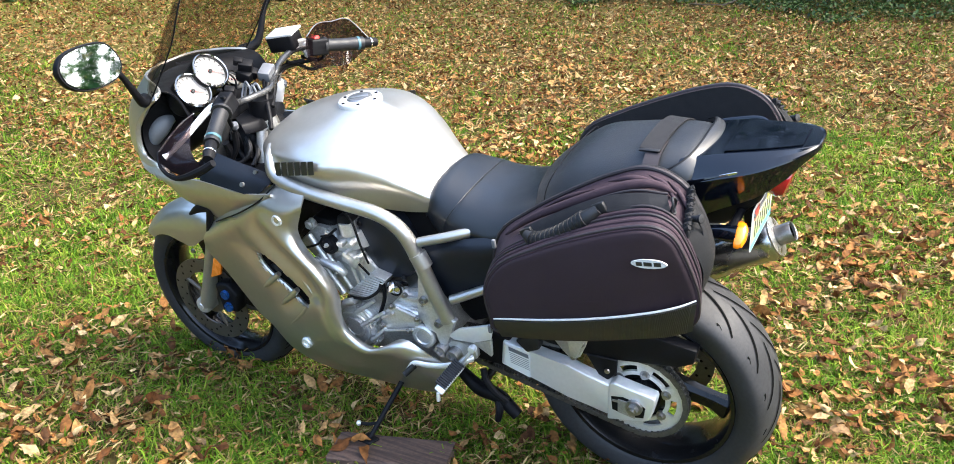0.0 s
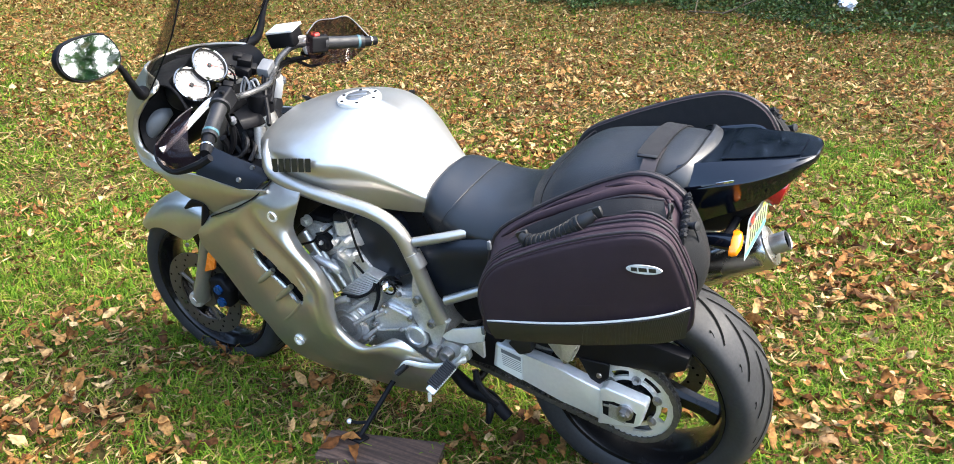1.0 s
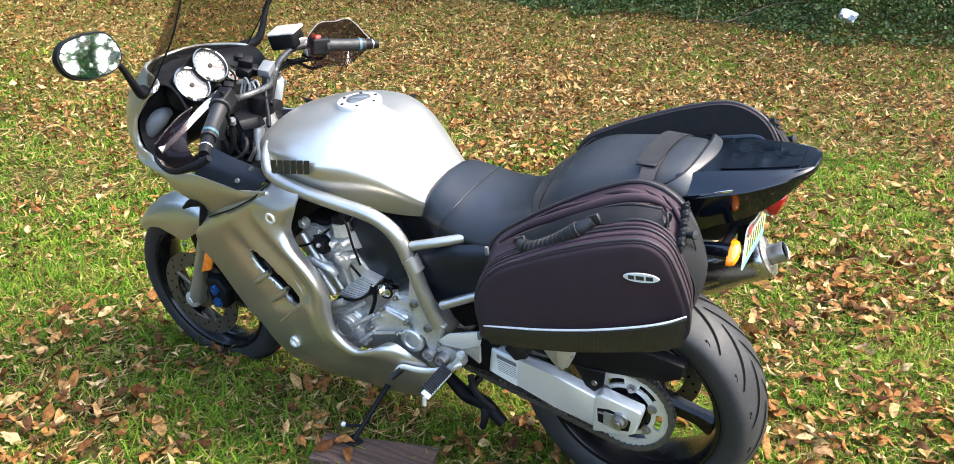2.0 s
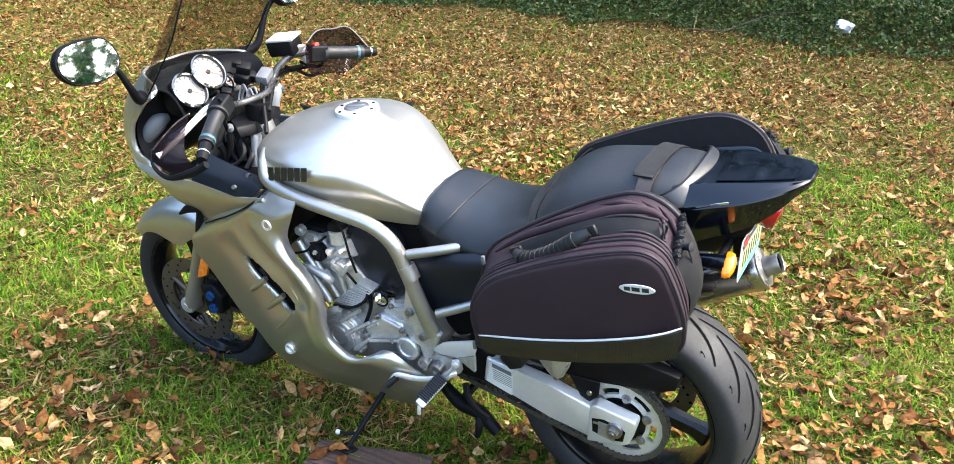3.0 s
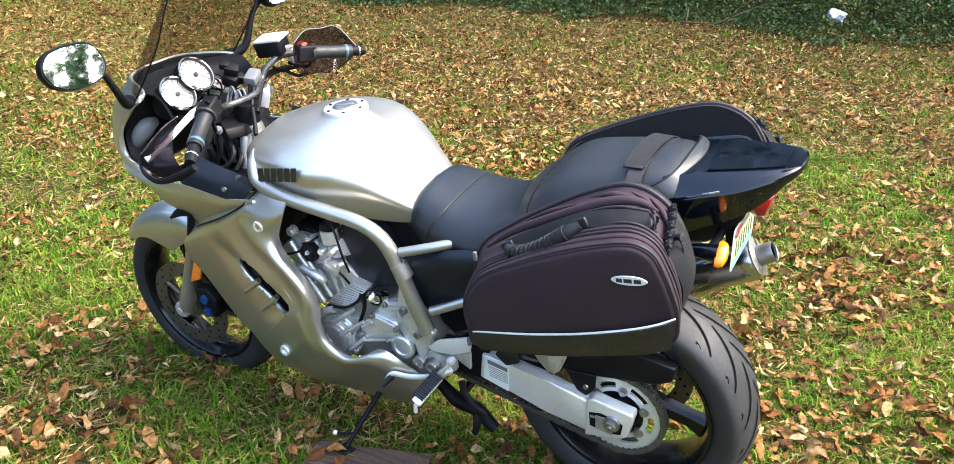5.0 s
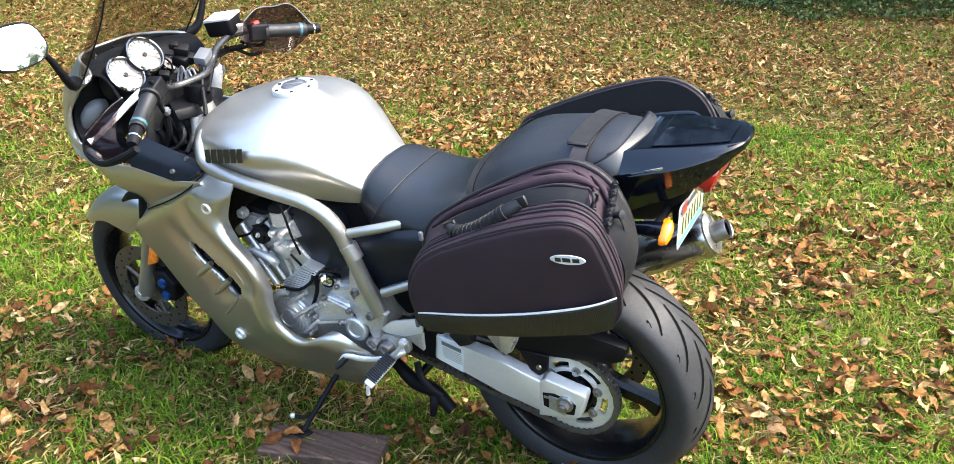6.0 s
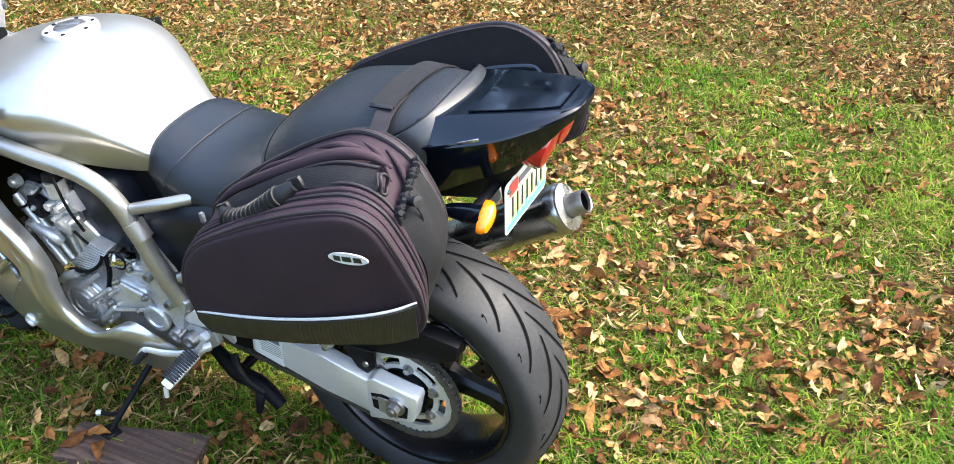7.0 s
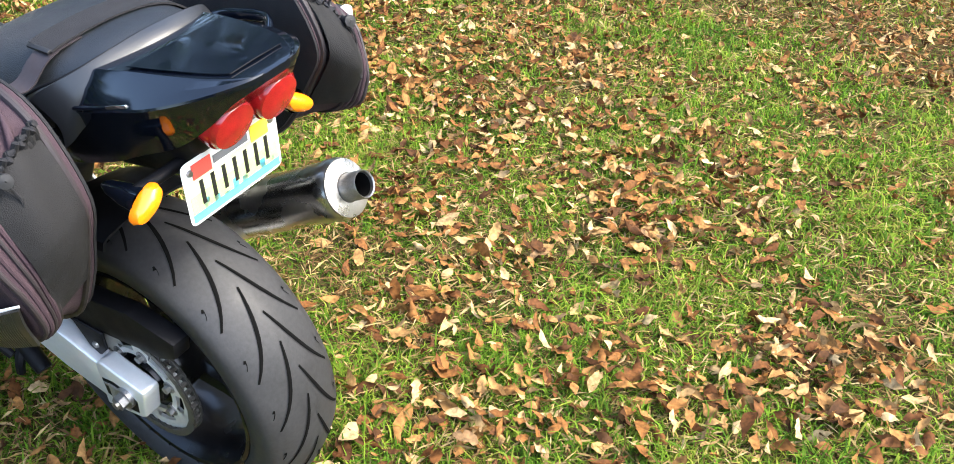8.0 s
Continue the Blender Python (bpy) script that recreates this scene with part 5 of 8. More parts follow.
def build_front():
    """Fork, mudguard, brakes."""
    rake = Vector((0.42, 0, 0.907)).normalized()
    for s in (-1, 1):
        a = Vector((-1.445, 0.104 * s, 0.315))
        bm = tube(B(), [tuple(a - rake * 0.03), tuple(a), tuple(a + rake * 0.10), tuple(a + rake * 0.30)], [0.019, 0.026, 0.0225, 0.022], 18, 4)
        leg = part("fork_leg", bm, FRAME, bike, "grey fork slider")
        part("fork_tube", rod(B(), a + rake * 0.28, a + rake * 0.78, 0.0215, 18), STEEL, bike, "steel fork tube")
        bm = lathe(B(), [(0.0001, 0.012), (0.010, 0.012), (0.012, 0.008), (0.024, 0.006), (0.028, 0.0), (0.028, -0.05)], Vector((-1.46, 0.118 * s, 0.300)), (0, s, 0), 24)
        part("axle_clamp", bm, ALU, leg)
        bm = B()
        o = Vector((-1.33, 0.085 * s, 0.355))
        prism(bm, [o + Vector(p) for p in ((-0.03, 0, -0.05), (0.035, 0, -0.045), (0.05, 0, 0.02), (0.02, 0, 0.06), (-0.035, 0, 0.05))], (0, 0.045 * s, 0), 0.010, 3)
        cal = part("brake_caliper", bm, BLACK, bike, "black front brake caliper with blue caps")
        bm = B()
        for dz in (-0.025, 0.02):
            lathe(bm, [(0.0001, 0.008), (0.015, 0.008), (0.017, 0.0)], o + Vector((0.005, 0.045 * s, dz)), (0, s, 0), 18)
        part("piston_cap", bm, BLUE, cal)
        part("brake_hose", tube(B(), [tuple(o + Vector((0.02, 0.02 * s, 0.05))), tuple(o + Vector((0.06, 0.02 * s, 0.18))), (-1.19, 0.09 * s, 0.70), (-1.14, 0.08 * s, 0.92)], 0.005, 8, 5), BLACK, bike)
        # orange side reflector
        if s < 0:
            bm = prism(B(), [(-1.304, -0.15, 0.522), (-1.265, -0.15, 0.533), (-1.296, -0.15, 0.464), (-1.343, -0.15, 0.446)], (0, 0.010, 0), 0.003, 2)
        else:
            bm = prism(B(), flip([(-1.304, -0.15, 0.522), (-1.265, -0.15, 0.533), (-1.296, -0.15, 0.464), (-1.343, -0.15, 0.446)]), (0, -0.010, 0), 0.003, 2)
        part("side_reflector", bm, ORANGE, bike, "orange side reflector")
    # mudguard: an arch that reaches down beside the fork
    rows = []
    for deg in (38, 52, 66, 80, 94, 108, 118, 127, 134):
        a = radians(deg)
        down = 0.045 + 0.085 * math.exp(-((deg - 96) / 22.0) ** 2)
        w = 0.070 + 0.006 * math.exp(-((deg - 100) / 25.0) ** 2)
        row = []
        for y, r in ((-w, 0.322 - down), (-w * 1.02, 0.322 - down * 0.45), (-w * 0.78, 0.312), (-w * 0.4, 0.325), (0, 0.329), (w * 0.4, 0.325), (w * 0.78, 0.312), (w * 1.02, 0.322 - down * 0.45), (w, 0.322 - down)):
            row.append(FRONT + Vector((math.cos(a) * r, y, math.sin(a) * r)))
        rows.append(row)
    part("front_mudguard", patch(B(), rows, 3, 3, 0.004), SILVER, bike, "silver painted front mudguard")
    for p in ((-1.464, -0.085, 0.484),):
        part("mudguard_bolt", lathe(B(), [(0.0001, 0.005), (0.007, 0.005), (0.008, 0.0)], p, (0, -1, 0), 14), STEEL, bike)
    # radiator behind the fork
    bm = box(B(), (0.03, 0.34, 0.26), Matrix.Translation((-1.085, 0, 0.62)) @ Euler((0, radians(14), 0)).to_matrix().to_4x4(), 0.008)
    part("radiator", bm, BLACK, bike, "black radiator core")
    part("coolant_hose", tube(B(), [(-0.996, -0.2, 0.592), (-0.976, -0.205, 0.52), (-0.948, -0.19, 0.471)], 0.017, 12, 5), GRIP, bike)


def build_cowls():
    """Silver half fairing and the scoop-shaped side cowls."""
    for s in (-1, 1):
        m = (lambda q: flip(q)) if s > 0 else (lambda q: q)
        upper = [
            [(-1.455, 0, 1.065), (-1.40, -0.10, 1.07), (-1.275, -0.172, 1.058), (-1.33, -0.198, 1.009), (-1.361, -0.212, 0.944), (-1.342, -0.222, 0.877), (-1.253, -0.232, 0.84), (-1.121, -0.242, 0.842), (-0.996, -0.25, 0.829), (-0.884, -0.254, 0.839)],
            [(-1.54, 0, 0.98), (-1.49, -0.11, 0.98), (-1.293, -0.19, 1.036), (-1.349, -0.212, 0.985), (-1.366, -0.226, 0.926), (-1.352, -0.234, 0.852), (-1.252, -0.24, 0.822), (-1.135, -0.246, 0.813), (-1.005, -0.252, 0.814), (-0.905, -0.256, 0.829)],
            [(-1.565, 0, 0.90), (-1.51, -0.12, 0.89), (-1.43, -0.185, 0.90), (-1.385, -0.205, 0.885), (-1.34, -0.217, 0.875), (-1.29, -0.222, 0.86), (-1.254, -0.23, 0.786), (-1.149, -0.236, 0.773), (-1.037, -0.244, 0.788), (-0.95, -0.25, 0.81)],
            [(-1.53, 0, 0.81), (-1.48, -0.10, 0.80), (-1.41, -0.150, 0.80), (-1.37, -0.165, 0.80), (-1.33, -0.175, 0.80), (-1.28, -0.185, 0.80), (-1.261, -0.2, 0.755), (-1.163, -0.215, 0.73), (-1.114, -0.225, 0.727), (-1.041, -0.235, 0.768)]]
        rows = [m(r) for r in upper]
        fair = part("half_fairing", patch(B(), rows, 4, 5, 0.004), SILVER, bike, "silver upper fairing half")
        rim = m(upper[0])
        part("fairing_rim", tube(B(), rim, 0.0045, 8, 5), SILVER, fair)
        # black inner panel between the rim and the dials
        inner = [
            m([(-1.42, -0.03, 1.06), (-1.276, -0.165, 1.049), (-1.333, -0.188, 0.999), (-1.362, -0.2, 0.939), (-1.342, -0.21, 0.879), (-1.261, -0.215, 0.843), (-1.141, -0.225, 0.845)]),
            m([(-1.36, -0.03, 1.02), (-1.296, -0.12, 1.007), (-1.334, -0.13, 0.951), (-1.346, -0.14, 0.899), (-1.309, -0.16, 0.851), (-1.245, -0.18, 0.843), (-1.156, -0.2, 0.844)]),
            m([(-1.28, -0.02, 0.98), (-1.288, -0.07, 0.947), (-1.32, -0.08, 0.902), (-1.328, -0.09, 0.859), (-1.284, -0.12, 0.835), (-1.229, -0.15, 0.84), (-1.161, -0.18, 0.852)])]
        part("inner_panel", patch(B(), inner, 4, 4, 0.003), BLACK, bike, "matt black inner fairing panel")
        trim = [
            m([(-1.115, -0.19, 0.907), (-1.019, -0.2, 0.889), (-0.961, -0.2, 0.874), (-0.91, -0.205, 0.862)]),
            m([(-1.132, -0.222, 0.881), (-1.021, -0.23, 0.868), (-0.947, -0.232, 0.864), (-0.893, -0.232, 0.863)]),
            m([(-1.14, -0.24, 0.846), (-1.027, -0.248, 0.836), (-0.946, -0.252, 0.829), (-0.897, -0.245, 0.859)])]
        tr = part("trim_panel", patch(B(), trim, 5, 4, 0.004), TRIM, bike, "dark blue-black plastic trim panel")
        for p in ((-0.958, -0.215, 0.877), (-0.984, -0.246, 0.854)):
            q = Vector(p)
            q.y *= -s
            part("trim_bolt", lathe(B(), [(0.0001, 0.004), (0.006, 0.004), (0.007, -0.002)], q, (0, 0.8 * s, 0.5), 12), STEEL, tr)
        # side cowl, from the leading edge across to the edge by the engine; the vent lies in its middle
        net = [
            [(-1.181, -0.212, 0.691), (-1.079, -0.232, 0.756), (-0.978, -0.240, 0.803), (-0.905, -0.230, 0.848), (-0.858, -0.222, 0.866), (-0.790, -0.222, 0.858)],
            [(-1.206, -0.222, 0.662), (-1.092, -0.246, 0.722), (-0.995, -0.258, 0.772), (-0.918, -0.264, 0.814), (-0.845, -0.270, 0.808), (-0.785, -0.256, 0.828)],
            [(-1.222, -0.222, 0.640), (-1.097, -0.250, 0.700), (-0.997, -0.262, 0.752), (-0.918, -0.266, 0.797), (-0.849, -0.274, 0.790), (-0.798, -0.256, 0.806)],
            [(-1.238, -0.205, 0.591), (-1.109, -0.240, 0.654), (-0.993, -0.262, 0.717), (-0.904, -0.282, 0.766), (-0.851, -0.27, 0.76), (-0.841, -0.242, 0.739)],
            [(-1.198, -0.2, 0.537), (-1.063, -0.238, 0.616), (-0.957, -0.264, 0.661), (-0.858, -0.284, 0.713), (-0.83, -0.272, 0.707), (-0.834, -0.24, 0.684)],
            [(-1.158, -0.195, 0.462), (-1.015, -0.236, 0.54), (-0.889, -0.266, 0.605), (-0.798, -0.286, 0.658), (-0.773, -0.273, 0.642), (-0.777, -0.242, 0.614)],
            [(-1.115, -0.192, 0.39), (-0.981, -0.234, 0.461), (-0.844, -0.262, 0.542), (-0.76, -0.285, 0.6), (-0.745, -0.272, 0.583), (-0.755, -0.244, 0.556)],
            [(-1.078, -0.195, 0.367), (-0.935, -0.246, 0.446), (-0.796, -0.284, 0.532), (-0.763, -0.282, 0.541), (-0.754, -0.268, 0.522), (-0.765, -0.244, 0.488)],
            [(-1.035, -0.18, 0.274), (-0.902, -0.243, 0.36), (-0.796, -0.272, 0.434), (-0.759, -0.27, 0.455), (-0.745, -0.262, 0.454), (-0.749, -0.242, 0.431)],
            [(-0.953, -0.14, 0.198), (-0.849, -0.205, 0.281), (-0.75, -0.24, 0.355), (-0.692, -0.27, 0.405), (-0.669, -0.262, 0.411), (-0.668, -0.236, 0.388)],
            [(-0.795, -0.13, 0.19), (-0.711, -0.19, 0.286), (-0.641, -0.232, 0.366), (-0.596, -0.262, 0.426), (-0.583, -0.254, 0.449), (-0.582, -0.234, 0.452)],
            [(-0.685, -0.13, 0.188), (-0.598, -0.198, 0.286), (-0.549, -0.226, 0.344), (-0.53, -0.232, 0.373), (-0.52, -0.23, 0.394), (-0.514, -0.225, 0.411)],
            [(-0.593, -0.125, 0.192), (-0.52, -0.188, 0.278), (-0.48, -0.215, 0.33), (-0.467, -0.22, 0.351), (-0.462, -0.219, 0.365), (-0.459, -0.215, 0.375)]]
        # the scoop falls away on both sides of the ridge beside the vent
        full = []
        for r, hollow, valley in zip(net, (0, 0, 0, 0.008, 0.020, 0.020, 0.012, 0, 0, 0, 0, 0, 0), (0, 0.002, 0.006, 0.018, 0.022, 0.022, 0.016, 0, 0, 0, 0, 0, 0)):
            p = [Vector(q) for q in r]
            full.append([tuple(q) for q in (p[0], p[1], p[1].lerp(p[2], 0.55) + Vector((0, hollow, 0)), p[2], p[2].lerp(p[3], 0.5) + Vector((0, valley, 0)), p[3], p[4], p[5])])
        rows = [m(r) for r in full]

        mouth = [(-1.014, 0.622), (-1.004, 0.650), (-0.972, 0.662), (-0.940, 0.650), (-0.898, 0.614), (-0.857, 0.573), (-0.832, 0.542), (-0.840, 0.520), (-0.870, 0.508), (-0.896, 0.512), (-0.937, 0.540), (-0.990, 0.582)]
        loop = spline([(x, 0, z) for x, z in mouth], 6, True)

        def vent(p):
            inside = False
            for a, b in zip(loop, loop[1:] + loop[:1]):
                if (a.z > p.z) != (b.z > p.z) and p.x < a.x + (p.z - a.z) / (b.z - a.z) * (b.x - a.x):
                    inside = not inside
            return inside

        cowl = part("side_cowl", patch(B(), rows, 12, 9, 0.005, vent, eased), SILVER, bike, "silver scooped side cowl with slotted vent", 50)
        lines = [eased(q, 14) for q in rows]
        skin = [p for c in zip(*lines) for p in eased(c, 14)]

        def onto(x, z):
            return min(skin, key=lambda p: (p.x - x) ** 2 + (p.z - z) ** 2).y
        rim_pts = [(p.x, onto(p.x, p.z) - 0.003 * s, p.z) for p in loop[::2]]
        part("vent_rim", tube(B(), rim_pts, 0.0062, 8, 2, True), SILVER, cowl)
        throat = [[(p.x, p.y - d * s, p.z) for p in (Vector(q) for q in rim_pts)] for d in (0.0, 0.03)]
        part("vent_throat", bridge_of(throat, False), BLACK, cowl, "dark duct behind the vent")
        # two cast fins that reach across the lower lip into the mouth
        for a, b in (((-1.022, 0.530), (-0.948, 0.588)), ((-0.968, 0.486), (-0.892, 0.550))):
            line = []
            for k in range(5):
                x, z = a[0] + (b[0] - a[0]) * k / 4, a[1] + (b[1] - a[1]) * k / 4
                line.append((x, onto(min(x, b[0] - 0.03), z - 0.01) + s * (0.002 + 0.010 * math.sin(math.pi * (0.15 + 0.6 * k / 4))), z))
            part("vent_fin", tube(B(), line, [0.003, 0.007, 0.0085, 0.0085, 0.0075], 12, 4), SILVER, cowl)
        # the lip above the vent, the rolled edge by the engine and the lower edge of the scoop
        for way, radii in ((((-1.187, 0.687), (-1.100, 0.731), (-1.022, 0.752), (-0.962, 0.722), (-0.918, 0.677), (-0.864, 0.618), (-0.818, 0.548)), (0.004, 0.008, 0.010, 0.010, 0.010, 0.010, 0.006)),
                           (((-0.930, 0.336), (-0.848, 0.320), (-0.760, 0.334), (-0.690, 0.374), (-0.640, 0.425)), (0.004, 0.008, 0.009, 0.008, 0.004))):
            part("cowl_ridge", tube(B(), [(x, onto(x, z) - 0.0055 * s, z) for x, z in way], radii, 12, 5), SILVER, cowl)
        part("cowl_joint", tube(B(), [(x, y * -s, z) for x, y, z in ((-0.880, -0.236, 0.862), (-0.923, -0.262, 0.823), (-1.003, -0.262, 0.779), (-1.081, -0.252, 0.744), (-1.132, -0.240, 0.720))], 0.0022, 6, 5), BLACK, cowl)
        part("scoop_crease", tube(B(), [(x, onto(x, z) + 0.001 * s, z) for x, z in ((-0.846, 0.520), (-0.880, 0.485), (-0.925, 0.445), (-0.965, 0.415))], [0.006, 0.007, 0.006, 0.003], 10, 5), SILVER, cowl)
        for p, r in (((-0.866, -0.275, 0.782), 0.016), ((-0.905, -0.252, 0.376), 0.017)):
            p = Vector(p)
            p.y *= -s
            bm = lathe(B(), [(0.0001, 0.001), (r * 0.5, 0.001), (r * 0.55, 0.005), (r * 0.85, 0.006), (r, 0.0), (r, -0.01)], p, (0, s, 0), 20)
            part("cowl_bolt", bm, SWING, cowl)
        # winker blade ahead of the cowl
        bm = B()
        tube(bm, m([(-1.246, -0.225, 0.72), (-1.205, -0.226, 0.743), (-1.161, -0.222, 0.749), (-1.166, -0.21, 0.723)]), [0.004, 0.012, 0.014, 0.010], 10, 5, flat=0.6)
        tube(bm, m([(-1.161, -0.222, 0.749), (-1.195, -0.215, 0.671), (-1.222, -0.2, 0.645)]), [0.010, 0.012, 0.009], 10, 4)
        part("front_signal", bm, BLACK, bike, "folded black front turn signal")
    # smoked windscreen
    edge = [(-1.300, 0.186, 1.040), (-1.240, 0.186, 1.105), (-1.158, 0.184, 1.200), (-1.104, 0.174, 1.295), (-1.070, 0.140, 1.375)]
    mid = [(-1.425, 0, 1.075), (-1.345, 0, 1.170), (-1.262, 0, 1.262), (-1.185, 0, 1.350), (-1.125, 0, 1.410)]
    rows = []
    for e, c in zip(edge, mid):
        rows.append([(c[0] + (e[0] - c[0]) * abs(k) ** 2, e[1] * k / 1.0, c[2] + (e[2] - c[2]) * abs(k) ** 2) for k in (-1, -0.75, -0.4, 0, 0.4, 0.75, 1)])
    ob = part("windscreen", patch(B(), rows, 4, 5, 0.003), SCREEN, bike, "smoke-tinted windscreen")
    for s in (-1, 1):
        part("screen_edge", tube(B(), [(x, y * s, z) for x, y, z in edge], 0.0022, 8, 5), BLACK, ob)
    # black shelf at the foot of the screen
    rows = [[(x - 0.10 * (1 - (abs(k)) ** 2), 0.17 * k, z) for k in (-1, -0.6, 0, 0.6, 1)] for x, z in ((-1.31, 1.052), (-1.25, 1.055), (-1.215, 1.035), (-1.19, 0.98))]
    part("dash_shelf", patch(B(), rows, 4, 4, 0.004), BLACK, bike, "matt black dashboard shelf")
    bm = box(B(), (0.16, 0.26, 0.16), Matrix.Translation((-1.42, 0, 0.90)), 0.04, 3)
    part("headlight_shell", bm, BLACK, bike)
    # Grey bulge put where a pale sheen curves across the inner panel.
    for s in (-1, 1):
        pts = [(-1.368, -0.175, 0.898), (-1.345, -0.165, 0.933), (-1.328, -0.145, 0.955), (-1.319, -0.12, 0.96)]
        part("headlight_sheen", tube(B(), flip(pts) if s > 0 else pts, [0.012, 0.024, 0.024, 0.012], 14, 5), GREYPL, bike, "bulge behind the headlight, its pale sheen set as grey")


build_front()
build_cowls()


def build_engine():
    def slab(name, pts, y, depth, material, label="", bevel=0.006):
        return part(name, prism(B(), [(p[0], y, p[2]) for p in pts], (0, depth, 0), bevel, 2), material, bike, label)

    case = slab("crankcase", [(-0.807, -0.19, 0.492), (-0.691, -0.19, 0.541), (-0.613, -0.19, 0.543), (-0.51, -0.19, 0.602), (-0.467, -0.19, 0.442), (-0.534, -0.19, 0.346), (-0.694, -0.19, 0.333), (-0.811, -0.19, 0.364)], -0.172, 0.344, DARKALU, "grimy cast aluminium crankcase", 0.012)
    barrel = slab("cylinder_block", [(-0.86, -0.19, 0.612), (-0.727, -0.19, 0.678), (-0.655, -0.19, 0.601), (-0.665, -0.19, 0.55), (-0.759, -0.19, 0.503), (-0.794, -0.19, 0.511)], -0.176, 0.352, ALU, "cast aluminium cylinder block", 0.010)
    slab("cylinder_head", [(-0.902, -0.19, 0.664), (-0.831, -0.19, 0.724), (-0.78, -0.19, 0.719), (-0.754, -0.19, 0.68), (-0.74, -0.19, 0.657), (-0.84, -0.19, 0.593)], -0.184, 0.368, DARKALU, "cast aluminium cylinder head", 0.010)
    slab("cam_cover", [(-0.913, -0.19, 0.677), (-0.842, -0.19, 0.744), (-0.777, -0.19, 0.734), (-0.771, -0.19, 0.724), (-0.897, -0.19, 0.662)], -0.172, 0.344, BLACK, "black cam cover", 0.012)
    a0, a1, b0, b1 = (Vector(p) for p in ((-0.76, -0.2, 0.536), (-0.669, -0.2, 0.611), (-0.685, -0.2, 0.535), (-0.626, -0.2, 0.598)))
    for i in range(11):
        u = i / 10
        p, q = a0.lerp(a1, u), b0.lerp(b1, u)
        n = Vector((-(q - p).z, 0, (q - p).x)).normalized() * 0.0016
        part("cooling_fin", prism(B(), [p - n, q - n, q + n, p + n], (0, 0.040, 0), 0.0007, 1), ALU, barrel)
    # ribs and studs down the side of the block
    for p, q, rr in (((-0.833, -0.198, 0.63), (-0.777, -0.196, 0.53), 0.010), ((-0.801, -0.196, 0.649), (-0.749, -0.194, 0.55), 0.006), ((-0.737, -0.19, 0.636), (-0.724, -0.19, 0.568), 0.006), ((-0.716, -0.19, 0.64), (-0.701, -0.19, 0.584), 0.005), ((-0.849, -0.196, 0.699), (-0.805, -0.198, 0.627), 0.008)):
        part("block_rib", tube(B(), [p, q], [rr, rr], 10, 3), ALU, barrel)
    for p, rr in (((-0.827, -0.206, 0.62), 0.009), ((-0.776, -0.204, 0.601), 0.008), ((-0.783, -0.21, 0.686), 0.006), ((-0.778, -0.2, 0.721), 0.006), ((-0.798, -0.205, 0.488), 0.008)):
        part("block_stud", lathe(B(), [(0.0001, 0.010), (rr * 0.5, 0.010), (rr * 0.6, 0.005), (rr, 0.005), (rr, -0.012)], p, (0, -1, 0), 12), ALU, barrel)
    # left-hand covers
    c = Vector((-0.763, -0.2, 0.425))
    bm = lathe(B(), [(0.074, 0.0), (0.073, 0.016), (0.064, 0.026), (0.050, 0.030), (0.046, 0.026), (0.042, 0.028), (0.0005, 0.030)], (c.x, -0.172, c.z), (0, -1, 0), 40)
    cover = part("generator_cover", bm, ALU, bike, "round cast generator cover")
    for rr, tr, dep in ((0.066, 0.0045, 0.024), (0.048, 0.004, 0.030)):
        part("cover_ring", tube(B(), [(c.x + rr * math.cos(k), -0.172 - dep, c.z + rr * math.sin(k)) for k in np.linspace(0, 2 * math.pi, 25)[:-1]], tr, 8, 2, True), ALU, cover)
    part("cover_boss", lathe(B(), [(0.034, 0.0), (0.032, 0.006), (0.022, 0.007), (0.020, 0.004), (0.0005, 0.004)], (c.x, -0.200, c.z), (0, -1, 0), 32), DARKALU, cover)
    for deg in (20, 70, 115, 165, 215, 330):
        q = Vector((c.x + 0.070 * math.cos(radians(deg)), -0.176, c.z + 0.070 * math.sin(radians(deg))))
        bm = B()
        rod(bm, q, q + Vector((0, -0.022, 0)), 0.009, 14)
        rod(bm, q + Vector((0, -0.022, 0)), q + Vector((0, -0.030, 0)), 0.0055, 6)
        part("cover_bolt", bm, ALU, cover)
    for p, q in (((-0.745, -0.205, 0.48), (-0.674, -0.205, 0.531)), ((-0.729, -0.21, 0.446), (-0.646, -0.21, 0.503)), ((-0.706, -0.21, 0.402), (-0.652, -0.21, 0.451))):
        part("cover_rib", tube(B(), [p, q], [0.007, 0.005], 10, 3), ALU, cover)
    sc = slab("sprocket_cover", [(-0.669, -0.21, 0.467), (-0.647, -0.21, 0.504), (-0.612, -0.21, 0.537), (-0.56, -0.21, 0.523), (-0.534, -0.21, 0.516), (-0.545, -0.21, 0.472), (-0.586, -0.21, 0.452), (-0.662, -0.21, 0.431)], -0.205, 0.06, ALU, "cast aluminium sprocket cover", 0.010)
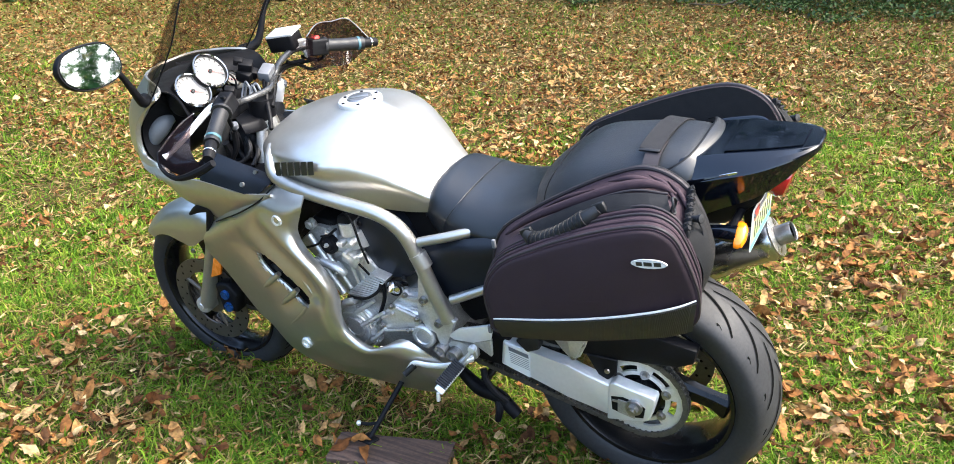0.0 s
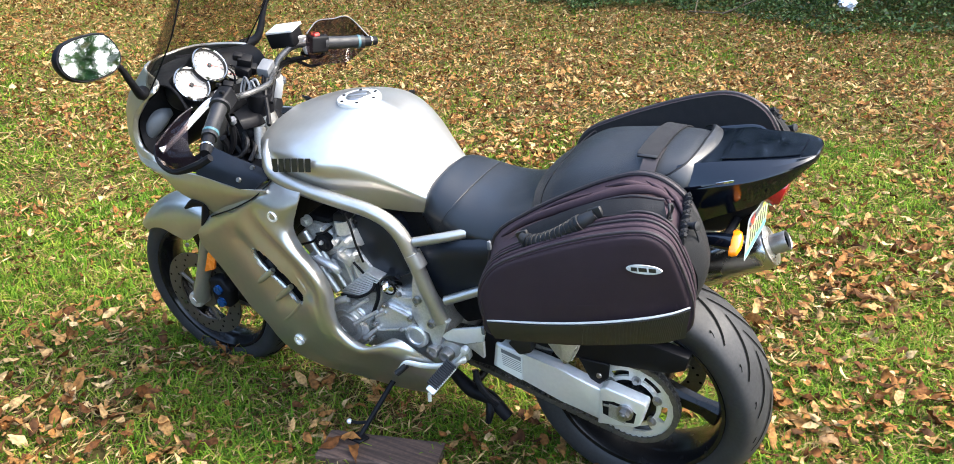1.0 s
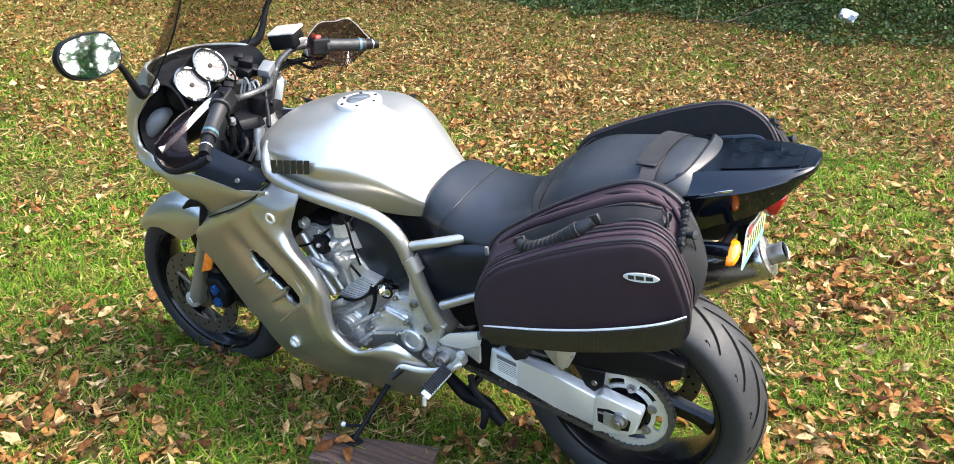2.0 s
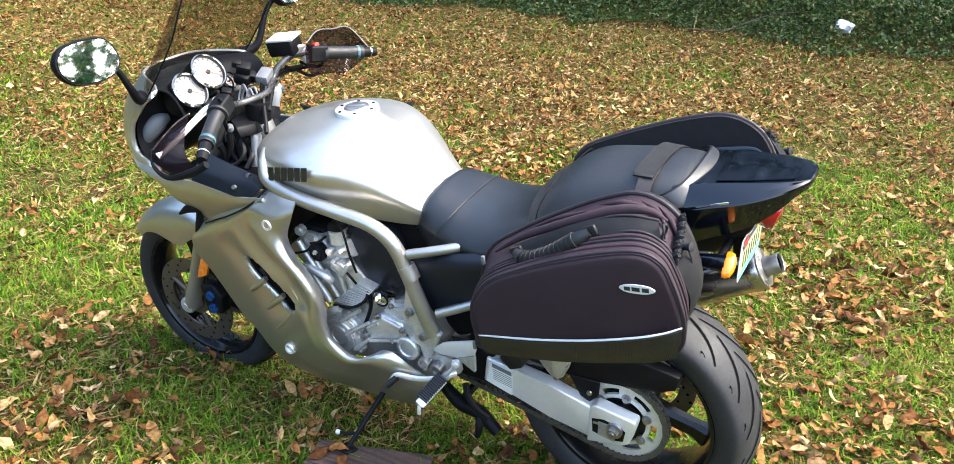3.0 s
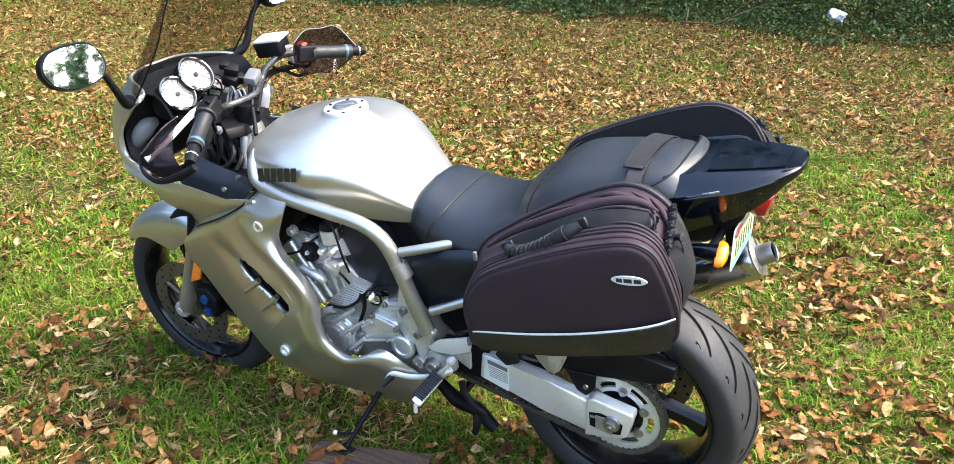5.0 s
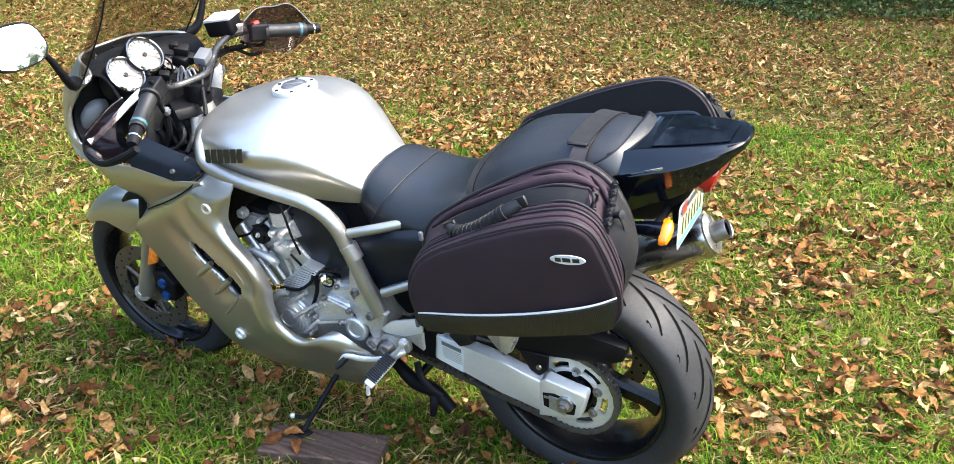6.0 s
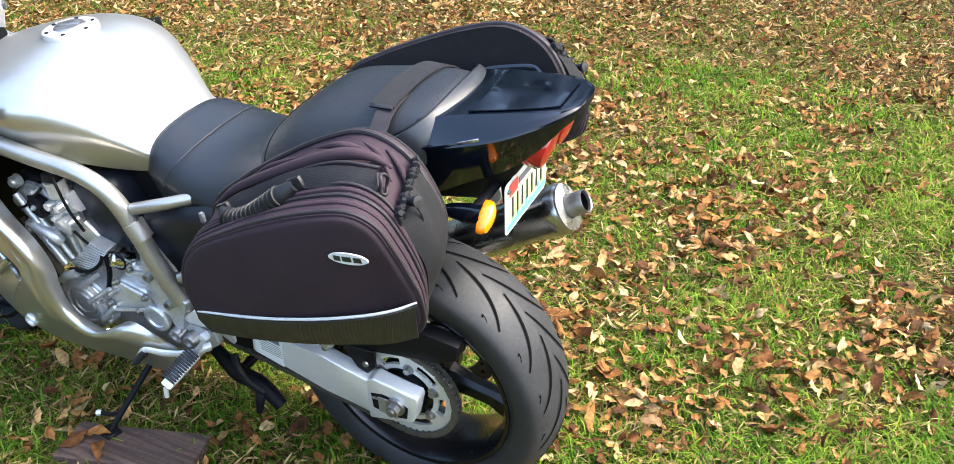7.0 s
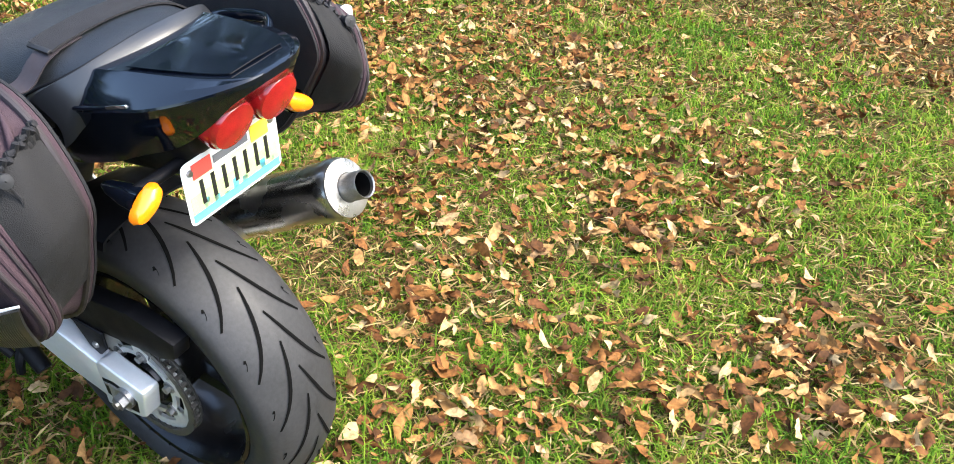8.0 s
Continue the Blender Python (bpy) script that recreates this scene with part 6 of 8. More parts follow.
    for p, q in (((-0.653, -0.21, 0.486), (-0.617, -0.21, 0.509)), ((-0.602, -0.21, 0.528), (-0.546, -0.21, 0.511)), ((-0.653, -0.21, 0.445), (-0.561, -0.21, 0.468)), ((-0.59, -0.194, 0.55), (-0.525, -0.194, 0.561)), ((-0.598, -0.194, 0.526), (-0.529, -0.194, 0.52))):
        part("cover_rib", tube(B(), [p, q], [0.0045, 0.0045], 8, 3), ALU, sc)
    for p in ((-0.658, -0.212, 0.463), (-0.616, -0.212, 0.53), (-0.542, -0.212, 0.506), (-0.576, -0.212, 0.462), (-0.578, -0.195, 0.561), (-0.524, -0.195, 0.544)):
        part("cover_bolt", lathe(B(), [(0.0001, 0.007), (0.0045, 0.007), (0.005, 0.002), (0.008, 0.002), (0.008, -0.004)], p, (0, -1, 0), 12), STEEL, sc)
    slab("gearbox_cover", [(-0.623, -0.18, 0.527), (-0.595, -0.18, 0.556), (-0.523, -0.18, 0.564), (-0.538, -0.18, 0.493), (-0.59, -0.18, 0.496)], -0.188, 0.06, ALU, "", 0.008)
    c = Vector((-0.537, -0.2, 0.448))
    bm = lathe(B(), [(0.034, 0.0), (0.034, 0.010), (0.030, 0.014), (0.022, 0.014), (0.020, 0.010), (0.0005, 0.011)], (c.x, -0.196, c.z), (0, -1, 0), 32)
    part("pivot_cap", bm, ALU, bike, "round swingarm pivot cap")
    slab("lower_case", [(-0.65, -0.18, 0.388), (-0.528, -0.18, 0.419), (-0.457, -0.18, 0.399), (-0.465, -0.18, 0.346), (-0.562, -0.18, 0.331)], -0.178, 0.30, DARKALU, "", 0.01)
    c = Vector((-0.608, -0.19, 0.577))
    bm = lathe(B(), [(0.018, -0.03), (0.018, 0.0), (0.016, 0.004), (0.016, 0.014), (0.012, 0.018), (0.0005, 0.019)], c, (-0.35, -0.75, 0.5), 20)
    part("filler_plug", bm, CHROME, bike, "shiny oil filler plug")
    part("clip_ring", tube(B(), [tuple(c + Vector((0.022 * math.cos(k), -0.004, 0.022 * math.sin(k)))) for k in np.linspace(0, 6.28, 12)[:-1]], 0.0022, 6, 3, True), BLACK, bike)
    # carburettors between head and air box
    for k in range(2):
        o = Vector((0, 0.09 * k, 0))
        bm = B()
        a, b = Vector((-0.798, -0.17, 0.661)) + o, Vector((-0.687, -0.17, 0.699)) + o
        tube(bm, [tuple(a), tuple(a.lerp(b, 0.5)), tuple(b)], [0.022, 0.026, 0.024], 14, 3)
        rod(bm, (-0.722, -0.185, 0.715) if k == 0 else tuple(a.lerp(b, 0.5)), Vector((-0.722, -0.185, 0.751)) + o, 0.022, 14)
        box(bm, (0.05, 0.045, 0.035), Matrix.Translation(Vector((-0.722, -0.185, 0.647)) + o) @ Euler((0, 0.5, 0)).to_matrix().to_4x4(), 0.006)
        carb = part("carburettor", bm, ALU, bike, "cast aluminium carburettor body")
        if k == 0:
            for p, r in (((-0.739, -0.205, 0.695), 0.011), ((-0.703, -0.21, 0.7), 0.010), ((-0.726, -0.21, 0.671), 0.007), ((-0.685, -0.21, 0.665), 0.008)):
                part("carburettor_screw", lathe(B(), [(0.0001, 0.008), (r * 0.8, 0.008), (r, 0.0), (r, -0.02)], p, (0, -1, 0), 14), ALU, carb)
            bm = prism(B(), [(-0.739, -0.2, 0.77), (-0.697, -0.2, 0.78), (-0.699, -0.2, 0.752), (-0.744, -0.2, 0.741)], (0, 0.04, 0), 0.006, 2)
            part("carburettor_top", bm, BLACK, carb)
            for pts in ([(-0.719, -0.19, 0.781), (-0.677, -0.215, 0.767), (-0.668, -0.215, 0.706), (-0.668, -0.2, 0.644)], [(-0.711, -0.2, 0.647), (-0.686, -0.2, 0.622), (-0.679, -0.19, 0.596)], [(-0.796, -0.2, 0.703), (-0.818, -0.205, 0.68), (-0.873, -0.2, 0.657)], [(-0.743, -0.205, 0.737), (-0.774, -0.205, 0.714), (-0.805, -0.2, 0.702)]):
                part("rubber_hose", tube(B(), pts, 0.0032, 8, 5), BLACK, bike, "thin black hose")
    for p, r in (((-0.838, -0.195, 0.73), 0.014), ((-0.786, -0.2, 0.68), 0.026), ((-0.835, -0.2, 0.621), 0.016), ((-0.779, -0.2, 0.611), 0.014)):
        part("engine_plug", lathe(B(), [(0.0001, 0.010), (r * 0.6, 0.010), (r * 0.7, 0.004), (r, 0.004), (r * 1.05, -0.012)], p, (0, -1, 0), 18), BLACK if r > 0.02 else ALU, bike)
    part("water_pipe", tube(B(), [(-0.819, -0.205, 0.629), (-0.767, -0.205, 0.613), (-0.758, -0.2, 0.597)], 0.012, 12, 4), ALU, bike, "bright water pipe")
    part("water_pipe", tube(B(), [(-0.791, -0.21, 0.493), (-0.766, -0.215, 0.513), (-0.735, -0.21, 0.524)], 0.010, 12, 4), ALU, bike)
    part("wiring_loom", tube(B(), [(-0.758, -0.205, 0.528), (-0.697, -0.21, 0.537), (-0.652, -0.205, 0.566), (-0.645, -0.19, 0.596)], 0.0042, 8, 5), BLACK, bike, "black wiring loom")
    part("wiring_loom", tube(B(), [(-0.645, -0.19, 0.596), (-0.644, -0.195, 0.543), (-0.672, -0.195, 0.483)], 0.0055, 8, 5), BLACK, bike)
    # air box cover and side cover
    outer = [(-0.71, -0.168, 0.751), (-0.69, -0.168, 0.761), (-0.609, -0.168, 0.757), (-0.588, -0.168, 0.729), (-0.549, -0.168, 0.624), (-0.556, -0.168, 0.608), (-0.585, -0.168, 0.591), (-0.667, -0.168, 0.58), (-0.706, -0.168, 0.655)]
    ab = slab("air_box_cover", outer, -0.168, 0.09, TRIM, "dark plastic air box cover with chamfered edge", 0.014)
    for p in ((-0.695, -0.17, 0.74), (-0.588, -0.17, 0.599)):
        part("cover_screw", lathe(B(), [(0.0001, 0.003), (0.006, 0.003), (0.0075, 0.0)], p, (0, -1, 0), 12), BLACK, ab)
    for s in (-1, 1):
        net = [[(-0.513, -0.16, 0.695), (-0.435, -0.165, 0.728), (-0.365, -0.165, 0.743), (-0.297, -0.16, 0.756)],
               [(-0.501, -0.178, 0.678), (-0.42, -0.182, 0.703), (-0.35, -0.182, 0.719), (-0.277, -0.178, 0.734)],
               [(-0.496, -0.17, 0.632), (-0.423, -0.172, 0.641), (-0.355, -0.172, 0.662), (-0.28, -0.168, 0.685)],
               [(-0.492, -0.155, 0.581), (-0.463, -0.15, 0.54), (-0.386, -0.15, 0.582), (-0.291, -0.145, 0.626)]]
        part("side_cover", patch(B(), [flip(r) if s > 0 else r for r in net], 4, 4, 0.004), TRIM, bike, "dark plastic side cover below the seat")
    # black mass behind: battery box, inner fender
    part("inner_fender", prism(B(), [(-0.62, -0.10, 0.79), (-0.30, -0.10, 0.76), (-0.24, -0.10, 0.60), (-0.30, -0.10, 0.50), (-0.45, -0.10, 0.44), (-0.60, -0.10, 0.60)], (0, 0.20, 0), 0.012, 2), BLACK, bike, "black inner mudguard")
    bm = tube(B(), [(-0.535, -0.085, 0.262), (-0.470, -0.095, 0.215), (-0.405, -0.100, 0.204), (-0.352, -0.105, 0.158)], [0.015, 0.021, 0.020, 0.017], 10, 5)
    tube(bm, [(-0.535, 0.085, 0.262), (-0.470, 0.095, 0.215), (-0.405, 0.100, 0.204), (-0.352, 0.105, 0.158)], [0.015, 0.021, 0.020, 0.017], 10, 5)
    rod(bm, (-0.470, -0.095, 0.213), (-0.470, 0.095, 0.213), 0.012, 10)
    tube(bm, [(-0.405, -0.100, 0.206), (-0.395, -0.125, 0.178), (-0.402, -0.130, 0.146)], [0.014, 0.011, 0.009], 8, 4)
    part("centre_stand", bm, BLACK, bike, "black centre stand folded under the frame")
    part("stand_tang", tube(B(), [(-0.414, -0.14, 0.328), (-0.404, -0.15, 0.298), (-0.378, -0.155, 0.268), (-0.348, -0.15, 0.242)], 0.009, 8, 4), BLACK, bike)


def build_controls():
    """Foot controls, side stand."""
    # heel plate and peg bracket
    bm = prism(B(), [(-0.464, -0.2, 0.464), (-0.428, -0.2, 0.492), (-0.332, -0.2, 0.523), (-0.33, -0.2, 0.509), (-0.339, -0.2, 0.478), (-0.391, -0.2, 0.457), (-0.446, -0.2, 0.454)], (0, 0.010, 0), 0.003, 2)
    part("heel_guard", bm, SWING, bike, "bright aluminium heel guard")
    bm = prism(B(), [(-0.477, -0.19, 0.447), (-0.436, -0.19, 0.438), (-0.395, -0.19, 0.437), (-0.393, -0.19, 0.4), (-0.453, -0.19, 0.36), (-0.509, -0.19, 0.361), (-0.524, -0.19, 0.408)], (0, 0.02, 0), 0.005, 2)
    hanger = part("peg_hanger", bm, ALU, bike, "cast aluminium foot-peg hanger")
    bm = prism(B(), [(-0.402, -0.186, 0.444), (-0.348, -0.186, 0.466), (-0.352, -0.186, 0.412)], (0, 0.012, 0), 0.003, 2)
    part("hanger_web", bm, ALU, bike)
    for p in ((-0.489, -0.205, 0.416), (-0.454, -0.205, 0.408)):
        bm = lathe(B(), [(0.0001, 0.003), (0.008, 0.003), (0.010, 0.009), (0.016, 0.009), (0.019, 0.0), (0.019, -0.02)], p, (0, -1, 0), 24)
        part("hanger_bolt", bm, STEEL, hanger)
    a, b = Vector((-0.414, -0.235, 0.411)), Vector((-0.44, -0.315, 0.378))
    d = (b - a).normalized()
    q = d.rotation_difference(Vector((1, 0, 0))).inverted().to_matrix().to_4x4()
    bm = box(B(), ((b - a).length, 0.026, 0.012), Matrix.Translation(a.lerp(b, 0.5)) @ q, 0.004)
    peg = part("foot_peg", bm, SWING, bike, "folding foot peg with ribbed rubber")
    for i in range(13):
        p = a.lerp(b, 0.06 + i * 0.066)
        bm = box(B(), (0.0048, 0.032, 0.016), Matrix.Translation(p + Vector((0, -0.001, 0.009))) @ q, 0.002)
        part("rubber_rib", bm, GRIP, peg)
    part("peg_tip", rod(B(), b + Vector((0, 0, -0.002)), b + Vector((0.0, -0.004, -0.024)), 0.005, 10), SWING, peg)
    part("peg_pivot", tube(B(), [(-0.432, -0.23, 0.391), (-0.406, -0.225, 0.418), (-0.394, -0.21, 0.418)], 0.011, 12, 4), ALU, peg)
    part("shift_rod", tube(B(), [(-0.372, -0.235, 0.468), (-0.399, -0.235, 0.431), (-0.438, -0.22, 0.39)], [0.005, 0.0045, 0.006], 10, 4), SWING, bike, "bright gear linkage rod")
    part("rod_end", lathe(B(), [(0.0005, 0.010), (0.009, 0.008), (0.011, 0.0), (0.009, -0.008), (0.0005, -0.010)], (-0.372, -0.235, 0.469), (0, -1, 0), 16), SWING, bike)
    part("shift_lever", tube(B(), [(-0.427, -0.225, 0.401), (-0.471, -0.235, 0.392), (-0.51, -0.245, 0.392), (-0.544, -0.255, 0.398), (-0.562, -0.262, 0.378)], [0.009, 0.008, 0.008, 0.007, 0.006], 10, 4, flat=0.7), SWING, bike, "bright curved gear lever")
    part("lever_rubber", rod(B(), (-0.543, -0.258, 0.392), (-0.566, -0.275, 0.371), 0.0085, 12), GRIP, bike)
    # side stand down on the plank
    down = BIKE.inverted()
    top, foot = Vector((-0.66, -0.125, 0.27)), down @ Vector((-0.725, -0.305, 0.042))
    part("side_stand", tube(B(), [tuple(top), tuple(top.lerp(foot, 0.6)), tuple(foot)], [0.0085, 0.0075, 0.007], 10, 4), BLACK, bike, "black steel side stand, folded down")
    sole = [down @ (Vector((-0.725, -0.305, 0.036)) + Vector(q)) for q in ((-0.034, -0.020, 0), (0.018, -0.026, 0), (0.028, 0.010, 0), (-0.018, 0.022, 0))]
    part("stand_foot", prism(B(), sole, down.to_3x3() @ Vector((0, 0, 0.009)), 0.003, 1), BLACK, bike)
    knee = top.lerp(foot, 0.80)
    tip = knee + Vector((-0.050, -0.022, 0.004))
    part("stand_tang", tube(B(), [tuple(knee), tuple(knee.lerp(tip, 0.5) + Vector((0, 0, -0.004))), tuple(tip)], 0.0048, 8, 4), BLACK, bike)
    part("tang_tip", lathe(B(), [(0.0005, -0.008), (0.006, -0.005), (0.008, 0), (0.006, 0.005), (0.0005, 0.008)], tuple(tip), (1, 0, 0), 14), SWING, bike)
    # passenger peg hanger below the bag
    part("rear_hanger", prism(B(), [(-0.205, -0.15, 0.499), (-0.105, -0.15, 0.517), (-0.107, -0.15, 0.495), (-0.138, -0.15, 0.433), (-0.156, -0.15, 0.44), (-0.149, -0.15, 0.482)], (0, 0.012, 0), 0.003, 2), ALU, bike, "cast passenger-peg hanger")


def build_cockpit():
    n = Vector((0.80, 0.04, 0.60)).normalized()
    for p, r, name in (((-1.235, -0.02, 1.062), 0.050, "tachometer"), ((-1.227, -0.105, 1.037), 0.050, "speedometer"), ((-1.236, 0.05, 1.012), 0.024, "fuel_gauge")):
        c = Vector(p)
        bm = lathe(B(), [(r * 0.7, -0.075), (r * 1.02, -0.05), (r * 1.06, 0.004), (r * 1.05, 0.010), (r * 0.96, 0.010), (r * 0.92, -0.002)], c, n, 40)
        g = part(name, bm, BLACK, bike, "round instrument with white dial")
        part("bezel", lathe(B(), [(r * 1.06, 0.003), (r * 1.07, 0.009), (r * 1.0, 0.012), (r * 0.95, 0.010)], c, n, 40), CHROME, g)
        part("dial", lathe(B(), [(0.0005, 0.0), (r * 0.95, 0.0)], c, n, 36), DIAL, g, fix=True)
        bm = B()
        up = (Vector((0, 0, 1)) - n * n.z).normalized()
        side = n.cross(up)
        for k in range(13):
            a = radians(-130 + k * 21.7)
            d = up * math.cos(a) + side * math.sin(a)
            t = n.cross(d)
            for i, w in ((0.72, 0.0014),):
                q = c + n * 0.0012
                prism(bm, [q + d * r * 0.74 - t * w, q + d * r * 0.88 - t * w, q + d * r * 0.88 + t * w, q + d * r * 0.74 + t * w], n * 0.0004)
        part("dial_mark", bm, INK, g)
        a = radians(-125)
        d = up * math.cos(a) + side * math.sin(a)
        t = n.cross(d)
        bm = prism(B(), [c + n * 0.003 - d * 0.008 - t * 0.0014, c + n * 0.003 + d * r * 0.8 - t * 0.0006, c + n * 0.003 + d * r * 0.8 + t * 0.0006, c + n * 0.003 - d * 0.008 + t * 0.0014], n * 0.0008)
        part("needle", bm, REDBTN, g)
        part("hub", lathe(B(), [(0.0005, 0.006), (r * 0.12, 0.006), (r * 0.13, 0.001)], c, n, 14), BLACK, g)
        part("dial_glass", lathe(B(), [(0.0005, 0.010), (r * 0.96, 0.008)], c, n, 36), GLASS, g)
    # instrument tray
    rows = [[(-1.254, -0.13, 1.002), (-1.222, -0.08, 1.001), (-1.207, 0, 0.997), (-1.191, 0.08, 0.985)], [(-1.202, -0.12, 0.983), (-1.207, -0.06, 0.971), (-1.195, 0.02, 0.953), (-1.172, 0.09, 0.963)], [(-1.192, -0.11, 0.944), (-1.186, -0.05, 0.928), (-1.186, 0.03, 0.903), (-1.152, 0.09, 0.918)]]
    part("instrument_tray", patch(B(), rows, 4, 4, 0.02), BLACK, bike, "black instrument tray")
    # upper clamp and steering parts
    bm = prism(B(), [(-1.078, -0.11, 0.953), (-1.068, -0.05, 0.944), (-1.103, 0.06, 0.921), (-1.133, 0.12, 0.935), (-1.178, 0.12, 0.951), (-1.164, 0.02, 0.94), (-1.124, -0.08, 0.96)], (0.01, 0, -0.03), 0.006, 2)
    part("triple_clamp", bm, BLACK, bike, "black upper fork clamp")
    for s, p in ((-1, (-1.09, -0.02, 0.912)), (1, (-1.124, 0.11, 0.981))):
        part("fork_cap", lathe(B(), [(0.0005, 0.014), (0.016, 0.014), (0.022, 0.006), (0.022, -0.06)], p, (0.42, 0, 0.907), 20), SWING, bike, "bright fork cap bolt")
    # handlebar with grips and bar ends
    L = [(-1.075, -0.03, 1.005), (-1.08, -0.1, 1.013), (-1.015, -0.19, 1.059), (-0.986, -0.24, 1.057), (-0.953, -0.31, 1.034), (-0.915, -0.382, 1.005)]
    R = [(-1.075, 0.03, 1.005), (-1.104, 0.09, 1.018), (-1.104, 0.115, 1.041), (-1.089, 0.165, 1.063), (-1.068, 0.215, 1.057), (-1.023, 0.3, 1.037), (-0.986, 0.378, 1.016)]
    bar = part("handlebar", tube(B(), [*L[::-1], *R], 0.0095, 12, 5), BARSTEEL, bike, "steel tubular handlebar")
    gl = [(-0.98, -0.248, 1.055), (-0.959, -0.3, 1.034), (-0.936, -0.345, 1.018)]
    gr = [(-1.052, 0.262, 1.045), (-1.022, 0.312, 1.032), (-0.991, 0.362, 1.02)]
    for g, end in ((gl, [(-0.936, -0.345, 1.018), (-0.909, -0.392, 1.001)]), (gr, [(-0.991, 0.362, 1.02), (-0.971, 0.4, 1.011)])):
        part("grip", tube(B(), g, [0.0195, 0.0185, 0.0195], 16, 6), GRIP, bike, "ribbed black rubber grip")
        p, q = Vector(g[0]), Vector(g[-1])
        ax = (q - p).normalized()
        part("grip_flange", lathe(B(), [(0.016, -0.005), (0.026, -0.004), (0.026, 0.003), (0.017, 0.006)], p, ax, 20), GRIP, bike)
        part("grip_band", lathe(B(), [(0.0202, -0.004), (0.0206, 0), (0.0202, 0.004)], p.lerp(q, 0.86), ax, 20), FADED, bike, "faded teal print on the grip")
        e0, e1 = Vector(end[0]), Vector(end[1])
        part("bar_end", tube(B(), [tuple(e0), tuple(e0.lerp(e1, 0.6)), tuple(e1)], [0.0145, 0.0150, 0.0125], 14, 3), BLACK, bike, "black bar-end weight")
        part("bar_end_ring", lathe(B(), [(0.0155, -0.002), (0.0160, 0.0), (0.0155, 0.002)], e0.lerp(e1, 0.55), (e1 - e0), 16), CHROME, bike)
    # switch blocks
    def block(name, p, q, w, material, label=""):
        p, q = Vector(p), Vector(q)
        m = Matrix.Translation(p.lerp(q, 0.5)) @ (q - p).to_track_quat("X", "Z").to_matrix().to_4x4()
        return part(name, box(B(), ((q - p).length, w, w * 1.15), m, 0.007, 3), material, bike, label)
    lb = block("left_switch", (-0.994, -0.195, 1.071), (-0.984, -0.248, 1.053), 0.040, BLACK, "black switch block on the bar")
    for p in ((-1.004, -0.22, 1.08), (-0.983, -0.235, 1.068)):
        part("switch_button", box(B(), (0.014, 0.010, 0.008), Matrix.Translation(Vector(p) + Vector((0.008, 0.0, 0.020))), 0.003), BLACK, lb)
    rb = block("right_switch", (-1.071, 0.212, 1.056), (-1.049, 0.266, 1.044), 0.042, BLACK, "black switch block with red kill switch")
    part("kill_switch", box(B(), (0.020, 0.022, 0.012), Matrix.Translation(Vector((-1.058, 0.235, 1.076))), 0.004), REDBTN, rb, "red kill switch")
    part("start_button", box(B(), (0.018, 0.016, 0.010), Matrix.Translation(Vector((-1.051, 0.24, 1.046))), 0.004), SWING, rb)
    # master cylinder with reservoir, lever
    res = box(B(), (0.085, 0.060, 0.048), Matrix.Translation(Vector((-1.117, 0.175, 1.088))) @ Euler((0.12, -0.1, 0.15)).to_matrix().to_4x4(), 0.008, 3)
    rs = part("brake_reservoir", res, BLACK, bike, "black brake fluid reservoir")
    part("reservoir_lid", box(B(), (0.088, 0.062, 0.008), Matrix.Translation(Vector((-1.116, 0.175, 1.112))) @ Euler((0.12, -0.1, 0.15)).to_matrix().to_4x4(), 0.003), SWING, rs, "worn bright reservoir lid")
    block("master_cylinder", (-1.093, 0.17, 1.079), (-1.08, 0.215, 1.064), 0.030, DARKALU)
    block("mirror_clamp", (-1.078, 0.2, 1.077), (-1.072, 0.21, 1.03), 0.020, ALU)
    part("brake_lever", tube(B(), [(-1.091, 0.2, 1.033), (-1.084, 0.25, 1.004), (-1.071, 0.27, 1.008), (-1.076, 0.27, 1.023)], 0.005, 8, 5), BLACK, bike)
    part("clutch_lever", tube(B(), [(-1.016, -0.215, 1.061), (-1.042, -0.225, 1.05), (-1.047, -0.27, 1.033), (-1.044, -0.33, 1.014), (-1.052, -0.375, 0.995), (-1.057, -0.392, 0.991)], [0.008, 0.009, 0.0085, 0.007, 0.006, 0.009], 10, 5, flat=0.6), SWING, bike, "bright clutch lever")
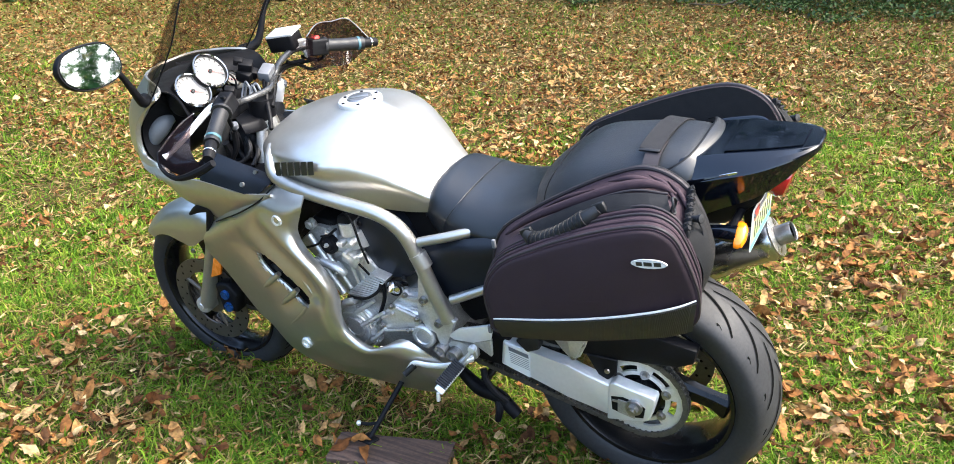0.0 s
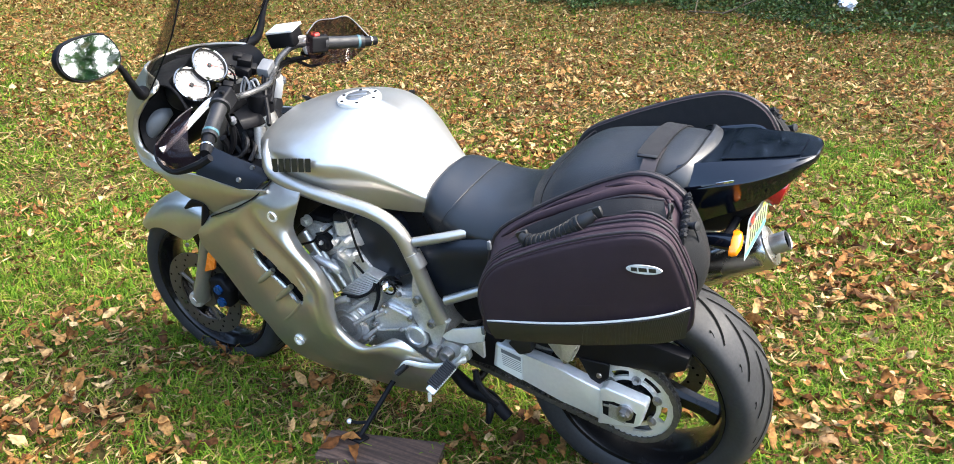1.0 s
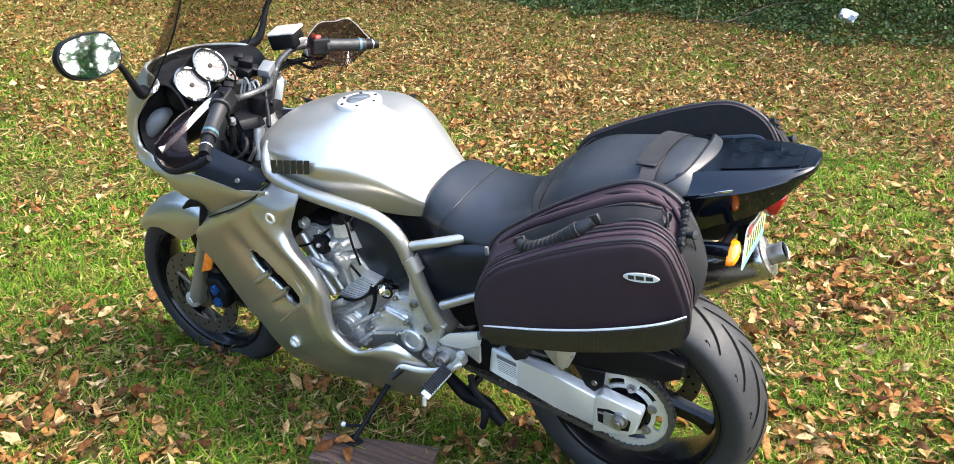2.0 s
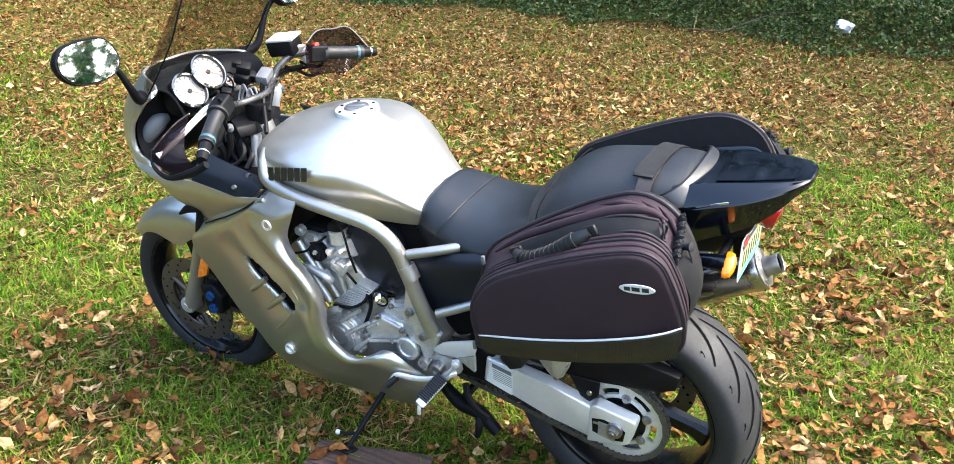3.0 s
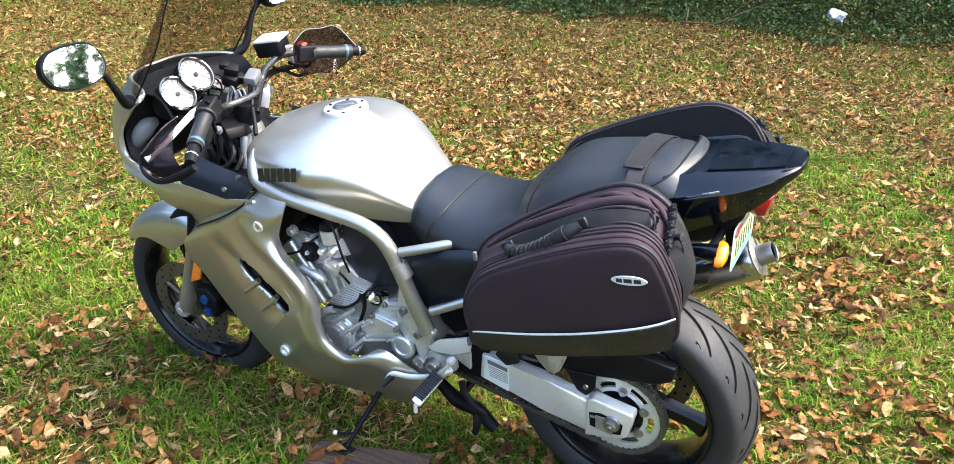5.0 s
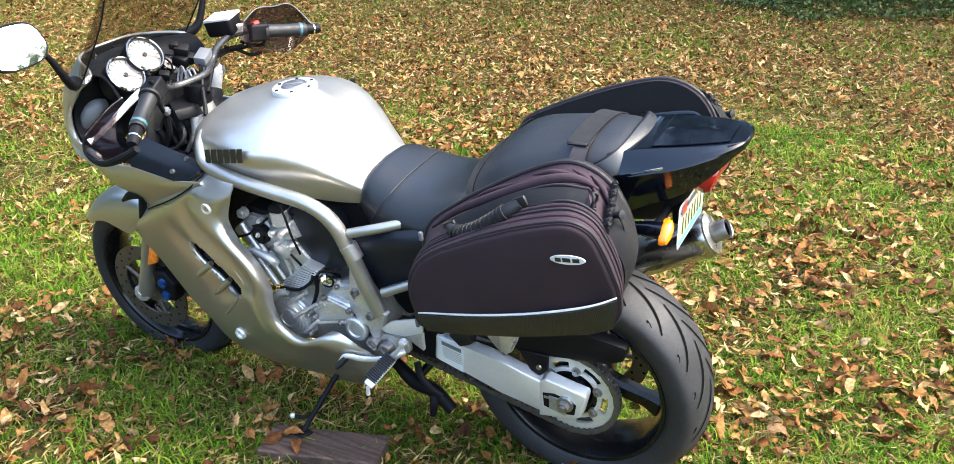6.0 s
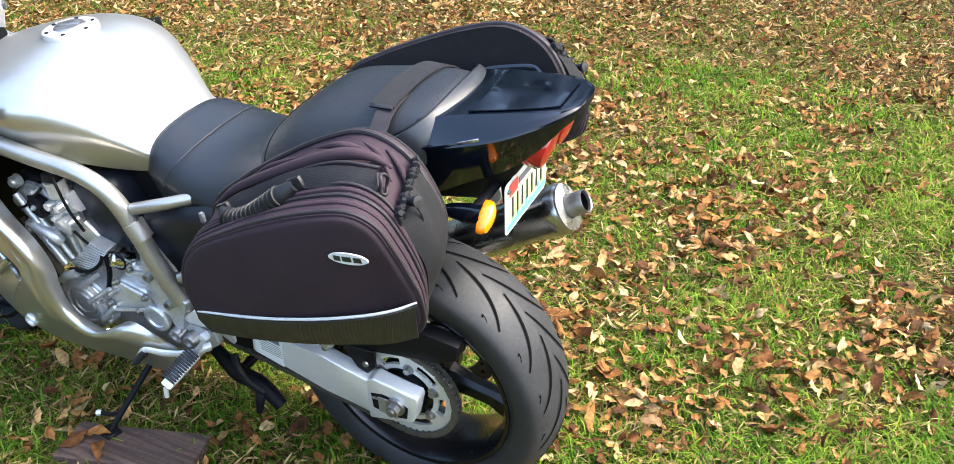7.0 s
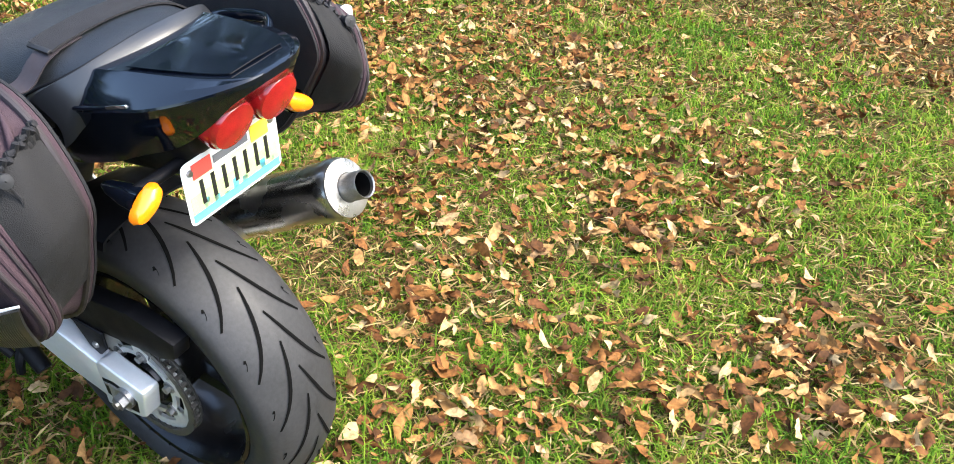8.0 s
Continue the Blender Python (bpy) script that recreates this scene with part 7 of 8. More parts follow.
    # cables and hoses
    for pts, r, mt in (([(-1.085, 0.2, 1.022), (-1.111, 0.15, 1.025), (-1.104, 0.1, 1.022), (-1.085, 0.06, 0.998), (-1.055, 0, 0.962)], 0.006, BLACK), ([(-1.065, 0.23, 1.016), (-1.102, 0.19, 1.014), (-1.11, 0.14, 1.017), (-1.099, 0.08, 1.008)], 0.005, BLACK),
                       ([(-1.006, -0.21, 1.035), (-1.056, -0.16, 0.977), (-1.086, -0.12, 0.922), (-1.128, -0.08, 0.854)], 0.006, BLACK), ([(-1.079, 0.03, 1.019), (-1.068, 0, 0.988), (-1.035, -0.04, 0.944), (-1.021, -0.06, 0.924)], 0.006, BLACK),
                       ([(-1.1, -0.08, 0.903), (-1.076, -0.1, 0.878), (-1.094, -0.12, 0.849), (-1.133, -0.13, 0.84)], 0.006, GRIP), ([(-1.096, -0.06, 0.881), (-1.062, -0.09, 0.865), (-1.062, -0.12, 0.839)], 0.007, GRIP), ([(-1.074, -0.14, 0.949), (-1.083, -0.14, 0.904), (-1.105, -0.15, 0.867)], 0.009, BLACK)):
        part("control_cable", tube(B(), pts, r, 8, 5), mt, bike, "black control cable")
    for pts, rr in (([(-1.249, 0.02, 1.043), (-1.223, 0.03, 1.038), (-1.211, 0.04, 1.017), (-1.205, 0.03, 0.992)], 0.0028), ([(-1.247, -0.13, 1.024), (-1.28, -0.12, 1.038), (-1.281, -0.14, 1.028), (-1.271, -0.13, 0.997)], 0.0022), ([(-1.185, 0, 0.983), (-1.173, -0.04, 0.964), (-1.154, -0.08, 0.935), (-1.134, -0.1, 0.899)], 0.0055), ([(-1.182, 0, 0.936), (-1.164, -0.05, 0.907), (-1.13, -0.09, 0.87), (-1.107, -0.1, 0.844)], 0.006), ([(-1.106, 0.15, 1.034), (-1.1, 0.19, 1.011), (-1.085, 0.22, 0.987), (-1.073, 0.25, 0.985)], 0.005), ([(-1.114, 0.06, 1.038), (-1.105, 0.03, 0.979), (-1.082, 0, 0.939), (-1.052, -0.03, 0.907)], 0.0045), ([(-1.108, 0.09, 1.024), (-1.105, 0.05, 1.007), (-1.092, 0.02, 0.98)], 0.004), ([(-1.097, -0.16, 0.922), (-1.099, -0.15, 0.892), (-1.114, -0.15, 0.858)], 0.010), ([(-1.111, -0.05, 0.902), (-1.106, -0.08, 0.875), (-1.093, -0.09, 0.845)], 0.012)):
        part("control_cable", tube(B(), pts, rr, 8, 5), BLACK, bike, "black control cable")
    for p, w, mt in (((-1.167, 0.05, 1.056), 0.030, BLACK), ((-1.161, 0.06, 1.031), 0.026, BLACK), ((-1.18, 0.04, 1.072), 0.020, BLACK), ((-1.179, -0.02, 1.009), 0.022, BLACK), ((-1.144, -0.03, 0.927), 0.024, BLACK), ((-1.095, 0.03, 0.953), 0.016, ALU)):
        part("connector", box(B(), (w * 1.3, w, w), Matrix.Translation(Vector(p)) @ Euler((0.4, 0.3, 0.6)).to_matrix().to_4x4(), 0.004), mt, bike)
    part("coiled_wire", tube(B(), [(-1.147, 0.02, 1.018), (-1.158, 0.01, 0.982), (-1.142, 0, 0.964), (-1.116, 0, 0.975), (-1.124, 0.01, 1.006), (-1.111, 0.02, 1.017), (-1.094, 0.01, 0.987), (-1.095, 0, 0.97)], 0.0032, 8, 5), GREYPL, bike, "grey coiled wire")
    # coiled spare cable in front of the dials
    ring = [(-1.155, 0.02, 1.019), (-1.16, 0, 0.982), (-1.13, -0.01, 0.977), (-1.121, 0.01, 1.016), (-1.1, 0, 0.986), (-1.108, -0.01, 0.975), (-1.133, 0.01, 1.012)]
    part("coiled_wire", tube(B(), ring, 0.003, 8, 5, True), GREYPL, bike, "grey coiled wire")
    bm = box(B(), (0.035, 0.05, 0.03), Matrix.Translation(Vector((-1.114, 0.07, 1.032))) @ Euler((0.3, 0.2, 0.3)).to_matrix().to_4x4(), 0.005)
    part("bar_clamp", bm, GREYPL, bike, "grey accessory clamp on the bar")
    bm = box(B(), (0.045, 0.045, 0.035), Matrix.Translation(Vector((-1.174, 0.05, 1.03))) @ Euler((0.2, 0.4, 0.2)).to_matrix().to_4x4(), 0.008)
    part("accessory_socket", bm, BLACK, bike)
    for p in ((-1.056, -0.15, 0.972), (-1.109, 0.12, 0.981)):
        part("green_tag", lathe(B(), [(0.0005, 0.006), (0.009, 0.005), (0.010, 0.0), (0.009, -0.01)], p, (0.3, -0.3, 0.8), 14), GREYPL, bike)
    # stem and frame cross; two added black blocks keep the void behind the bars dark
    part("steering_stem", rod(B(), (-1.12, 0, 0.78), (-1.09, 0, 0.99), 0.036, 18), BLACK, bike)
    part("void_block", box(B(), (0.16, 0.16, 0.12), Matrix.Translation((-1.16, 0, 0.86)), 0.03, 3), BLACK, bike)
    part("frame_cross", rod(B(), (-1.069, -0.05, 0.91), (-1.056, -0.1, 0.778), 0.016, 14), DARKALU, bike)
    part("void_slab", box(B(), (0.30, 0.32, 0.03), Matrix.Translation((-1.12, 0, 0.82)), 0.01, 2), BLACK, bike)
    # smoked hand guards
    rows = [[(-1.051, -0.235, 1.041), (-0.965, -0.3, 1.029), (-0.909, -0.37, 1.002), (-0.893, -0.395, 0.992)], [(-1.077, -0.25, 1.045), (-1.02, -0.33, 1.021), (-0.963, -0.385, 0.999), (-0.913, -0.402, 0.982)], [(-1.107, -0.275, 1.024), (-1.069, -0.35, 1.015), (-1.025, -0.398, 0.983), (-0.952, -0.408, 0.97)], [(-1.12, -0.31, 1.002), (-1.095, -0.37, 0.995), (-1.06, -0.402, 0.968), (-0.992, -0.41, 0.955)]]
    g = part("hand_guard", patch(B(), rows[1:], 5, 5, 0.003), GUARD, bike, "smoked clear hand guard")
    # pale tube drawn for the sky's white reflection along the guard's rim
    part("guard_glint", tube(B(), [(-1.077, -0.25, 1.045), (-1.107, -0.275, 1.024), (-1.12, -0.31, 1.002), (-1.096, -0.371, 0.994)], 0.002, 8, 5), PIPE, g)
    part("guard_lip", tube(B(), [(-1.1, -0.372, 0.992), (-1.069, -0.402, 0.967), (-1.013, -0.411, 0.95), (-0.936, -0.408, 0.973), (-0.89, -0.396, 0.996)], [0.003, 0.004, 0.007, 0.010, 0.009], 8, 5), BLACK, g)
    rows = [[(-1, 0.136, 1.115), (-1.05, 0.246, 1.114), (-1.065, 0.332, 1.094), (-1.06, 0.402, 1.078), (-1.01, 0.419, 1.015)], [(-1.01, 0.136, 1.088), (-1.07, 0.243, 1.049), (-1.085, 0.334, 1.026), (-1.08, 0.41, 1.004), (-1.02, 0.421, 0.999)], [(-1, 0.123, 1.059), (-1.05, 0.194, 1.002), (-1.065, 0.288, 0.972), (-1.06, 0.361, 0.953), (-1.02, 0.403, 0.986)]]
    g = part("hand_guard", patch(B(), rows, 4, 4, 0.003), GUARD, bike, "smoked clear hand guard")
    part("guard_lip", tube(B(), rows[0], 0.0016, 8, 5), GREYPL, g)
    # mirrors
    for s in (-1, 1):
        c = Vector((-1.235, -0.378, 1.204))
        c.y *= -s
        nn = Vector((0.93, 0.12 * s, 0.19)).normalized()
        side = Vector((0, 0, 1)).cross(nn).normalized()
        up = nn.cross(side)
        if s > 0:
            side = -side
        outline = [(-0.100, 0.000), (-0.075, 0.050), (-0.010, 0.064), (0.060, 0.058), (0.094, 0.020), (0.080, -0.028), (0.030, -0.056), (-0.050, -0.058), (-0.090, -0.038)]
        loop = [v for v in spline([(a, b, 0) for a, b in outline], 4, True)]
        # the outer end of the mirror points away from the machine
        pts = [c + side * (-v.x * 0.80) + up * v.y * 0.82 for v in loop]
        bm = B()
        bridge(bm, [[c + (p - c) * k + nn * h for p in pts] for k, h in ((0.90, 0.0), (1.03, 0.001), (1.08, -0.008), (1.05, -0.022), (0.75, -0.042), (0.3, -0.050))])
        mir = part("mirror", bm, BLACK, bike, "rear-view mirror in a black shell")
        part("mirror_glass", prism(B(), [c + (p - c) * 0.97 + nn * 0.0025 for p in pts], nn * 0.0015), MIRROR, mir, "mirror glass reflecting sky and trees", fix=True)
        a = c + Vector((-0.02, -0.06 * s, -0.022))
        part("mirror_stem", tube(B(), [tuple(a), tuple(a + Vector((-0.010, -0.04 * s, -0.036))), (-1.28, 0.235 * s, 1.062), (-1.315, 0.195 * s, 1.042)], [0.008, 0.008, 0.012, 0.020], 12, 5), BLACK, mir)


build_engine()
build_controls()
build_cockpit()


# ---- saddlebags ----
def bag_ring(pts, res=4):
    return spline(pts, res, True)


def build_saddlebag(s):
    lab = "maroon-black nylon saddlebag strapped beside the tail" if s < 0 else "maroon-black nylon saddlebag hung on the silencer side"
    base = Vector((0, 0.27 * s, 0.60))
    shift = Vector((0, 0, 0))
    bag = thing("saddlebag", base + shift, lab, "saddlebag", "pair of saddlebags")
    ORIGIN[bag.name] = base

    # the one over the silencer sits a little farther back, its nose tipped up
    def fm(p):
        p = Vector(p)
        if s < 0:
            return p
        c, d = math.cos(radians(4)), math.sin(radians(4))
        x, z = p.x - 0.086, 0.8 * (p.z - 0.994)
        return Vector((0.145 + x * c + z * d, 0.199 + 0.66 * (-0.187 - p.y), 1.012 - x * d + z * c - 0.5 * max(0.0, -p.y - 0.2) * min(1.0, max(0.0, (p.z - 0.6) / 0.3))))
    wide = [(-0.284, -0.2, 0.511), (-0.314, -0.2, 0.555), (-0.301, -0.2, 0.67), (-0.267, -0.2, 0.791), (-0.182, -0.2, 0.862), (-0.071, -0.2, 0.929), (0.019, -0.2, 0.974), (0.086, -0.2, 0.994), (0.142, -0.2, 0.979), (0.182, -0.2, 0.936), (0.209, -0.2, 0.853), (0.181, -0.2, 0.777), (0.142, -0.2, 0.692), (0.078, -0.2, 0.606), (-0.054, -0.2, 0.549)]
    face = [(-0.205, -0.345, 0.633), (-0.229, -0.35, 0.677), (-0.231, -0.352, 0.746), (-0.183, -0.355, 0.816), (-0.077, -0.362, 0.878), (0.005, -0.364, 0.915), (0.081, -0.364, 0.942), (0.149, -0.362, 0.956), (0.186, -0.352, 0.935), (0.204, -0.342, 0.89), (0.217, -0.33, 0.835), (0.223, -0.318, 0.788), (0.213, -0.308, 0.725), (0.161, -0.318, 0.694), (-0.001, -0.34, 0.662)]

    def mix(u, bulge, shrink=0.0):
        out = []
        mid = sum((Vector(p) for p in face), Vector()) / len(face)
        for a, b in zip(wide, face):
            p = Vector(a).lerp(Vector(b), u)
            c = mid.copy()
            c.y = p.y
            p = p + (p - c).normalized() * bulge
            p = p + (c - p) * shrink
            p.y += (-0.368 - p.y) * shrink
            out.append(fm(p))
        return out
    inner = [fm((p[0], -0.188, p[2])) for p in wide]
    mid0 = sum(inner, Vector()) / len(inner)
    rings = [bag_ring([mid0 + (p - mid0) * 0.97 for p in inner]), bag_ring(inner), bag_ring(mix(0.0, 0.0)), bag_ring(mix(0.06, -0.002)), bag_ring(mix(0.25, -0.006)), bag_ring(mix(0.5, -0.004)), bag_ring(mix(0.78, 0.003)), bag_ring(mix(0.92, 0.003)), bag_ring(mix(1.0, -0.001))]
    bm = B()
    bridge(bm, rings)
    body = part("bag_body", bm, FABRIC, bag, "maroon-black nylon bag body", 60)
    bm = B()
    back = bag_ring([p + Vector((0, -0.001 * s, 0)) for p in inner])
    bridge(bm, [[p for p in back], [p - Vector((0, 0.004 * s, 0)) for p in back]])
    part("back_panel", bm, WEB, bag, "flat black stiffened back panel", 60)
    # outer panel, slightly domed
    bm = B()
    out = Vector((0, 0.004 * s, 0))
    bridge(bm, [bag_ring([p - out for p in mix(1.0, -0.004)]), bag_ring([p + out for p in mix(1.0, -0.006)]), bag_ring([p + out * 1.7 for p in mix(1.0, -0.012)]), bag_ring([p + out * 1.9 for p in mix(1.0, -0.03)]), bag_ring([p + out * 2.0 for p in mix(1.0, 0.0, 0.4)]), bag_ring([p + out * 2.0 for p in mix(1.0, 0.0, 0.8)])])
    part("outer_panel", bm, FABRICDK, bag, "dark maroon nylon side panel", 60)
    # piping and zips that run round the bag
    for u, b, r, mt, name in ((0.0, 0.001, 0.0052, ZIP, "edge_piping"), (0.66, 0.0030, 0.0026, ZIP, "zip"), (0.80, 0.0045, 0.0028, ZIP, "zip"), (0.97, 0.001, 0.0034, ZIP, "panel_piping")):
        ring = mix(u, b)
        part(name, tube(B(), [tuple(p) for p in ring], r, 8, 4, True), mt, bag)
    for u in (0.73, 0.88):
        part("gusset_fold", tube(B(), [tuple(p) for p in mix(u, 0.0025)], 0.0042, 8, 4, True), FABRIC, bag)
    # upper fold above the handle
    part("flap_fold", tube(B(), [tuple(fm(p)) for p in ((-0.224, -0.245, 0.823), (-0.138, -0.262, 0.888), (-0.02, -0.268, 0.949), (0.069, -0.262, 0.985), (0.127, -0.255, 0.99), (0.161, -0.245, 0.969))], [0.003, 0.008, 0.010, 0.010, 0.008, 0.003], 10, 5), FABRIC, bag)
    part("flap_zip", tube(B(), [tuple(fm(p)) for p in ((-0.194, -0.262, 0.828), (-0.103, -0.275, 0.896), (-0.002, -0.28, 0.951), (0.086, -0.275, 0.983), (0.151, -0.262, 0.977))], 0.0028, 8, 5), ZIP, bag)
    # slack creases where the lid cloth sags behind and above the handle
    for a, b, c, w in (((0.02, -0.236, 0.975), (0.075, -0.243, 0.992), (0.128, -0.236, 0.986), 0.0065), ((0.10, -0.222, 0.992), (0.140, -0.240, 0.982), (0.168, -0.262, 0.955), 0.0060), ((0.135, -0.215, 0.980), (0.166, -0.230, 0.958), (0.186, -0.248, 0.930), 0.0055), ((-0.13, -0.232, 0.895), (-0.07, -0.240, 0.931), (-0.01, -0.236, 0.955), 0.0050), ((0.168, -0.27, 0.945), (0.185, -0.288, 0.915), (0.200, -0.292, 0.875), 0.0060)):
        part("cloth_crease", tube(B(), [tuple(fm(q)) for q in (a, b, c)], [0.001, w, 0.001], 10, 6), FABRIC, bag)
    # handle: webbing along the top, ribbed rubber grip
    rows = []
    for p, q in (((-0.158, -0.268, 0.861), (-0.147, -0.288, 0.847)), ((-0.078, -0.28, 0.91), (-0.067, -0.3, 0.895)), ((-0.013, -0.286, 0.945), (-0.001, -0.305, 0.929)), ((0.052, -0.284, 0.971), (0.064, -0.306, 0.949)), ((0.111, -0.278, 0.98), (0.125, -0.3, 0.957)), ((0.155, -0.268, 0.975), (0.168, -0.288, 0.951))):
        p, q = fm(p), fm(q)
        o = Vector((0, 0.010 * s, 0.008))
        rows.append([p + o, p.lerp(q, 0.5) + o * 1.1, q + o])
    part("handle_strap", patch(B(), rows, 3, 4, 0.003), WEB, bag, "black webbing strap")
    hp = [fm(p) + Vector((0, 0.016 * s, 0.012)) for p in ((-0.139, -0.29, 0.858), (-0.113, -0.304, 0.856), (-0.068, -0.312, 0.875), (-0.025, -0.313, 0.903), (0.008, -0.308, 0.927), (0.031, -0.3, 0.944))]
    hd = part("handle", tube(B(), [tuple(p) for p in hp], [0.011, 0.0155, 0.0165, 0.0165, 0.0155, 0.010], 12, 5), GRIP, bag, "moulded black carrying handle")
    path = spline(hp, 8)
    for i in range(7, 32, 2):
        part("handle_rib", lathe(B(), [(0.0155, -0.0022), (0.0186, -0.0018), (0.0186, 0.0018), (0.0155, 0.0022)], path[i], path[i + 1] - path[i - 1], 14), GRIP, hd)
    for p in (hp[0], hp[-1]):
        part("handle_anchor", box(B(), (0.030, 0.010, 0.024), Matrix.Translation(p + Vector((0, -0.004 * s, 0))) @ Euler((0, -0.45, 0)).to_matrix().to_4x4(), 0.004), GRIP, hd)
    # reflective stripe and ribbed lower panel
    st = [fm(p) for p in ((-0.218, -0.355, 0.674), (-0.08, -0.367, 0.708), (0.036, -0.367, 0.737), (0.129, -0.358, 0.762), (0.185, -0.343, 0.777), (0.221, -0.325, 0.789))]
    part("reflective_stripe", tube(B(), [tuple(p) for p in st], [0.0022, 0.0026, 0.0026, 0.0026, 0.0024, 0.0018], 8, 5), PIPE, bag, "silver reflective stripe")
    lo = [fm(p) for p in ((-0.207, -0.342, 0.629), (-0.094, -0.352, 0.654), (0.024, -0.35, 0.678), (0.117, -0.336, 0.694), (0.164, -0.324, 0.7), (0.208, -0.31, 0.714))]
    rows = [[p + Vector((0, 0.0005 * s, -0.003)) for p in st], [p.lerp(q, 0.5) + Vector((0, 0.006 * s, 0)) for p, q in zip(st, lo)], [q + Vector((0, 0.005 * s, -0.002)) for q in lo]]
    low = part("lower_panel", patch(B(), rows, 5, 3, 0.004), RIBBED, bag, "black ribbed rubber lower panel")
    a, b, c = spline(rows[0], 12), spline(rows[1], 12), spline(rows[2], 12)
    for i in range(22, 58, 1):
        o = Vector((0, 0.002 * s, 0))
        part("panel_rib", tube(B(), [tuple(a[i] + o), tuple(b[i] + o), tuple(c[i] + o)], 0.0030, 6, 2), RIBBED, low)
    # badge, a plain oval with bars
    c = fm((0.149, -0.37, 0.888)) + Vector((0, 0.002 * s, 0))
    tilt = Euler((0, radians(-6), 0)).to_matrix()
    loop = [c + tilt @ Vector((0.036 * math.cos(k), 0, 0.0095 * math.sin(k))) for k in np.linspace(0, 2 * math.pi, 25)[:-1]]
    bd = part("badge", prism(B(), loop, (0, 0.003 * s, 0), 0.001, 1), PIPE, bag, "silver oval badge")
    for dx, w in ((-0.019, 0.012), (-0.002, 0.016), (0.017, 0.014)):
        part("badge_bar", box(B(), (w, 0.001, 0.0085), Matrix.Translation(c + tilt @ Vector((dx, 0.0035 * s, 0.0))) @ tilt.to_4x4(), 0.0003, 1), INK, bd)
    # gathered mesh pocket on the rear end
    rim = [spline([tuple(p) for p in mix(u, 0.0)] + [tuple(mix(u, 0.0)[0])], 8) for u in (0.03, 0.14, 0.25, 0.37, 0.49, 0.61, 0.72)]

    def at(j, k):
        return rim[j][int(round(k * 8))].copy()
    mid = sum((fm(p) for p in wide), Vector()) / len(wide)
    rows = []
    for k in (8.6, 8.9, 9.4, 10.0, 10.6, 11.2, 11.8):
        row = []
        for j in range(7):
            p = at(j, k)
            o = Vector((p.x - mid.x, 0, p.z - mid.z)).normalized()
            w = math.sin(math.pi * min(1, max(0, (k - 8.3) / 3.5))) * math.sin(math.pi * (j + 0.6) / 7.2)
            fold = 0.004 * math.sin(5.1 * j + 2.0 * k) * min(1.0, max(0.0, 10.4 - k))
            row.append(p + o * (0.004 + 0.020 * w + fold))
        rows.append(row)
    pk = part("mesh_pocket", patch(B(), rows, 3, 3, 0.003), MESH, bag, "gathered black mesh pocket")
    hem = []
    for k in range(29):
        q = k / 28 * 6
        j = min(5, int(q))
        p = at(j, 8.6).lerp(at(j + 1, 8.6), q - j)
        o = Vector((p.x - mid.x, 0, p.z - mid.z)).normalized()
        hem.append(p + o * (0.012 + 0.006 * (-1) ** k) + Vector((0, 0, 0.005 * math.sin(k * 2.1))))
    part("elastic_hem", tube(B(), [tuple(p) for p in hem], 0.0045, 8, 3), WEB, pk)
    for k in range(1, 28, 2):
        p = hem[k]
        part("hem_frill", tube(B(), [tuple(p + Vector((0.002, 0, 0.006))), tuple(p + Vector((0.005, 0, -0.006))), tuple(p + Vector((0.004, 0.003 * (-1) ** (k // 2), -0.022)))], [0.0035, 0.0055, 0.002], 8, 3), MESH, pk)
    p = hem[20]
    part("cord_lock", lathe(B(), [(0.001, -0.012), (0.007, -0.011), (0.007, 0.004), (0.009, 0.006), (0.009, 0.011), (0.001, 0.012)], p + Vector((0.012, 0, 0.002)), (0.9, -0.3, 0.3), 14), GRIP, pk, "black cord lock")
    part("cord", tube(B(), [tuple(p + Vector(q)) for q in ((0.012, 0, 0), (0.020, 0.006, -0.03), (0.018, 0.0, -0.065), (0.022, 0.004, -0.095))], 0.0018, 6, 4), WEB, pk)
    # ring and tab at the rear end of the handle strap
    p = fm((0.17, -0.286, 0.966))
    part("strap_ring", tube(B(), [tuple(p + Vector((0.002 * math.sin(3 * a), 0.011 * math.cos(a), 0.016 * math.sin(a)))) for a in np.linspace(0, 2 * math.pi, 15)[:-1]], 0.0026, 8, 2, True), GRIP, bag)
    if s > 0:
        part("rear_buckle", box(B(), (0.016, 0.020, 0.030), Matrix.Translation(Vector((0.203, 0.33, 0.883))), 0.004), PIPE, bag, "pale plastic buckle")
        part("strap_end", box(B(), (0.030, 0.036, 0.022), Matrix.Translation(Vector((0.193, 0.32, 0.886))), 0.006), GRIP, bag)
        part("draw_cord", tube(B(), [(0.203, 0.335, 0.866), (0.202, 0.34, 0.815), (0.195, 0.34, 0.756), (0.198, 0.34, 0.721), (0.203, 0.342, 0.757), (0.2, 0.342, 0.801)], 0.0022, 6, 5), WEB, bag, "thin black draw cord hanging down")
    # buckle straps at the front
    for p in ((-0.256, -0.25, 0.796), (-0.268, -0.3, 0.598)):
        p = fm(p)
        part("buckle", box(B(), (0.009, 0.009, 0.022), Matrix.Translation(p), 0.003), GREYPL, bag, "grey plastic buckle")
    return bag


build_saddlebag(-1)
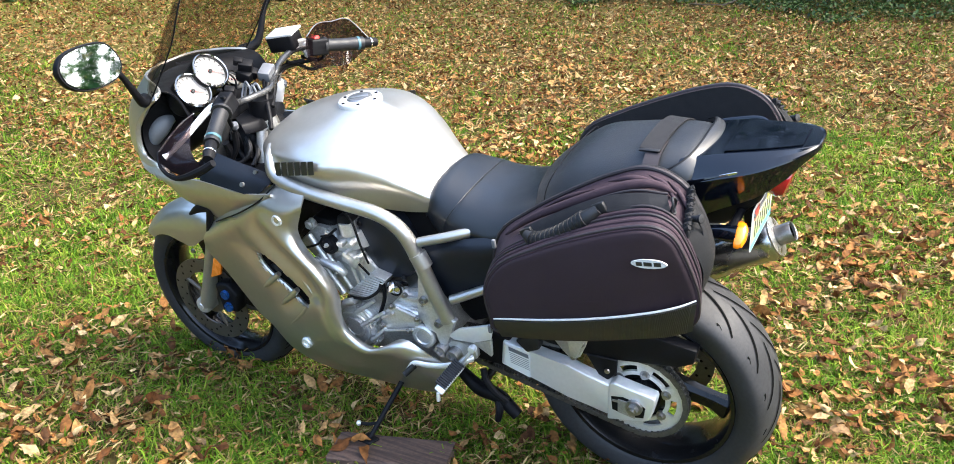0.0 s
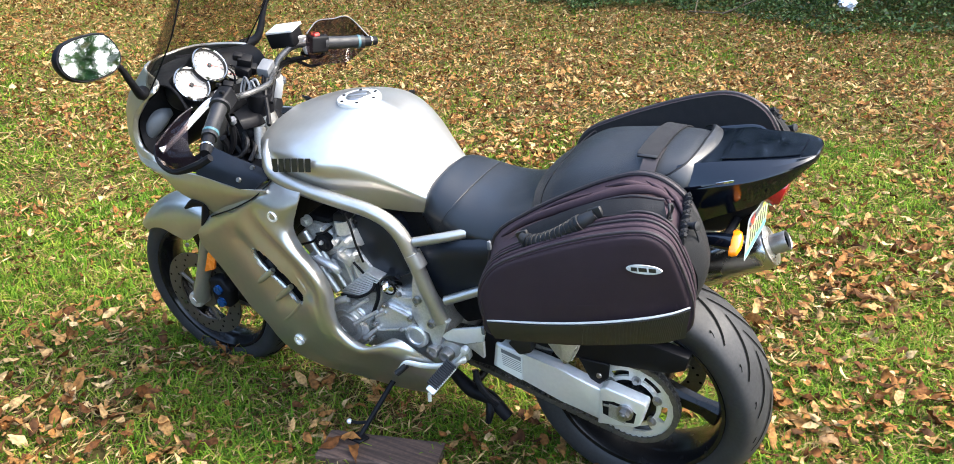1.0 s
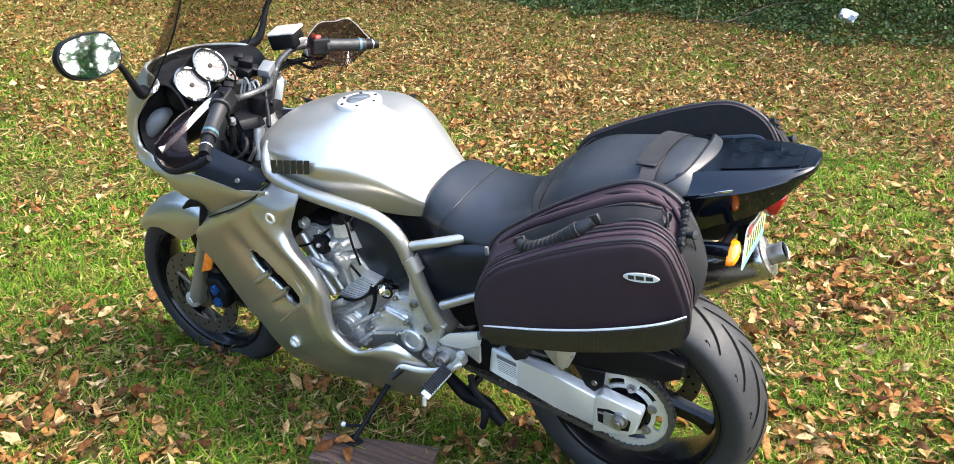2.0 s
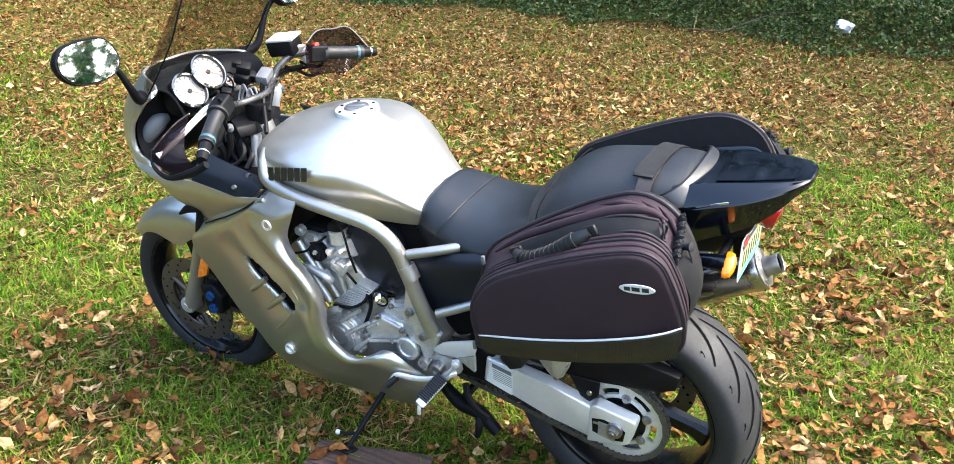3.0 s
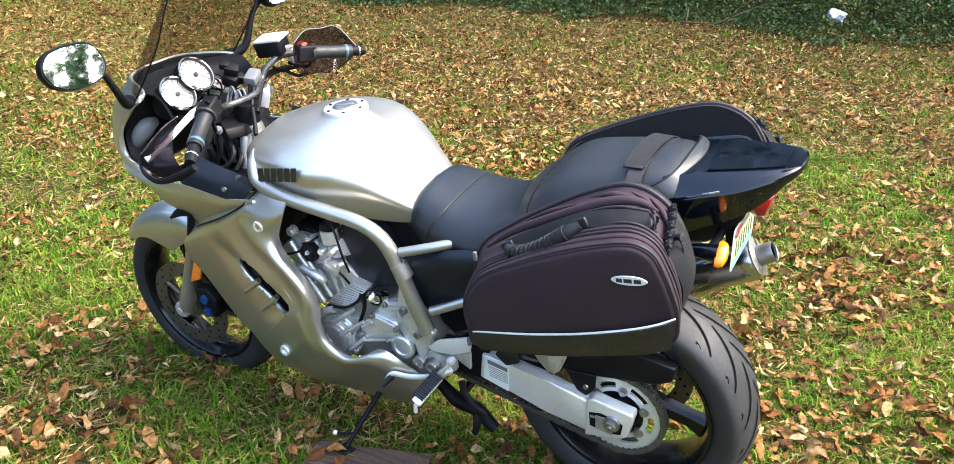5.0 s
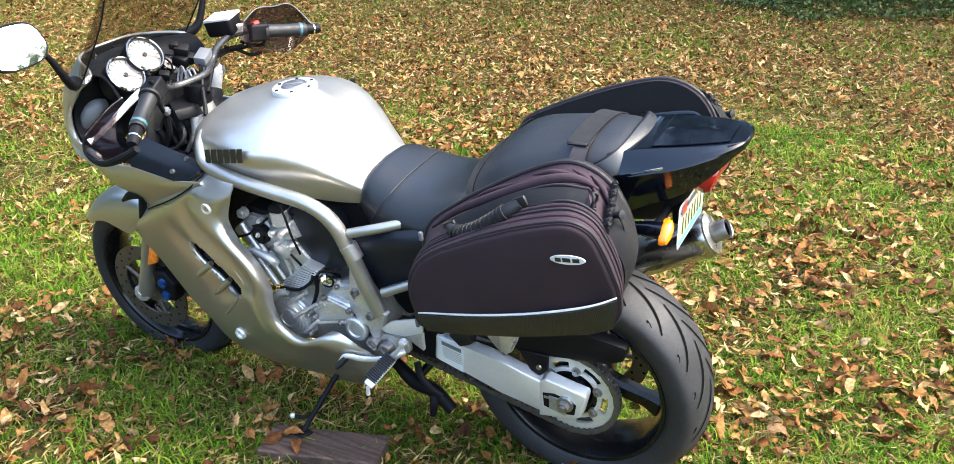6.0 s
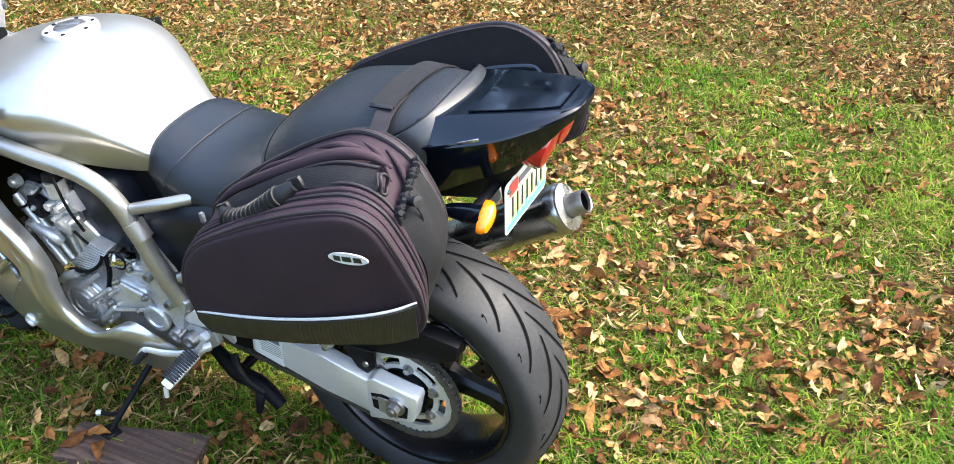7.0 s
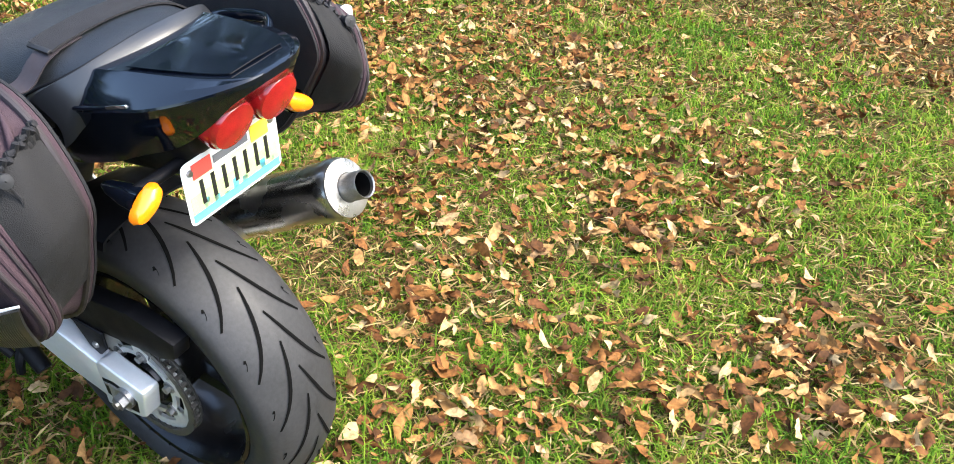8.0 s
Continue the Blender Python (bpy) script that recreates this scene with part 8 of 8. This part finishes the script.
build_saddlebag(1)

# webbing that joins the two bags over the pillion seat
yoke = thing("saddlebag_strap", (0.03, 0, 0.95), "wide dark webbing strap across the pillion seat", "strap")
rows = []
for x, lift in ((0.035, 0.006), (0.057, 0.004), (0.080, 0.003)):
    rows.append([(x + 0.06 * max(0, y + 0.02), y, z + lift) for y, z in ((-0.096, 0.978), (-0.07, 0.982), (0.0, 0.985), (0.06, 0.980), (0.10, 0.966), (0.125, 0.945), (0.15, 0.915), (0.19, 0.90))])
part("strap_web", patch(B(), rows, 4, 3, 0.003), WEB, yoke)
rows = []
for x, lift in ((0.050, 0.003), (0.066, 0.002), (0.082, 0.001)):
    rows.append([(x, y, z + lift) for y, z in ((-0.205, 0.962), (-0.18, 0.962), (-0.155, 0.950), (-0.135, 0.952), (-0.11, 0.970), (-0.085, 0.979), (-0.05, 0.982))])
part("strap_tail", patch(B(), rows, 4, 3, 0.002), ZIP, yoke, "thin black lower webbing")
part("strap_buckle", box(B(), (0.044, 0.008, 0.005), Matrix.Translation((0.057, -0.098, 0.983)) @ Euler((0.35, 0, 0)).to_matrix().to_4x4(), 0.002), GRIP, yoke, "flat black slider buckle")


# ---- small things on the lawn ----
def build_plank():
    a, b, c, d = (Vector(p) for p in ((-0.815, -0.302, 0.035), (-0.505, -0.205, 0.035), (-0.470, -0.330, 0.035), (-0.794, -0.425, 0.035)))
    o = (a + b + c + d) / 4
    long = ((b - a) + (c - d)).normalized()
    across = Vector((-long.y, long.x, 0))
    length, width = ((b - a).length + (c - d).length) / 2, ((d - a).length + (c - b).length) / 2
    bm = B()
    rows = []
    for i in range(15):
        u = i / 14 - 0.5
        jag = 0.004 * noise.noise((i * 0.7, 1.0, 0.0))
        ring = []
        for v, z in ((-0.5, -0.045), (-0.5, 0.034), (-0.47, 0.038), (-0.25, 0.039), (0, 0.037), (0.25, 0.039), (0.47, 0.038), (0.5, 0.034), (0.5, -0.045)):
            wob = 0.002 * noise.noise((u * 20, v * 9, 3.0)) if z > 0 else 0
            ring.append(Vector((o.x, o.y, 0)) + long * length * u + across * (width * v + jag) + Vector((0, 0, z - 0.003 + wob)))
        rows.append(ring)
    bridge(bm, rows)
    ob = new("plank", mesh_of("plank", bm, PLANK))
    tagged(ob, "weathered brown wooden plank under the side stand", "plank")


def build_litter():
    """A pale scrap of plastic caught in the creepers."""
    c = Vector((-0.751, 7.711, 0.3))
    bm = bmesh.new()
    bmesh.ops.create_icosphere(bm, subdivisions=3, radius=0.085)
    for v in bm.verts:
        v.co.z *= 0.55
        v.co += v.co.normalized() * 0.05 * noise.noise(v.co * 22) + v.co.normalized() * 0.03 * noise.noise(v.co * 60)
        v.co += c
    ob = new("plastic_bag", mesh_of("plastic_bag", bm, BAGWHITE))
    tagged(ob, "crumpled white plastic bag caught in the creepers", "bag")


def build_branch():
    pts = [(-2.466, 8.126, 0.1), (-1.824, 7.304, 0.22), (-1.441, 6.56, 0.45), (-1.204, 5.665, 0.75)]
    bm = tube(B(), pts, [0.008, 0.006, 0.005, 0.003], 8, 6)
    tube(bm, [(-2.331, 7.909, 0.12), (-2.372, 8.159, 0.3), (-2.052, 7.21, 0.5)], [0.005, 0.004, 0.002], 8, 5)
    tube(bm, [(-1.871, 7.299, 0.2), (-1.42, 7.305, 0.4), (-1.054, 6.875, 0.5)], [0.007, 0.006, 0.004], 8, 5)
    ob = new("fallen_branch", mesh_of("fallen_branch", bm, TWIG))
    tagged(ob, "bare curved branch lying in the creepers", "branch")


build_plank()
build_litter()
build_branch()
